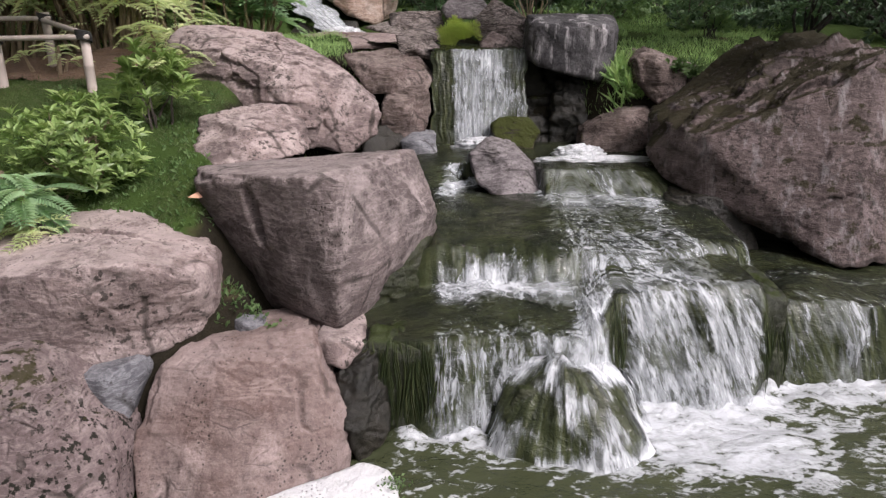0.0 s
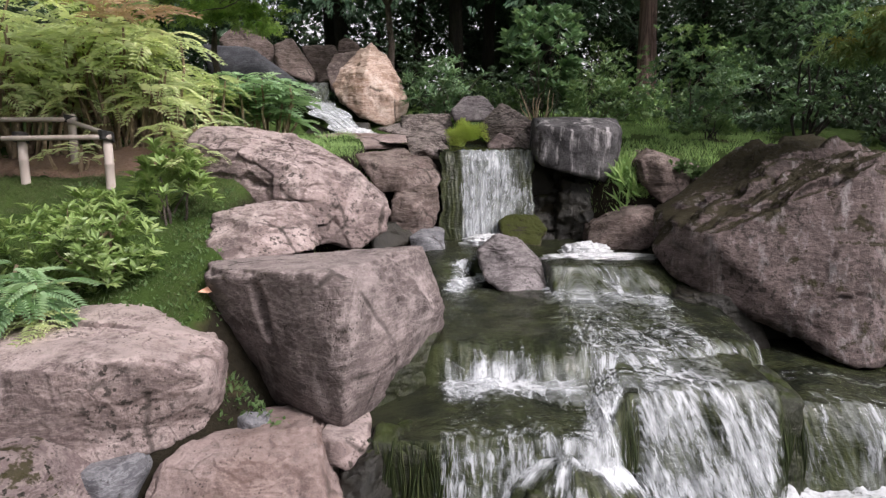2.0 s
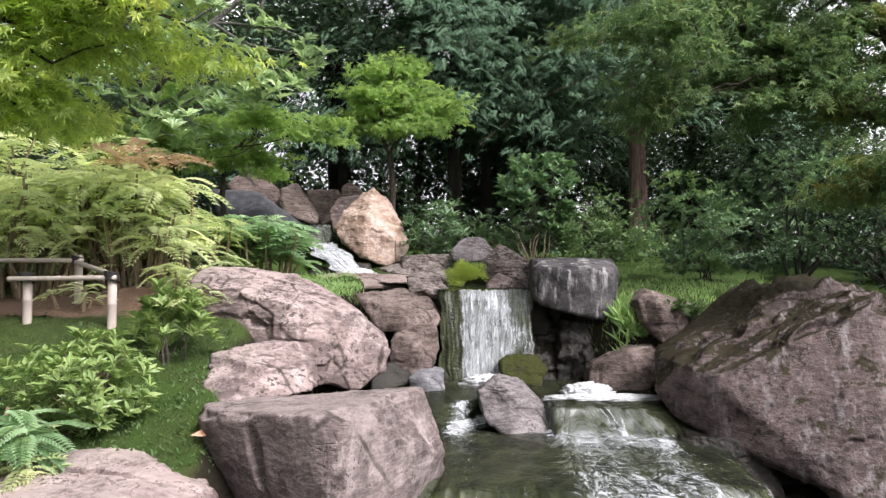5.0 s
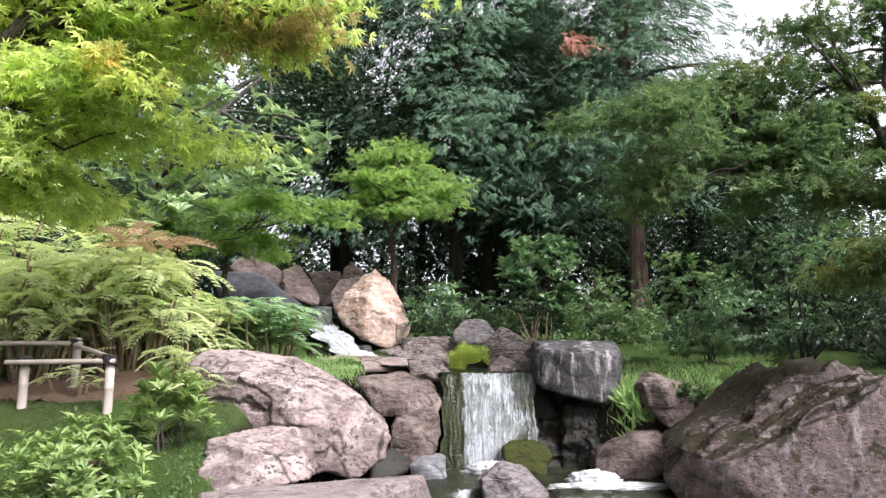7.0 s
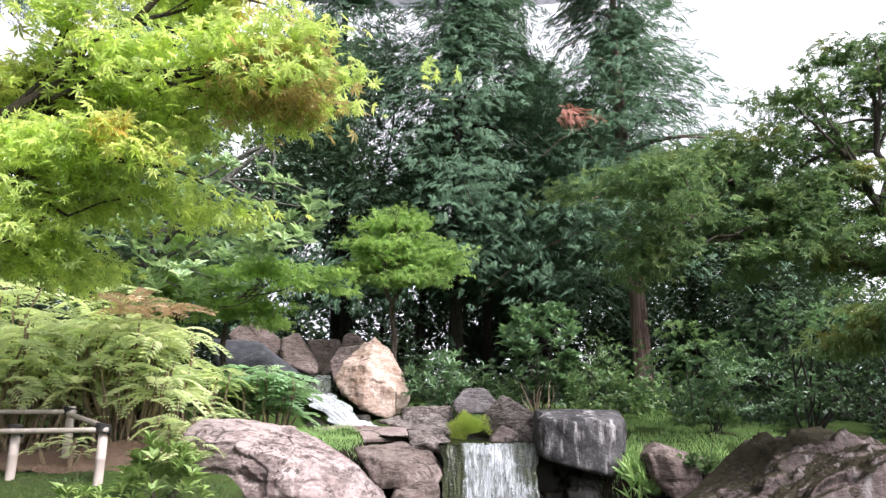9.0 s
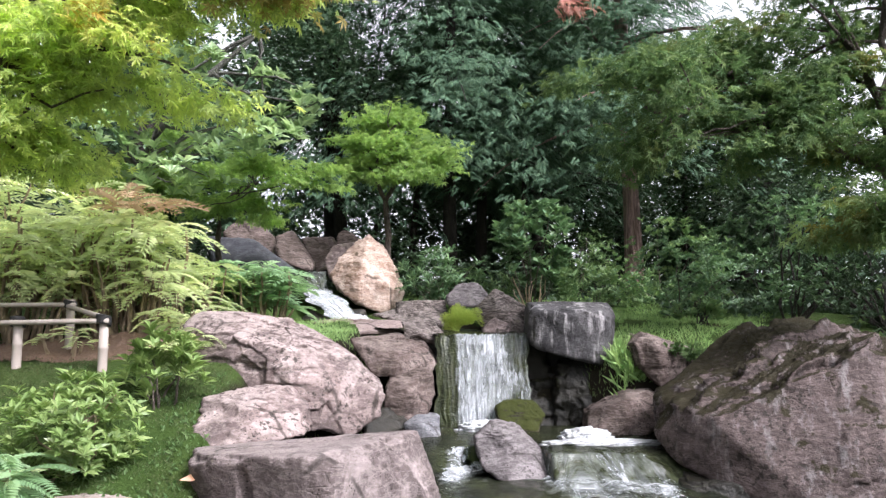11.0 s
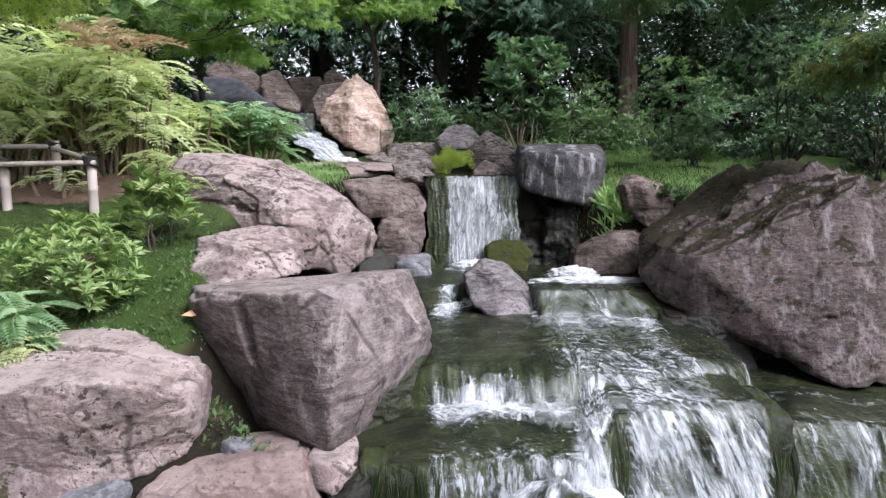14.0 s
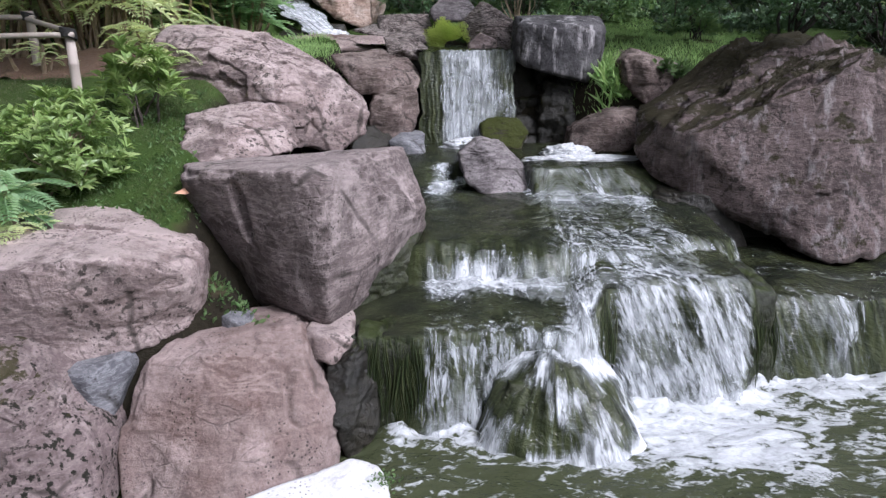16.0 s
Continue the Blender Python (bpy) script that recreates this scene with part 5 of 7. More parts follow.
rock("boulder", "small far boulder under the trees", ROCK_BROWN, (-1.3, 9.98, 2.55), [(-0.16, -0.18, 0.38), (-0.02, -0.08, 0.47), (0.16, -0.18, 0.34), (0.18, -0.28, 0), (-0.14, -0.28, 0), (-0.14, 0.22, 0.36), (-0.01, 0.3, 0.43), (0.14, 0.22, 0.32), (0.15, 0.13, 0.04), (-0.12, 0.13, 0.04)], level=5, edge=14, grain=.013)
rock("boulder", "rounded grey boulder on the upper bank", ROCK_MID, (0.31, 6.93, 1.8), [(-0.24, -0.23, 0.11), (-0.11, -0.03, 0.25), (0.1, -0.03, 0.26), (0.22, -0.23, 0.12), (0.2, -0.33, 0.01), (-0.2, -0.33, -0), (-0.2, 0.18, 0.11), (-0.1, 0.35, 0.23), (0.09, 0.35, 0.24), (0.19, 0.18, 0.12), (0.17, 0.09, 0.03), (-0.17, 0.09, 0.02)], level=5, edge=10, grain=.015)
rock("boulder", "dark mottled boulder above the waterfall", ROCK_DARK, (0.57, 6.24, 1.55), [(-0.26, -0.14, 0.2), (-0.07, -0.04, 0.43), (0.11, -0.04, 0.36), (0.24, -0.14, 0.24), (0.2, -0.34, 0.01), (-0.18, -0.34, 0), (-0.06, -0.29, 0.25), (-0.22, 0.25, 0.2), (-0.06, 0.34, 0.39), (0.1, 0.34, 0.33), (0.21, 0.25, 0.24), (0.17, 0.09, 0.04), (-0.15, 0.09, 0.04)], level=6, chips=5, flat=0.7, edge=2 * 16, grain=.013)
rock("stone", "small pink stone on the waterfall lip", ROCK_PINK, (0.48, 5.86, 1.55), [(-0.12, -0.11, 0.06), (0, -0.01, 0.16), (0.13, -0.06, 0.1), (0.12, -0.16, 0.01), (-0.12, -0.16, 0), (-0.1, 0.09, 0.07), (0, 0.18, 0.15), (0.11, 0.13, 0.1), (0.1, 0.05, 0.02), (-0.1, 0.05, 0.01)], level=5, edge=12, grain=.01)
rock("stone", "dark squared stone of the upper terrace", ROCK_DARK, (-0.16, 7.1, 1.71), [(-0.28, -0.1, 0.17), (0.25, -0.1, 0.19), (0.27, -0.3, 0.02), (-0.25, -0.3, 0), (-0.24, 0.29, 0.16), (0.21, 0.29, 0.18), (0.23, 0.12, 0.03), (-0.21, 0.12, 0.02)], level=5, edge=20, grain=.016)
rock("stone", "brown terrace stone below the squared stone", ROCK_DARK, (-0.26, 6.94, 1.6), [(-0.47, -0.04, 0.14), (-0.11, 0.06, 0.21), (0.34, -0.14, 0.17), (0.34, -0.54, 0), (-0.09, -0.34, 0.05), (-0.4, 0.34, 0.14), (-0.1, 0.42, 0.2), (0.29, 0.25, 0.16), (0.29, -0.09, 0.02), (-0.08, 0.08, 0.06)], level=5, edge=18, grain=.016)
rock("stone", "black wet stone in the upper stream", ROCK_WET_SHADE, (-0.87, 7.58, 1.66), [(-0.14, -0.18, 0.04), (-0.08, -0.08, 0.15), (0.07, -0.08, 0.15), (0.13, -0.18, 0), (-0.12, 0.08, 0.04), (-0.07, 0.16, 0.14), (0.06, 0.16, 0.14), (0.11, 0.08, 0.01)], level=5, edge=10, grain=.015)
rock("stone", "dark wet stone beside the upper stream", ROCK_WET_SHADE, (-1.34, 7.56, 1.61), [(-0.16, -0.06, 0.09), (-0.06, 0.04, 0.2), (0.13, -0.06, 0.12), (0.16, -0.26, -0), (-0.09, -0.26, -0), (-0.14, 0.18, 0.09), (-0.05, 0.27, 0.18), (0.11, 0.18, 0.11), (0.13, 0.01, 0.01), (-0.07, 0.01, 0.01)], level=5, edge=10, grain=.015)
# Added filler: a dark stone in place of the crevice's shade.
rock("stone", "dark stone added to paint the shade of the crevice between boulders", ROCK_WET_SHADE, (-1.02, 3.23, 0.38), [(-0.15, 0.02, 0.31), (0.02, 0.07, 0.24), (0.14, -0.23, 0.06), (0.05, -0.35, -0), (-0.07, -0.28, 0.08), (-0.13, 0.29, 0.29), (0.02, 0.34, 0.22), (0.12, 0.08, 0.07), (0.04, -0.02, 0.02), (-0.06, 0.04, 0.09)], level=5, edge=12, grain=.02)

# ---- plants: leaf shapes ----
def blade(width=0.4, fold=0.10, droop=0.10):
    """A leaf one unit long, folded along its rib."""
    v = [(0, 0, 0), (-width / 2, 0.55, fold), (0, 1, -droop), (width / 2, 0.55, fold), (0, 0.52, 0)]
    return np.array(v), np.array([(0, 4, 1), (1, 4, 2), (0, 3, 4), (3, 2, 4)])


def palmate():
    """A maple leaf with seven pointed lobes."""
    v, f = [(0, 0, 0)], []
    for ang, ln in ((-125, 0.42), (-85, 0.72), (-42, 0.92), (0, 1.0), (42, 0.92), (85, 0.72), (125, 0.42)):
        a = radians(ang)
        d, s = np.array([math.sin(a), math.cos(a)]), np.array([math.cos(a), -math.sin(a)])
        k = len(v)
        for along, side, z in ((0.45, -0.115, 0.02), (1.0, 0.0, -0.14), (0.45, 0.115, 0.02)):
            p = d * ln * along + s * side
            v.append((p[0], p[1], z))
        f += [(0, k, k + 1), (0, k + 1, k + 2)]
    return np.array(v) * 0.9, np.array(f)


def frond(pairs=11, leaflet=0.27, width=0.27, droop=0.20, rise=0.08):
    """A pinnate leaf one unit long: leaflets in pairs on an arching midrib."""
    v, f = [], []
    for k in range(pairs + 1):
        t = 0.14 + 0.86 * k / pairs
        y, z = t, rise * math.sin(3.1 * t) - droop * t * t
        v += [(-0.006, y, z), (0.006, y, z)]
        if k:
            a = 2 * (k - 1)
            f += [(a, a + 1, a + 3), (a, a + 3, a + 2)]
    for k in range(pairs):
        t = 0.16 + 0.84 * (k + 0.5) / pairs
        ln = leaflet * (0.65 + 0.75 * math.sin(math.pi * (0.15 + 0.75 * t)))
        y, z = t, rise * math.sin(3.1 * t) - droop * t * t
        for s in (-1, 1):
            a, i = radians(62 - 22 * t), len(v)
            d = np.array([s * math.sin(a), math.cos(a)])
            e = np.array([-d[1], d[0]]) * ln * width / 2
            v += [(s * 0.004, y, z), (d[0] * ln * 0.45 + e[0], y + d[1] * ln * 0.45 + e[1], z + 0.02), (d[0] * ln, y + d[1] * ln, z - 0.05), (d[0] * ln * 0.45 - e[0], y + d[1] * ln * 0.45 - e[1], z + 0.01)]
            f += [(i, i + 1, i + 2), (i, i + 2, i + 3), (k * 2, k * 2 + 1, i)]
    return np.array(v), np.array(f)


def needle_spray():
    """A flat, drooping conifer spray of many fine branchlets."""
    v, f = [], []
    for k in range(7):
        t = k / 7
        for s in (-1, 1):
            a = radians(50 - 22 * t) * s
            ln = 0.50 * (1 - 0.55 * t)
            d, e = np.array([math.sin(a), math.cos(a)]), np.array([math.cos(a), -math.sin(a)]) * 0.045
            o, i = np.array([0, 0.8 * t]), len(v)
            m, tip = o + d * ln * 0.3, o + d * ln
            v += [(*(m - e), -0.25 * t * t), (*(m + e), -0.25 * t * t), (*tip, -0.25 * t * t - 0.14)]
            f.append((i, i + 1, i + 2))
    return np.array(v), np.array(f)


POINTED = blade(0.34, 0.08, 0.12)
BLADE, OVAL, NARROW = blade(0.42), blade(0.55, 0.06, 0.05), blade(0.24, 0.06, 0.15)
MAPLE, SPRAY = palmate(), needle_spray()
SIMPLE = (np.array([(0, 0, 0), (-0.27, 0.5, 0.07), (0, 1, -0.06), (0.27, 0.5, 0.07)]), np.array([(0, 2, 1), (0, 3, 2)]))
FROND, FERN, SMALL_FROND = frond(9, 0.21, 0.26, 0.30, 0.10), frond(13, 0.22, 0.36, 0.35), frond(5, 0.34, 0.36, 0.2)
GRASS_BLADE = (np.array([(-0.03, 0, 0), (0.03, 0, 0), (0.012, 0.6, -0.05), (0, 1, -0.22)]), np.array([(0, 1, 2), (0, 2, 3)]))


def scatter(shape, places, ways, ups, sizes):
    """Copies of a leaf shape as one pair of arrays."""
    tv, tf = shape
    y = unit(ways)
    x = unit(np.cross(y, ups))
    z = np.cross(x, y)
    v = places[:, None, :] + sizes[:, None, None] * (tv[None, :, 0:1] * x[:, None] + tv[None, :, 1:2] * y[:, None] + tv[None, :, 2:3] * z[:, None])
    f = tf[None] + (np.arange(len(places)) * len(tv))[:, None, None]
    return v.reshape(-1, 3), f.reshape(-1, 3)


def cluster_points(rnd, centre, radii, count, hollow=0.45, gaps=0.0, flat=0.0):
    """Points for twig ends in an uneven ellipsoid, denser towards its skin."""
    out = []
    centre, radii = np.array(centre), np.array(radii)
    while len(out) < count:
        d = rnd.normal(size=(count, 3))
        d = unit(d) * (hollow + (1 - hollow) * rnd.uniform(0, 1, (count, 1)) ** 0.6)
        p = centre + d * radii
        keep = fractal(p * 1.7 / max(0.5, float(radii.mean())), 3, 0.55, 91) > gaps - 0.12
        edge = 0.95 + 0.55 * fractal(unit(d) * 2.2 + centre, 2, 0.5, 93)
        keep &= np.linalg.norm(d, axis=1) < edge
        out += list(p[keep])
    p = np.array(out[:count])
    if flat:
        p[:, 2] = centre[2] + np.round((p[:, 2] - centre[2]) / flat) * flat + rnd.normal(0, flat * 0.14, count)
    return p


def leaves(rnd, shape, points, centre, per, spread, size, flat=0.5, outward=0.6, hang=0.1, tilt=0.45):
    """Leaves round each twig end, facing up and out."""
    n = len(points)
    out = unit(points - np.array(centre)[None])
    c = np.repeat(points, per, 0)
    o = np.repeat(out, per, 0)
    off = rnd.normal(size=(n * per, 3)) * spread
    off[:, 2] *= flat
    ways = rnd.normal(size=(n * per, 3)) * np.array([1, 1, 0.45]) + o * outward * 2 - np.array([0, 0, hang * 2])
    ups = np.array([0, 0, 1.0]) + rnd.normal(size=(n * per, 3)) * tilt + o * 0.35
    return scatter(shape, c + off, ways, ups, size * rnd.uniform(0.6, 1.25, n * per))


def whorls(rnd, shape, points, centre, per, size, lift=0.5):
    """Rosettes of leaves at each twig end."""
    n = len(points)
    out = unit(points - np.array(centre)[None] + np.array([0, 0, 0.35]))
    side = unit(np.cross(out, rnd.normal(size=(n, 3))))
    third = np.cross(out, side)
    c, o = np.repeat(points, per, 0), np.repeat(out, per, 0)
    a = np.tile(np.arange(per) * (2 * math.pi / per), n) + rnd.uniform(-0.35, 0.35, n * per)
    ways = np.repeat(side, per, 0) * np.cos(a)[:, None] + np.repeat(third, per, 0) * np.sin(a)[:, None] + o * (lift + rnd.uniform(-0.35, 0.35, (n * per, 1)))
    return scatter(shape, c - o * rnd.uniform(0, 0.35 * size, (n * per, 1)), ways, o + rnd.normal(size=(n * per, 3)) * 0.15, size * rnd.uniform(0.65, 1.15, n * per))


def tube(points, radii, sides=7):
    """A tapering limb along a line of points."""
    p = np.array(points, float)
    n = len(p)
    way = unit(np.gradient(p, axis=0))
    ref = np.where(np.abs(way[:, 2:3]) > 0.9, np.array([[1.0, 0, 0]]), np.array([[0, 0, 1.0]]))
    x = unit(np.cross(way, ref))
    y = np.cross(way, x)
    a = np.arange(sides) * 2 * math.pi / sides
    r = np.array(radii, float)[:, None, None]
    v = p[:, None] + r * (x[:, None] * np.cos(a)[None, :, None] + y[:, None] * np.sin(a)[None, :, None])
    i = (np.arange(n - 1)[:, None] * sides + np.arange(sides)).ravel()
    j = (np.arange(n - 1)[:, None] * sides + (np.arange(sides) + 1) % sides).ravel()
    f = np.concatenate([np.c_[i, j, j + sides], np.c_[i, j + sides, i + sides]])
    return v.reshape(-1, 3), f


def bent(rnd, a, b, n=7, sway=0.06, lift=0.0):
    """A slightly crooked line from a to b."""
    a, b = np.array(a, float), np.array(b, float)
    t = np.linspace(0, 1, n)[:, None]
    mid = rnd.normal(size=3) * sway * np.linalg.norm(b - a)
    line = a + (b - a) * t + mid * np.sin(math.pi * t) + np.array([0, 0, lift]) * np.sin(math.pi * t)
    line[1:-1] += rnd.normal(size=(n - 2, 3)) * sway * 0.2 * np.linalg.norm(b - a)
    return line


def joined(pieces):
    V, F, k = [], [], 0
    for v, f in pieces:
        V.append(v)
        F.append(f + k)
        k += len(v)
    return np.concatenate(V), np.concatenate(F)


def plant(name, label, category, place, stems, bark, crowns, group=""):
    """stems: list of (points, radii, part name); crowns: list of (verts, faces, material, part name), all in world places."""
    base = base_at(name, place, label, category, group)
    off = np.array(place)
    for points, radii, kind in stems:
        v, f = tube(points, radii)
        part_of(kind, mesh_of(kind, v - off, f, bark), base)
    for v, f, material, kind in crowns:
        part_of(kind, mesh_of(kind, v - off, f, material, False), base)
    return base


def gz(x, y):
    return float(ground_height(np.array([x]), np.array([y]))[0])


def shrub(name, label, x, y, centre_z, radii, count, per, size, shape, material, bark, seed, stems=7, whorl=True, gaps=0.0, group="shrubs on the banks", stem_r=0.008):
    rnd = np.random.RandomState(seed)
    z = gz(x, y)
    centre = (x, y, centre_z)
    pts = cluster_points(rnd, centre, radii, count, 0.5, gaps)
    low = (x, y, min(z, centre_z - radii[2]))
    made = whorls(rnd, shape, pts, low, per, size, 0.75) if whorl else leaves(rnd, shape, pts, low, per, size * 0.9, size)
    lines = []
    for k in range(stems):
        tip = pts[rnd.randint(len(pts))]
        lines.append((bent(rnd, (x + rnd.uniform(-0.06, 0.06), y + rnd.uniform(-0.06, 0.06), z - 0.05), tip, 6, 0.1), np.linspace(stem_r, stem_r * 0.35, 6), "stem"))
    return plant(name, label, "shrub", (x, y, z), lines, bark, [(*made, material, "foliage")], group)


# ---- trees ----
def maple(name, label, foot, knee, crowns, material, seed, leaf=0.08, per=13, limb_r=0.05, layer=0.22, limbs=9, bark=None):
    """A maple: a leaning trunk, limbs to each layered mass, palmate leaves in flat sprays."""
    rnd = np.random.RandomState(seed)
    lines = [(bent(rnd, foot, knee, 8, 0.05), np.linspace(limb_r * 1.5, limb_r, 8), "trunk")]
    made = []
    for centre, radii, count in crowns:
        hubs = cluster_points(rnd, centre, radii, max(4, count // 17), 0.3, 0.0, layer)
        axis = unit(hubs - np.array(centre) + rnd.normal(size=hubs.shape) * 0.1)
        along = rnd.uniform(-0.5, 0.5, (len(hubs), 17, 1)) * 0.75
        pts = hubs[:, None] + axis[:, None] * np.array([1, 1, 0.2]) * along + rnd.normal(size=(len(hubs), 17, 3)) * np.array([0.12, 0.12, 0.025])
        pts[..., 2] -= 0.22 * np.maximum(along[..., 0] + 0.2, 0) ** 1.3
        pts = pts.reshape(-1, 3)
        made.append(leaves(rnd, MAPLE, pts, (centre[0], centre[1], centre[2] - radii[2]), per, leaf * 1.1, leaf, 0.35, 0.5, 0.6, 0.75))
        hub = bent(rnd, knee, centre, 8, 0.08, 0.08)
        lines.append((hub, np.linspace(limb_r * 0.8, limb_r * 0.35, 8), "limb"))
        for k in range(limbs):
            tip = pts[rnd.randint(len(pts))]
            lines.append((bent(rnd, hub[rnd.randint(3, 8)], tip, 6, 0.08), np.linspace(limb_r * 0.3, 0.004, 6), "branch"))
    v, f = joined(made)
    return plant(name, label, "tree", foot, lines, bark or BARK, [(v, f, material, "crown")], "garden maples")


maple("maple_tree", "yellow-green Japanese maple turning orange at its tips", (-3.6, 3.9, gz(-3.6, 3.9)), (-3.2, 3.9, 3.2),
      [((-1.95, 3.7, 3.22), (0.62, 0.4, 0.32), 150), ((-1.35, 3.7, 3.82), (0.66, 0.4, 0.36), 200), ((-2.2, 3.7, 3.85), (0.7, 0.4, 0.5), 220), ((-1.7, 3.7, 4.35), (0.55, 0.4, 0.2), 60), ((-2.35, 3.9, 3.05), (0.55, 0.4, 0.34), 130), ((-2.5, 4.0, 2.75), (0.35, 0.4, 0.14), 50)], LEAF_MAPLE, 101, 0.075, 13)
maple("maple_tree", "spreading green Japanese maple beside the huge boulder", (4.1, 5.6, gz(4.1, 5.6)), (3.7, 5.5, 2.9),
      [((2.5, 5.1, 3.25), (1.0, 0.6, 0.4), 210), ((1.55, 5.0, 3.25), (0.5, 0.5, 0.33), 110), ((3.2, 5.2, 3.9), (0.9, 0.6, 0.55), 200), ((2.2, 5.4, 3.75), (0.65, 0.5, 0.35), 150), ((3.1, 5.2, 3.0), (0.8, 0.5, 0.4), 130), ((3.7, 5.4, 4.5), (0.8, 0.6, 0.5), 200)], LEAF_MAPLE_DEEP, 103, 0.068, 13)
maple("maple_tree", "low fresh green maple branch over the boulder", (3.6, 4.6, 0.9), (3.1, 4.3, 2.0),
      [((2.75, 4.05, 2.34), (0.30, 0.3, 0.10), 42)], LEAF_MAPLE_DEEP, 105, 0.07, 13, 0.025, 0.12, 5)
maple("maple_tree", "small bright green maple behind the golden boulder", (-0.62, 8.7, gz(-0.62, 8.7)), (-0.66, 8.6, 3.2),
      [((-0.95, 8.5, 3.75), (0.75, 0.6, 0.40), 150), ((-0.1, 8.5, 3.75), (0.6, 0.5, 0.34), 110), ((-0.5, 8.5, 4.2), (0.4, 0.4, 0.3), 70)], LEAF_MAPLE_MID, 107, 0.085, 13, 0.035)
maple("maple_tree", "green maple behind the pinnate shrubs", (-2.6, 7.9, gz(-2.6, 7.9)), (-2.5, 7.8, 2.9),
      [((-2.05, 7.6, 3.2), (0.85, 0.6, 0.35), 190), ((-3.1, 7.6, 3.3), (0.7, 0.6, 0.45), 150)], LEAF_MAPLE_MID, 109, 0.08, 13, 0.03)


def turned_branch():
    """The orange tips of the maple's longest branch."""
    rnd = np.random.RandomState(115)
    tip = np.array((-0.98, 3.68, 3.70))
    line = bent(rnd, (-1.7, 3.7, 3.6), tip, 7, 0.06)
    pts = cluster_points(rnd, tip, (0.30, 0.3, 0.24), 60, 0.2, 0.0, 0.15)
    plant("maple_branch", "maple branch end turned orange-yellow", "branch", tuple(line[0]), [(line, np.linspace(0.014, 0.004, 7), "twig")], BARK,
          [(*leaves(rnd, MAPLE, pts, (-1.7, 3.7, 3.6), 11, 0.12, 0.075, 0.35, 0.5, 0.6, 0.75), LEAF_TURNED, "foliage")])


turned_branch()


def evergreen_tree(label, x, y, r, centre, radii, count, size, material, seed, per=10):
    """A dense broadleaf evergreen: a trunk, a few limbs and a deep irregular crown."""
    rnd = np.random.RandomState(seed)
    z = gz(x, y)
    trunk = bent(rnd, (x, y, z - 0.1), centre, 10, 0.03)
    pts = cluster_points(rnd, centre, radii, count, 0.35, 0.0)
    lines = [(trunk, np.linspace(r, r * 0.4, 10), "trunk")]
    for k in range(7):
        lines.append((bent(rnd, trunk[rnd.randint(4, 10)], pts[rnd.randint(len(pts))], 6, 0.08), np.linspace(r * 0.35, 0.01, 6), "limb"))
    v, f = leaves(rnd, SIMPLE, pts, (centre[0], centre[1], centre[2] - radii[2] * 0.5), per, size * 1.3, size, 0.8, 0.6, 0.3, 0.6)
    plant("evergreen_tree", label, "tree", (x, y, z), lines, BARK_DARK, [(v, f, material, "crown")], "evergreens behind the garden")


evergreen_tree("dense blue-green evergreen above the maples", -1.6, 12.0, 0.14, (-1.7, 11.4, 6.4), (1.7, 1.0, 2.3), 1500, 0.10, LEAF_EVERGREEN, 145)
evergreen_tree("dense dark evergreen behind the large-leaved tree", -4.4, 10.0, 0.14, (-4.3, 9.6, 4.9), (1.9, 1.0, 2.4), 1500, 0.10, LEAF_EVERGREEN, 147)
evergreen_tree("dark evergreen closing the back of the grove", 1.6, 14.6, 0.16, (1.6, 14.4, 6.2), (3.2, 1.0, 3.4), 1700, 0.15, LEAF_DARK, 149)
evergreen_tree("shaded evergreen behind the spreading maple", 5.2, 10.6, 0.12, (5.0, 10.2, 4.2), (1.6, 0.9, 1.9), 1100, 0.10, LEAF_DARK, 151)
evergreen_tree("shaded evergreen beyond the fence", -6.4, 8.6, 0.12, (-6.0, 8.6, 4.0), (1.8, 1.0, 2.2), 1000, 0.11, LEAF_DARK, 153)


def large_leaf_tree(seed=111):
    rnd = np.random.RandomState(seed)
    x, y = -3.05, 6.7
    z = gz(x, y)
    trunk = np.array([(x, y, z), (-3.0, 6.7, 2.6), (-2.95, 6.65, 3.2), (-2.7, 6.6, 3.6), (-2.2, 6.5, 4.1), (-1.75, 6.5, 4.5)])
    lines = [(trunk, np.linspace(0.07, 0.02, 6), "trunk")]
    made = []
    for centre, radii, count in (((-2.5, 6.4, 3.15), (0.6, 0.5, 0.45), 45), ((-1.85, 6.4, 3.55), (0.55, 0.45, 0.36), 45), ((-2.3, 6.5, 4.2), (0.75, 0.5, 0.5), 60), ((-1.35, 6.5, 3.75), (0.28, 0.3, 0.2), 12), ((-3.3, 6.5, 3.6), (0.6, 0.5, 0.6), 50)):
        pts = cluster_points(rnd, centre, radii, count, 0.3)
        made.append(whorls(rnd, BLADE, pts, (centre[0], centre[1], centre[2] - 0.6), 9, 0.15, 0.6))
        for p in pts[:: max(1, len(pts) // 4)]:
            lines.append((bent(rnd, trunk[rnd.randint(2, 6)], p, 6, 0.1), np.linspace(0.018, 0.005, 6), "branch"))
    plant("broadleaf_tree", "grey-barked tree with large pale green leaves in whorls", "tree", (x, y, z), lines, BARK_GREY, [(*joined(made), LEAF_LARGE, "crown")])


large_leaf_tree()


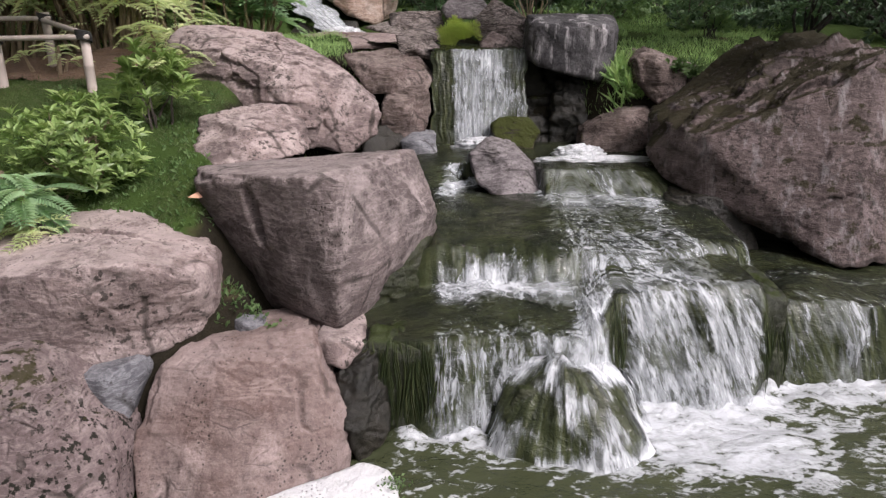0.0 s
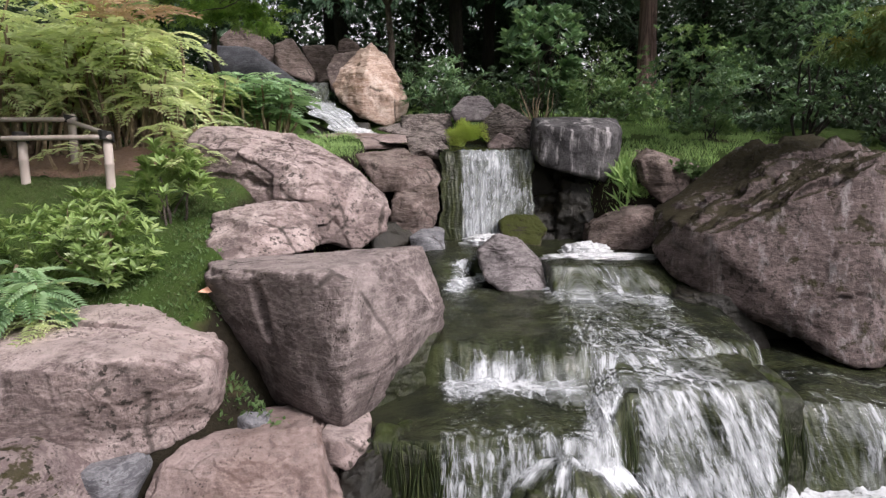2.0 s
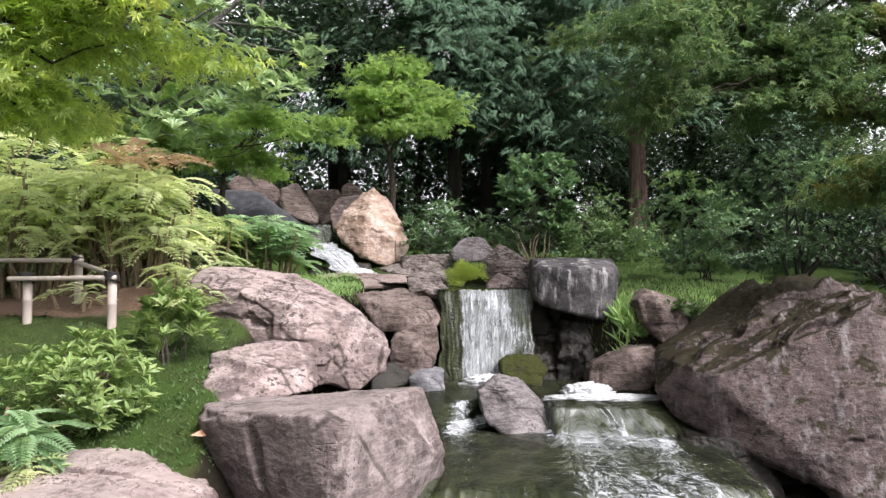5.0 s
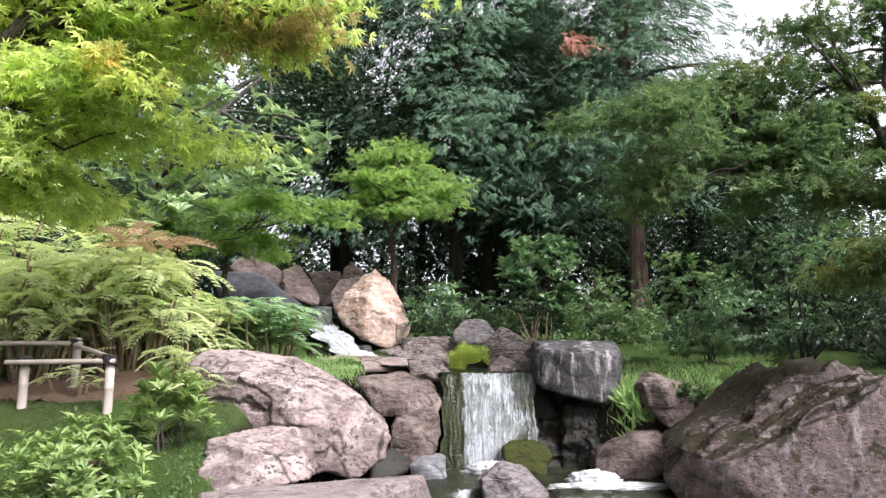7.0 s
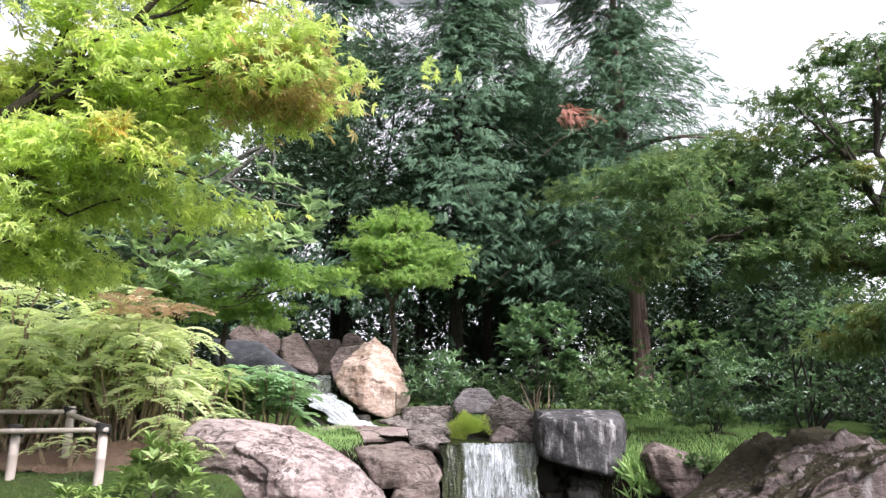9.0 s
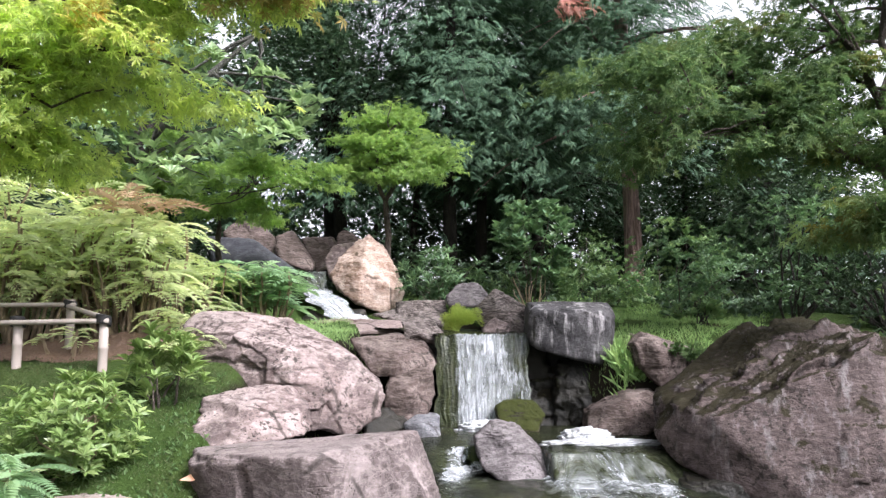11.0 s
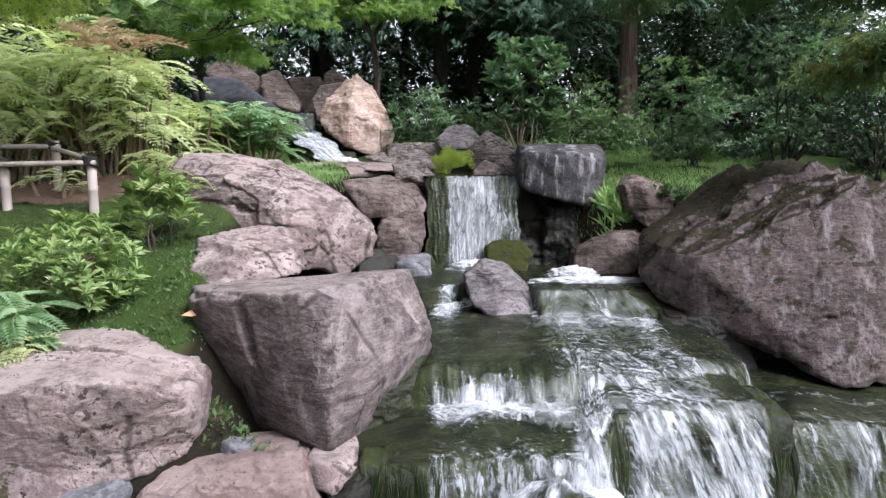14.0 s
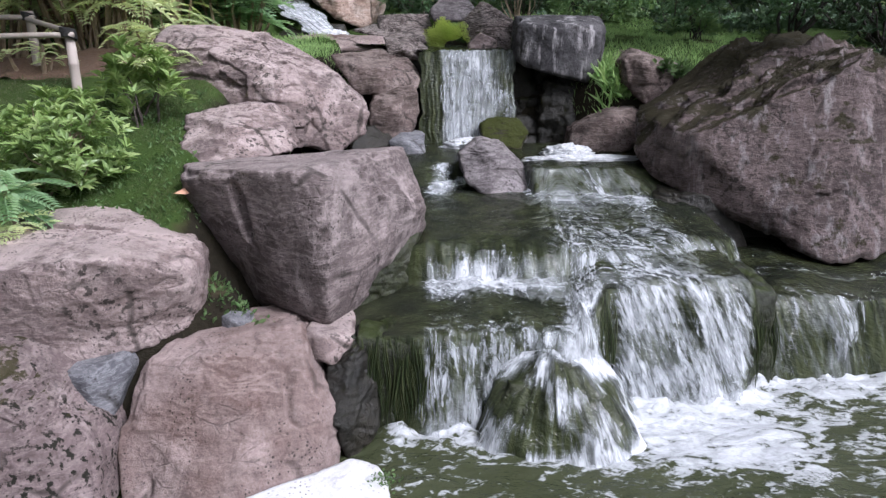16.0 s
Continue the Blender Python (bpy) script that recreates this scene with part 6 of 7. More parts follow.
def conifer(label, x, y, foot_r, crown_low, crown_high, reach, count, seed, bark=BARK_DARK, lean=(0.0, 0.0), size=0.21, material=None):
    """A conifer: a straight trunk, drooping boughs in irregular tiers, flat sprays along each bough."""
    rnd = np.random.RandomState(seed)
    z = gz(x, y)
    trunk = np.array([(x + lean[0] * t + 0.05 * math.sin(5 * t + seed), y + lean[1] * t, z - 0.1 + (crown_high - z) * t) for t in np.linspace(0, 1, 12)])
    lines = [(trunk, np.linspace(foot_r * 1.15, 0.03, 12) * (1 + 0.12 * rnd.normal(size=12)) , "trunk")]
    P, W, U, S = [], [], [], []
    count = int(count * 1.55)
    boughs = count // 34
    for k in range(boughs):
        t = rnd.uniform(0, 1) ** 0.9
        h = crown_low + (crown_high - crown_low) * t
        r = reach * (1 - 0.72 * t) * rnd.uniform(0.55, 1.15)
        a = rnd.uniform(0, 2 * math.pi) if k % 3 else -math.pi / 2 + rnd.normal(0, 0.6)
        q = (h - z) / (crown_high - z)
        hub = np.array([np.interp(q, np.linspace(0, 1, 12), trunk[:, 0]), np.interp(q, np.linspace(0, 1, 12), trunk[:, 1]), h])
        d = np.array([math.cos(a), math.sin(a), 0.0])
        side = np.array([-d[1], d[0], 0.0])
        rise, sag = rnd.uniform(0.0, 0.35), rnd.uniform(0.25, 0.55)
        if k % 16 == 0:
            s = np.linspace(0, 1, 6)[:, None]
            lines.append((hub + d * r * s + np.array([0, 0, 1.0]) * r * (rise * s - sag * s * s), np.linspace(0.03, 0.006, 6), "bough"))
        for _ in range(34):
            s = rnd.uniform(0.12, 1.0) ** 0.7
            w = rnd.normal(0, 0.22) * r * (0.35 + 0.6 * s)
            P.append(hub + d * r * s + side * w + np.array([0, 0, r * (rise * s - sag * s * s) + rnd.normal(0, 0.09)]))
            W.append(d * 1.0 + side * rnd.normal(0, 0.7) + np.array([0, 0, -0.45 + rnd.normal(0, 0.3)]))
            U.append(np.array([rnd.normal(0, 0.35), rnd.normal(0, 0.35), 1.0]) + 0.4 * d)
            S.append(size * rnd.uniform(0.6, 1.3))
    v, f = scatter(SPRAY, np.array(P), np.array(W), np.array(U), np.array(S))
    return plant("conifer", label, "tree", (x, y, z), lines, bark, [(v, f, material or LEAF_CONIFER, "crown")], "conifers behind the garden")


conifer("tall dark conifer with reddish peeling trunk", 3.0, 10.6, 0.14, 3.9, 10.6, 2.7, 6200, 121, BARK_RED)
conifer("tall blue-green conifer in the middle of the grove", 0.25, 11.4, 0.10, 3.9, 12.0, 2.9, 7200, 123)
conifer("dark conifer with slender bare trunk", 0.8, 12.4, 0.10, 4.2, 11.6, 2.4, 4200, 125)
conifer("shaded conifer behind the maples", -2.0, 12.6, 0.14, 3.4, 12.0, 2.9, 6000, 127)
conifer("dark conifer behind the spreading maple", 5.6, 12.4, 0.16, 3.0, 6.2, 2.6, 4600, 129)
conifer("shaded conifer at the edge of the grove", -5.4, 11.6, 0.16, 2.9, 11.0, 3.0, 3000, 131)
conifer("dark conifer in the depth of the grove", 1.9, 13.4, 0.14, 3.6, 9.4, 2.6, 4600, 133)
conifer("shaded conifer beyond the shrub border", -8.2, 11.0, 0.16, 2.9, 11.0, 3.0, 1600, 137)
conifer("tall narrow conifer rising above the grove", 4.1, 15.0, 0.15, 5.0, 11.0, 1.9, 3200, 135)


def dead_spray():
    rnd = np.random.RandomState(7)
    pts = cluster_points(rnd, (1.85, 9.2, 6.1), (0.35, 0.2, 0.14), 46, 0.2)
    v, f = scatter(SPRAY, pts, rnd.normal(size=(46, 3)) * 0.5 + np.array([0.4, -0.5, -0.2]), np.tile([0.0, -0.3, 1.0], (46, 1)), rnd.uniform(0.18, 0.3, 46))
    twig = bent(rnd, (2.6, 10.4, 5.9), (1.8, 9.2, 6.1), 7, 0.05)
    plant("dead_conifer_bough", "dead rust-red conifer bough", "bough", tuple(twig[0]), [(twig, np.linspace(0.03, 0.008, 7), "branch")], BARK, [(v, f, LEAF_RED, "dead_needles")])


dead_spray()


def far_hedge():
    """The dark evergreen thicket that closes the view; specks of sky show through it."""
    rnd = np.random.RandomState(141)
    made = []
    for x in np.arange(-13, 13.1, 1.3):
        c = (x + rnd.uniform(-0.4, 0.4), 15.4 + rnd.uniform(-0.7, 0.7), 3.5 + rnd.uniform(-0.2, 0.3))
        pts = cluster_points(rnd, c, (1.2, 0.8, 1.9), 260, 0.3)
        made.append(leaves(rnd, SIMPLE, pts, c, 9, 0.2, 0.17, 0.9, 0.4, 0.2))
    for x in np.arange(-12, 12.1, 1.5):
        c = (x, 12.8 + rnd.uniform(-0.8, 0.8), 2.75)
        pts = cluster_points(rnd, c, (1.0, 0.6, 0.95), 150, 0.3)
        made.append(leaves(rnd, SIMPLE, pts, c, 9, 0.16, 0.14, 0.9, 0.4, 0.2))
    for x in np.arange(-8, 5.1, 1.25):
        c = (x + rnd.uniform(-0.4, 0.4), 16.6 + rnd.uniform(-0.6, 0.6), 6.2 + rnd.uniform(-0.4, 0.5))
        pts = cluster_points(rnd, c, (1.3, 0.8, 2.2), 260, 0.25)
        made.append(leaves(rnd, SIMPLE, pts, c, 9, 0.24, 0.22, 0.9, 0.4, 0.2))
    v, f = joined(made)
    ob = new("evergreen_thicket", mesh_of("evergreen_thicket", v, f, LEAF_DARK, False))
    tagged(ob, "dense dark evergreen thicket behind the trees", "thicket", kind="stuff")


far_hedge()

for k, (x, y, r, top) in enumerate([(-0.5, 12.0, 0.07, 5.5), (1.45, 11.6, 0.06, 5.0), (-1.1, 12.2, 0.05, 5.0), (2.1, 12.4, 0.08, 5.5), (4.2, 11.6, 0.09, 5.0), (-3.2, 11.4, 0.08, 5.0)]):
    rnd = np.random.RandomState(150 + k)
    line = bent(rnd, (x, y, gz(x, y) - 0.1), (x + rnd.uniform(-0.2, 0.2), y, top), 9, 0.02)
    tops = cluster_points(rnd, (line[-1][0], y, top + 0.2), (0.7, 0.6, 0.5), 40, 0.2)
    plant("understorey_tree", "slender dark-trunked tree in the shade", "tree", (x, y, gz(x, y)), [(line, np.linspace(r, r * 0.6, 9), "trunk")], BARK_DARK,
          [(*leaves(rnd, OVAL, tops, line[-1], 9, 0.14, 0.12), LEAF_DARK, "crown")], "slender trees in the grove")

# ---- shrubs ----
shrub("azalea_shrub", "bright green evergreen azalea shrub on the bank", -1.82, 3.40, 1.16, (0.46, 0.34, 0.28), 250, 8, 0.075, POINTED, LEAF_AZALEA, BARK_PALE, 201, 26)
shrub("azalea_shrub", "bright green azalea with upright stems", -1.57, 3.95, 1.44, (0.27, 0.22, 0.26), 90, 9, 0.085, POINTED, LEAF_AZALEA, BARK, 203, 9)
shrub("azalea_shrub", "leafy green shrub at the bank's edge", -2.35, 3.3, 1.08, (0.4, 0.3, 0.25), 130, 8, 0.075, POINTED, LEAF_AZALEA, BARK, 205, 8)
shrub("camellia", "upright camellia with glossy dark leaves", 1.13, 8.0, 2.62, (0.46, 0.36, 0.64), 200, 7, 0.12, OVAL, LEAF_CAMELLIA, BARK, 207, 10)
shrub("rhododendron", "low rhododendron with glossy green leaves", 0.03, 8.0, 2.18, (0.55, 0.4, 0.36), 120, 8, 0.12, NARROW, LEAF_CAMELLIA, BARK, 209, 8)
shrub("rhododendron", "spreading rhododendron beneath the grove", 0.55, 8.4, 2.12, (0.45, 0.4, 0.25), 80, 8, 0.10, NARROW, LEAF_SHRUB, BARK, 211, 6)
shrub("rhododendron", "pale green rhododendron on the grassy bank", 1.72, 7.5, 2.02, (0.48, 0.4, 0.30), 130, 7, 0.09, BLADE, LEAF_SHRUB, BARK, 213, 8)
shrub("azalea_shrub", "rounded dark azalea at the edge of the lawn", 2.6, 7.2, 2.12, (0.62, 0.5, 0.46), 260, 7, 0.07, BLADE, LEAF_CAMELLIA, BARK, 215, 10)
shrub("azalea_shrub", "dark leggy shrub with bare lower stems", 3.3, 6.4, 2.3, (0.8, 0.55, 0.55), 300, 7, 0.07, BLADE, LEAF_CAMELLIA, BARK_DARK, 217, 12, stem_r=0.014)
shrub("azalea_shrub", "shaded leggy shrub beside the boulder", 4.2, 6.4, 2.3, (0.8, 0.6, 0.6), 220, 7, 0.07, BLADE, LEAF_DARK, BARK_DARK, 219, 16, stem_r=0.02)
shrub("azalea_shrub", "low green shrub in the shade", 2.9, 8.6, 2.45, (0.9, 0.5, 0.55), 220, 7, 0.08, BLADE, LEAF_SHRUB, BARK, 221, 8)
shrub("azalea_shrub", "tall shaded shrub under the conifers", 4.3, 8.8, 2.9, (1.0, 0.6, 1.0), 300, 7, 0.09, BLADE, LEAF_DARK, BARK_DARK, 223, 12)
shrub("rhododendron", "shaded rhododendron behind the camellia", 1.9, 9.4, 2.5, (0.6, 0.5, 0.5), 130, 7, 0.11, NARROW, LEAF_SHRUB, BARK, 225, 6)
shrub("evergreen_shrub", "dark shrub behind the stream-head boulders", -2.6, 9.9, 2.8, (1.1, 0.5, 0.7), 260, 7, 0.09, BLADE, LEAF_DARK, BARK_DARK, 227, 10)
shrub("evergreen_shrub", "dark shrub in the shade of the maple", -0.9, 10.4, 2.6, (0.8, 0.5, 0.55), 170, 7, 0.09, BLADE, LEAF_DARK, BARK_DARK, 229, 8)
shrub("evergreen_shrub", "dense dark shrub behind the fence", -4.0, 7.6, 2.8, (1.1, 0.7, 1.0), 300, 7, 0.10, BLADE, LEAF_DARK, BARK_DARK, 231, 10)


def pinnate_shrub(label, x, y, stems, height, reach, per, size, seed, material=None, shape=None, tips=None, name="mahonia"):
    """Bare stems, each ending in a rosette of long pinnate leaves."""
    rnd = np.random.RandomState(seed)
    z = gz(x, y)
    lines, pts = [], []
    for k in range(stems):
        a = rnd.uniform(0, 2 * math.pi)
        r = reach * math.sqrt(rnd.uniform(0.05, 1))
        tip = (x + r * math.cos(a), y + 0.7 * r * math.sin(a), z + height * rnd.uniform(0.32, 1.05))
        pts.append(tip)
        lines.append((bent(rnd, (x + 0.65 * r * math.cos(a), y + 0.4 * r * math.sin(a), z - 0.04), tip, 6, 0.06), np.linspace(0.016, 0.008, 6), "stem"))
    pts = np.array(pts)
    crowns = [(*whorls(rnd, shape or FROND, pts, (x, y, z - 0.6), per, size, 0.22), material or LEAF_FROND, "foliage")]
    if tips:
        crowns.append((*whorls(rnd, FROND, np.array(tips), (x, y, z - 0.5), 9, size * 1.05, 0.5), LEAF_ORANGE, "turned_foliage"))
    return plant(name, label, "shrub", (x, y, z), lines, BARK_PALE, crowns, "pinnate shrubs behind the fence")


pinnate_shrub("tall mahonia with yellow-green pinnate leaves", -3.35, 5.5, 40, 0.95, 0.55, 6, 0.36, 301)
pinnate_shrub("mahonia with orange-tinted upper leaves", -2.55, 5.7, 38, 0.95, 0.5, 6, 0.36, 303, tips=[(-2.55, 5.55, 2.66), (-2.35, 5.6, 2.62)])
pinnate_shrub("yellow-green mahonia beside the stream", -2.25, 6.2, 26, 0.6, 0.4, 6, 0.30, 305)
pinnate_shrub("green mahonia in the shrub border", -3.0, 6.3, 30, 1.2, 0.5, 6, 0.38, 307)
pinnate_shrub("pale green mahonia at the path side", -3.9, 5.9, 30, 1.25, 0.5, 6, 0.38, 309)
pinnate_shrub("low yellow-green pinnate seedlings behind the fence", -2.0, 5.25, 5, 0.28, 0.2, 6, 0.24, 311)
pinnate_shrub("yellow-green seedlings in the rough grass", -2.5, 4.7, 4, 0.2, 0.3, 6, 0.14, 321)
pinnate_shrub("pinnate seedlings beside the fence posts", -1.72, 4.7, 4, 0.16, 0.22, 6, 0.22, 323)
pinnate_shrub("blue-green pinnate shrub with fine leaves", -1.72, 6.6, 18, 0.52, 0.42, 11, 0.24, 313, LEAF_FERN, SMALL_FROND, name="nandina")
pinnate_shrub("blue-green pinnate shrub on the bank", -2.2, 6.9, 12, 0.5, 0.4, 10, 0.26, 315, LEAF_SHRUB, SMALL_FROND, name="nandina")
pinnate_shrub("blue-green fern-like shrub at the bank's edge", -1.9, 3.0, 7, 0.26, 0.14, 8, 0.24, 317, LEAF_FERN, FERN, name="fern")
pinnate_shrub("yellow-green fern fronds over the boulder", -1.76, 2.88, 4, 0.22, 0.08, 6, 0.17, 319, LEAF_FROND, FROND, name="fern")


for k, (x, y, cz, rad, n, mat) in enumerate([(3.4, 7.6, 2.05, (0.8, 0.5, 0.45), 240, "c"), (2.1, 8.2, 2.05, (0.6, 0.4, 0.32), 150, "s"), (4.4, 7.4, 2.2, (0.8, 0.5, 0.6), 240, "d"), (5.2, 6.6, 2.2, (0.8, 0.6, 0.7), 200, "d"), (3.9, 5.9, 2.0, (0.5, 0.4, 0.5), 150, "d"), (0.9, 9.2, 2.25, (0.8, 0.4, 0.32), 160, "d"), (-0.2, 9.4, 2.3, (0.8, 0.4, 0.35), 160, "d"), (2.4, 6.35, 1.78, (0.32, 0.22, 0.16), 60, "s")]):
    shrub("evergreen_shrub", {"c": "glossy evergreen shrub at the edge of the grove", "s": "low green shrub on the lawn's edge", "d": "dark evergreen shrub in the shade"}[mat], x, y, cz, rad, n, 7, 0.075, BLADE,
          {"c": LEAF_CAMELLIA, "s": LEAF_SHRUB, "d": LEAF_DARK}[mat], BARK_DARK, 240 + k, 8)


def bare_twigs():
    rnd = np.random.RandomState(19)
    x, y = 0.95, 7.1
    lines = [(bent(rnd, (x, y, gz(x, y) - 0.03), (x + rnd.uniform(-0.2, 0.2), y + rnd.uniform(-0.1, 0.1), gz(x, y) + rnd.uniform(0.25, 0.5)), 6, 0.08), np.linspace(0.014, 0.004, 6), "twig") for _ in range(8)]
    plant("bare_twigs", "pale leafless forked twigs on the bank", "twigs", (x, y, gz(x, y)), lines, BARK_PALE, [])


bare_twigs()


# ---- bamboo fence ----
def bamboo_pole(a, b, r):
    """A bamboo pole with swollen nodes."""
    a, b = np.array(a, float), np.array(b, float)
    length = np.linalg.norm(b - a)
    t, rad = [0.0], [r]
    s = 0.11
    while s < length - 0.02:
        t += [s - 0.008, s, s + 0.008]
        rad += [r, r * 1.13, r * 0.98]
        s += 0.17
    t.append(length)
    rad.append(r * 0.97)
    line = a + (b - a) * (np.array(t) / length)[:, None]
    v, f = tube(line, rad, 12)
    n = len(line)
    cap = np.array([(len(v), (n - 1) * 12 + i, (n - 1) * 12 + (i + 1) % 12) for i in range(12)])
    return np.concatenate([v, b[None]]), np.concatenate([f, cap])


def knot(centre, r, rnd):
    """Black cord wound round a joint."""
    a = np.linspace(0, 12 * math.pi, 73)
    p = np.c_[r * 1.15 * np.cos(a), r * 1.15 * np.sin(a), np.linspace(-0.026, 0.026, 73) + 0.3 * r * np.cos(a + rnd.uniform(0, 3))] + np.array(centre)
    return tube(p, np.full(73, 0.007), 6)


def bamboo_fence():
    rnd = np.random.RandomState(23)
    base = base_at("bamboo_fence", (-2.6, 4.6, 1.35), "low weathered bamboo fence tied with black cord", "fence")
    off = np.array((-2.6, 4.6, 1.35))
    posts = [(-2.66, 4.4, 1.715), (-2.6, 4.9, 1.84), (-2.07, 4.3, 1.71), (-3.45, 4.95, 1.84)]
    made = []
    for x, y, top in posts:
        v, f = bamboo_pole((x, y, gz(x, y) - 0.1), (x, y, top), 0.028)
        made.append(part_of("post", mesh_of("post", v - off, f, BAMBOO), base))
    for a, b in (((-2.76, 4.36, 1.675), (-2.03, 4.262, 1.685)), ((-3.5, 4.912, 1.80), (-2.55, 4.862, 1.80)), ((-2.6, 4.862, 1.79), (-2.06, 4.30, 1.70))):
        v, f = bamboo_pole(a, b, 0.016)
        part_of("rail", mesh_of("rail", v - off, f, BAMBOO), base)
    for post, c in zip(made, ((-2.66, 4.39, 1.68), (-2.6, 4.89, 1.80), (-2.07, 4.29, 1.69))):
        v, f = knot(c, 0.034, rnd)
        part_of("cord_knot", mesh_of("cord_knot", v - off, f, CORD), post, "black cord knot")


bamboo_fence()


# ---- ground cover ----
def mulch_bed():
    """A bed of red-brown bark mulch behind the fence."""
    us, vs = np.meshgrid(np.linspace(-1, 1, 60), np.linspace(-1, 1, 40))
    x, y = -2.7 + 0.9 * us.ravel(), 5.15 + 0.62 * vs.ravel()
    edge = 1 - np.clip(np.hypot(us.ravel(), vs.ravel()) + 0.25 * fractal(np.c_[x * 3, y * 3, 0 * x], 3, 0.5, 61), 0, 1.6)
    z = ground_height(x, y) + 0.035 * fractal(np.c_[x * 1.3, y * 1.3, 0 * x], 4, 0.5, 3) + 0.05 * np.clip(edge, -0.4, 0.25) + 0.012 * fractal(np.c_[x * 30, y * 30, 0 * x], 3, 0.6, 63)
    i = (np.arange(39)[:, None] * 60 + np.arange(59)).ravel()
    ob = new("mulch_bed", mesh_of("mulch_bed", np.c_[x, y, z], np.c_[i, i + 1, i + 61, i + 60], MULCH, True, 4))
    tagged(ob, "red-brown bark mulch bed under the shrubs", "mulch", kind="stuff")


mulch_bed()


def blades(name, label, areas, material, shape, size, seed, kind="stuff", category="grass", lie=0.5):
    rnd = np.random.RandomState(seed)
    P, S = [], []
    for x0, x1, y0, y1, n, tall in areas:
        x, y = rnd.uniform(x0, x1, n), rnd.uniform(y0, y1, n)
        keep = fractal(np.c_[x * 2.5, y * 2.5, 0 * x], 3, 0.5, seed) > -0.35
        x, y = x[keep], y[keep]
        P.append(np.c_[x, y, ground_height(x, y) + 0.035 * fractal(np.c_[x * 1.3, y * 1.3, 0 * x], 4, 0.5, 3) - 0.004])
        S.append(size * tall * rnd.uniform(0.5, 1.3, len(x)))
    p, s = np.concatenate(P), np.concatenate(S)
    ways = np.c_[rnd.normal(0, lie, len(p)), rnd.normal(0, lie, len(p)), np.ones(len(p))]
    v, f = scatter(shape, p, ways, rnd.normal(size=(len(p), 3)), s)
    tagged(new(name, mesh_of(name, v, f, material, False)), label, category, kind=kind)


blades("mossy_turf", "short mossy turf with brown litter on the bank", [(-2.6, -1.0, 2.85, 4.4, 26000, 0.5), (-3.2, -1.3, 4.0, 4.6, 5000, 0.7)], TURF_DIMMED, GRASS_BLADE, 0.045, 409, lie=0.9)
blades("grass", "short green grass on the banks", [(-2.0, -0.5, 4.9, 7.0, 9000, 0.9), (-3.2, -2.0, 5.8, 7.0, 3500, 0.9), (1.1, 3.2, 5.1, 7.6, 14000, 1.0), (0.2, 3.5, 7.0, 9.0, 5000, 1.2)], GRASS, GRASS_BLADE, 0.05, 401)
blades("ivy_floor", "dark ivy and leaf litter under the trees", [(-6, 6, 8.6, 14.5, 9000, 1.0), (2.6, 6, 7.0, 9.0, 2500, 0.9)], LEAF_DARK, OVAL, 0.13, 407, category="ivy", lie=1.4)
blades("long_grass", "tufts of long green grass beside the pool", [(1.32, 1.62, 5.1, 5.5, 900, 1.0)], GRASS, GRASS_BLADE, 0.16, 403, lie=0.9)
blades("weeds", "small leafy weeds in the grass", [(-2.3, -1.05, 2.9, 4.4, 2200, 0.9), (-0.95, -0.55, 2.75, 2.95, 320, 0.9), (1.9, 2.6, 5.2, 5.6, 300, 1.6)], WEED, BLADE, 0.035, 405, category="weeds", lie=1.0)


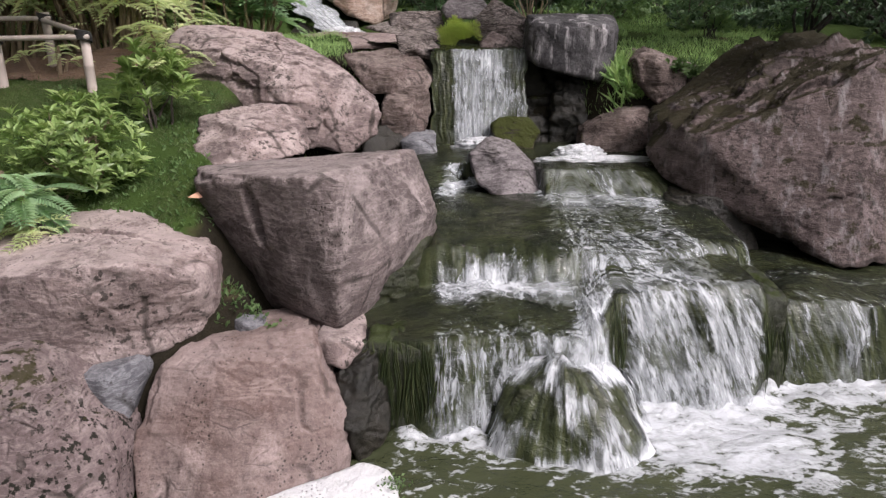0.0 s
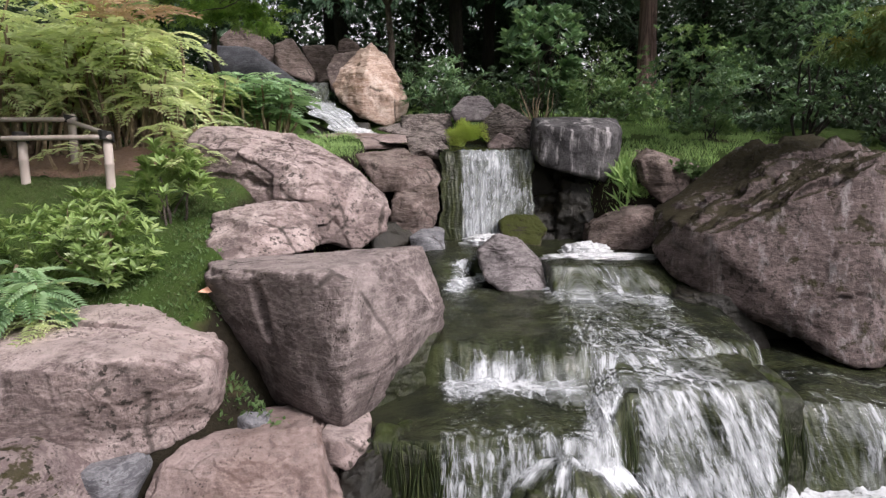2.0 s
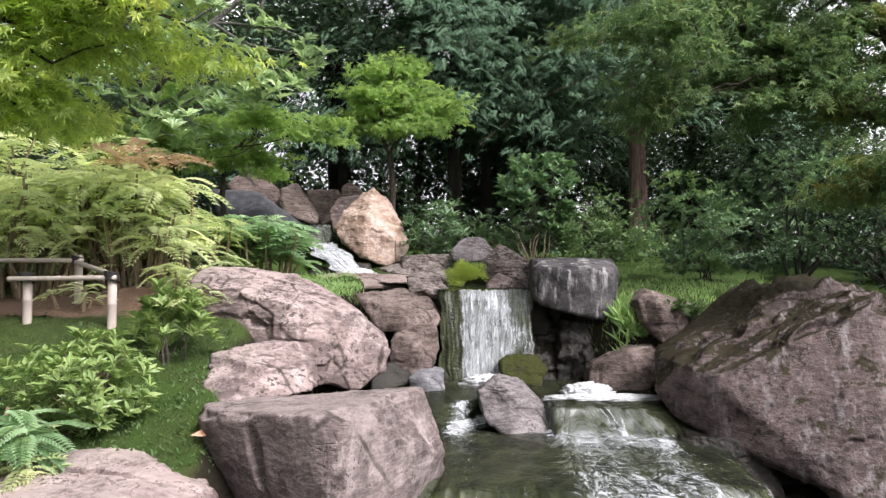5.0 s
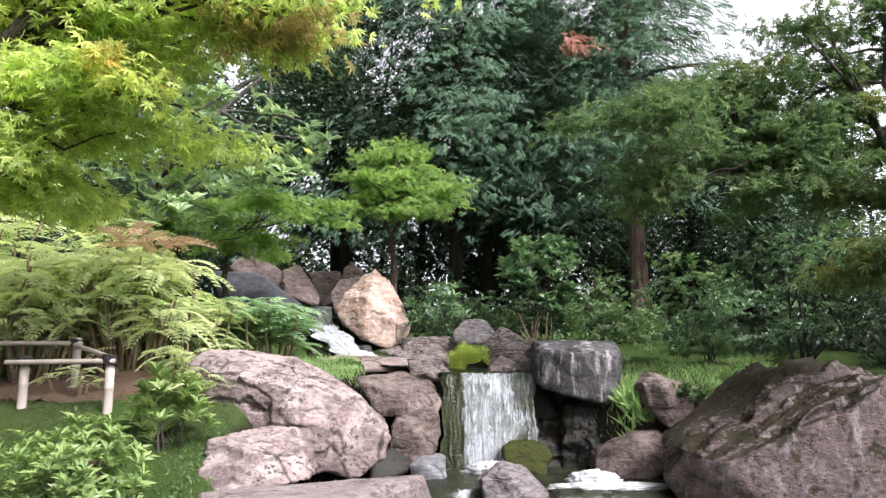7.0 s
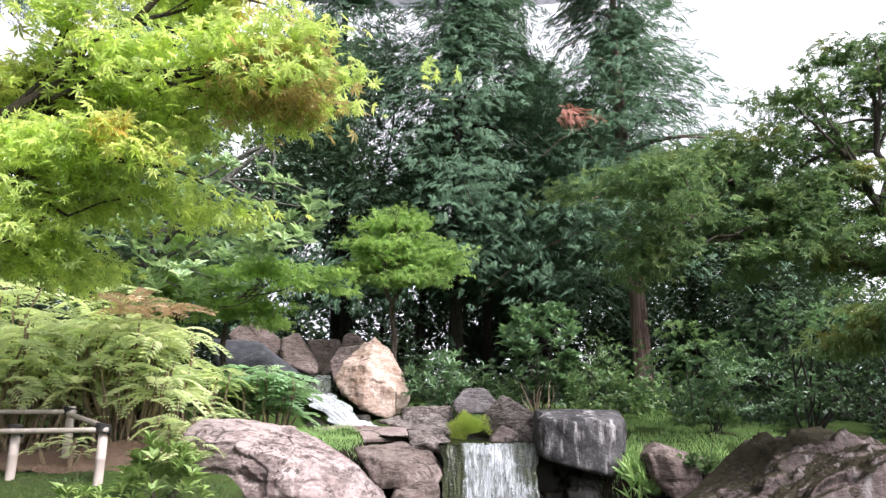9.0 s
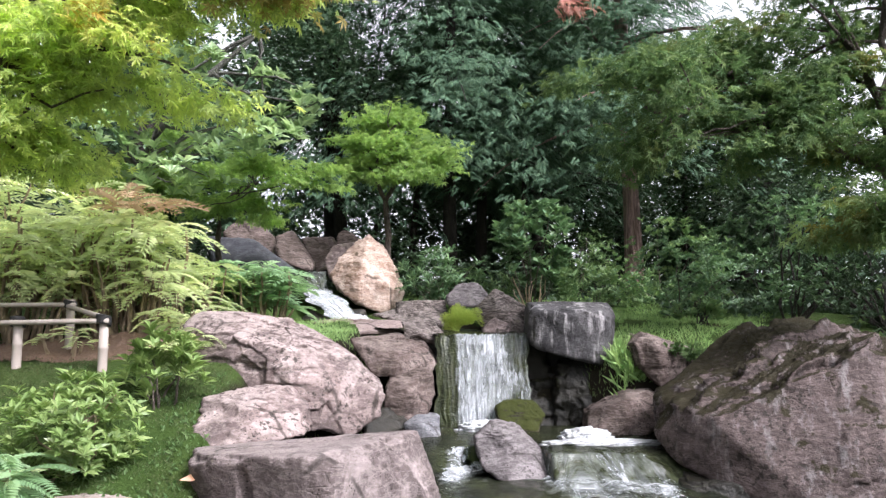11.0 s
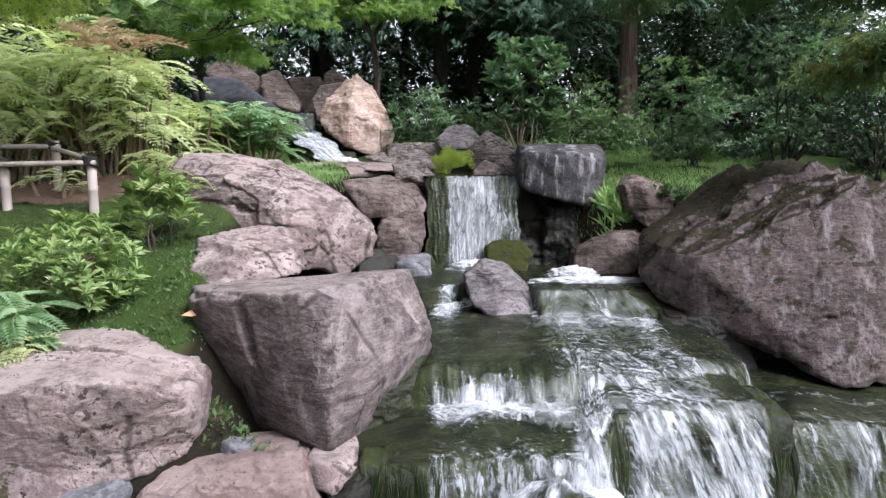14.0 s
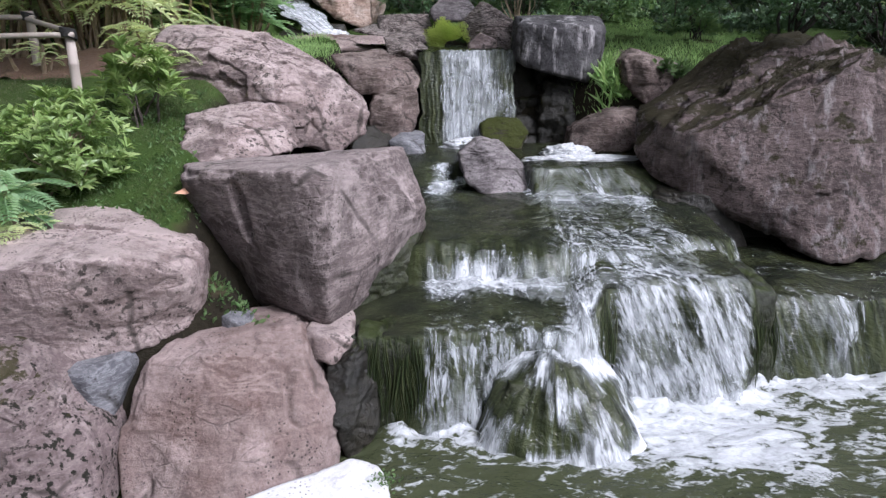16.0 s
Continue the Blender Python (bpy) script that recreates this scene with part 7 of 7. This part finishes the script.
def moss_clump():
    rnd = np.random.RandomState(31)
    p = cluster_points(rnd, (0.21, 5.92, 1.69), (0.19, 0.12, 0.14), 9000, 0.15)
    v, f = scatter(NARROW, p, unit(p - np.array([0.21, 5.97, 1.6])) + rnd.normal(size=p.shape) * 0.4, rnd.normal(size=p.shape), rnd.uniform(0.008, 0.022, len(p)))
    tagged(new("moss_clump", mesh_of("moss_clump", v, f, MOSS, False)), "bright yellow-green moss clump above the waterfall", "moss", kind="stuff")


moss_clump()


def weed_tuft(label, place, size, material, seed, count=26):
    rnd = np.random.RandomState(seed)
    p = np.array(place) + rnd.normal(size=(count, 3)) * np.array([0.03, 0.02, 0.015])
    v, f = scatter(OVAL, p, rnd.normal(size=(count, 3)) + np.array([0, -0.5, 0.9]), rnd.normal(size=(count, 3)) * 0.5 + np.array([0, -0.5, 1]), size * rnd.uniform(0.6, 1.2, count))
    base = base_at("weed", place, label, "weed", "weeds between the rocks")
    part_of("foliage", mesh_of("foliage", v - np.array(place), f, material, False), base)


weed_tuft("small yellow-green weed growing between boulders", (-1.075, 2.5, 0.26), 0.04, LEAF_TURNED, 501, 14)
weed_tuft("bright green algae on the pale stone", (-0.165, 2.24, 0.065), 0.016, WEED, 513, 120)
weed_tuft("small green fern beside the brown boulder", (1.72, 4.98, 1.46), 0.06, WEED, 503, 60)
weed_tuft("small green fern beside the brown boulder", (1.83, 5.02, 1.42), 0.06, WEED, 505, 60)
weed_tuft("leafy weeds round the small grey stone", (-0.70, 2.78, 0.46), 0.04, WEED, 507, 40)
weed_tuft("leafy weeds round the small grey stone", (-0.86, 2.84, 0.50), 0.04, WEED, 509, 40)
weed_tuft("leafy weeds at the boulder's foot", (-0.62, 2.76, 0.44), 0.035, WEED, 511, 30)


def fallen_leaf():
    v, f = scatter(OVAL, np.array([[-1.17, 3.2, 0.965]]), np.array([[1.0, 0.25, 0.1]]), np.array([[0.1, -0.5, 1.0]]), np.array([0.10]))
    tagged(new("fallen_leaf", mesh_of("fallen_leaf", v - np.array([-1.17, 3.2, 0.96]), f, LEAF_FALLEN, True)), "fallen orange-brown leaf on the grass", "leaf").location = (-1.17, 3.2, 0.96)


fallen_leaf()
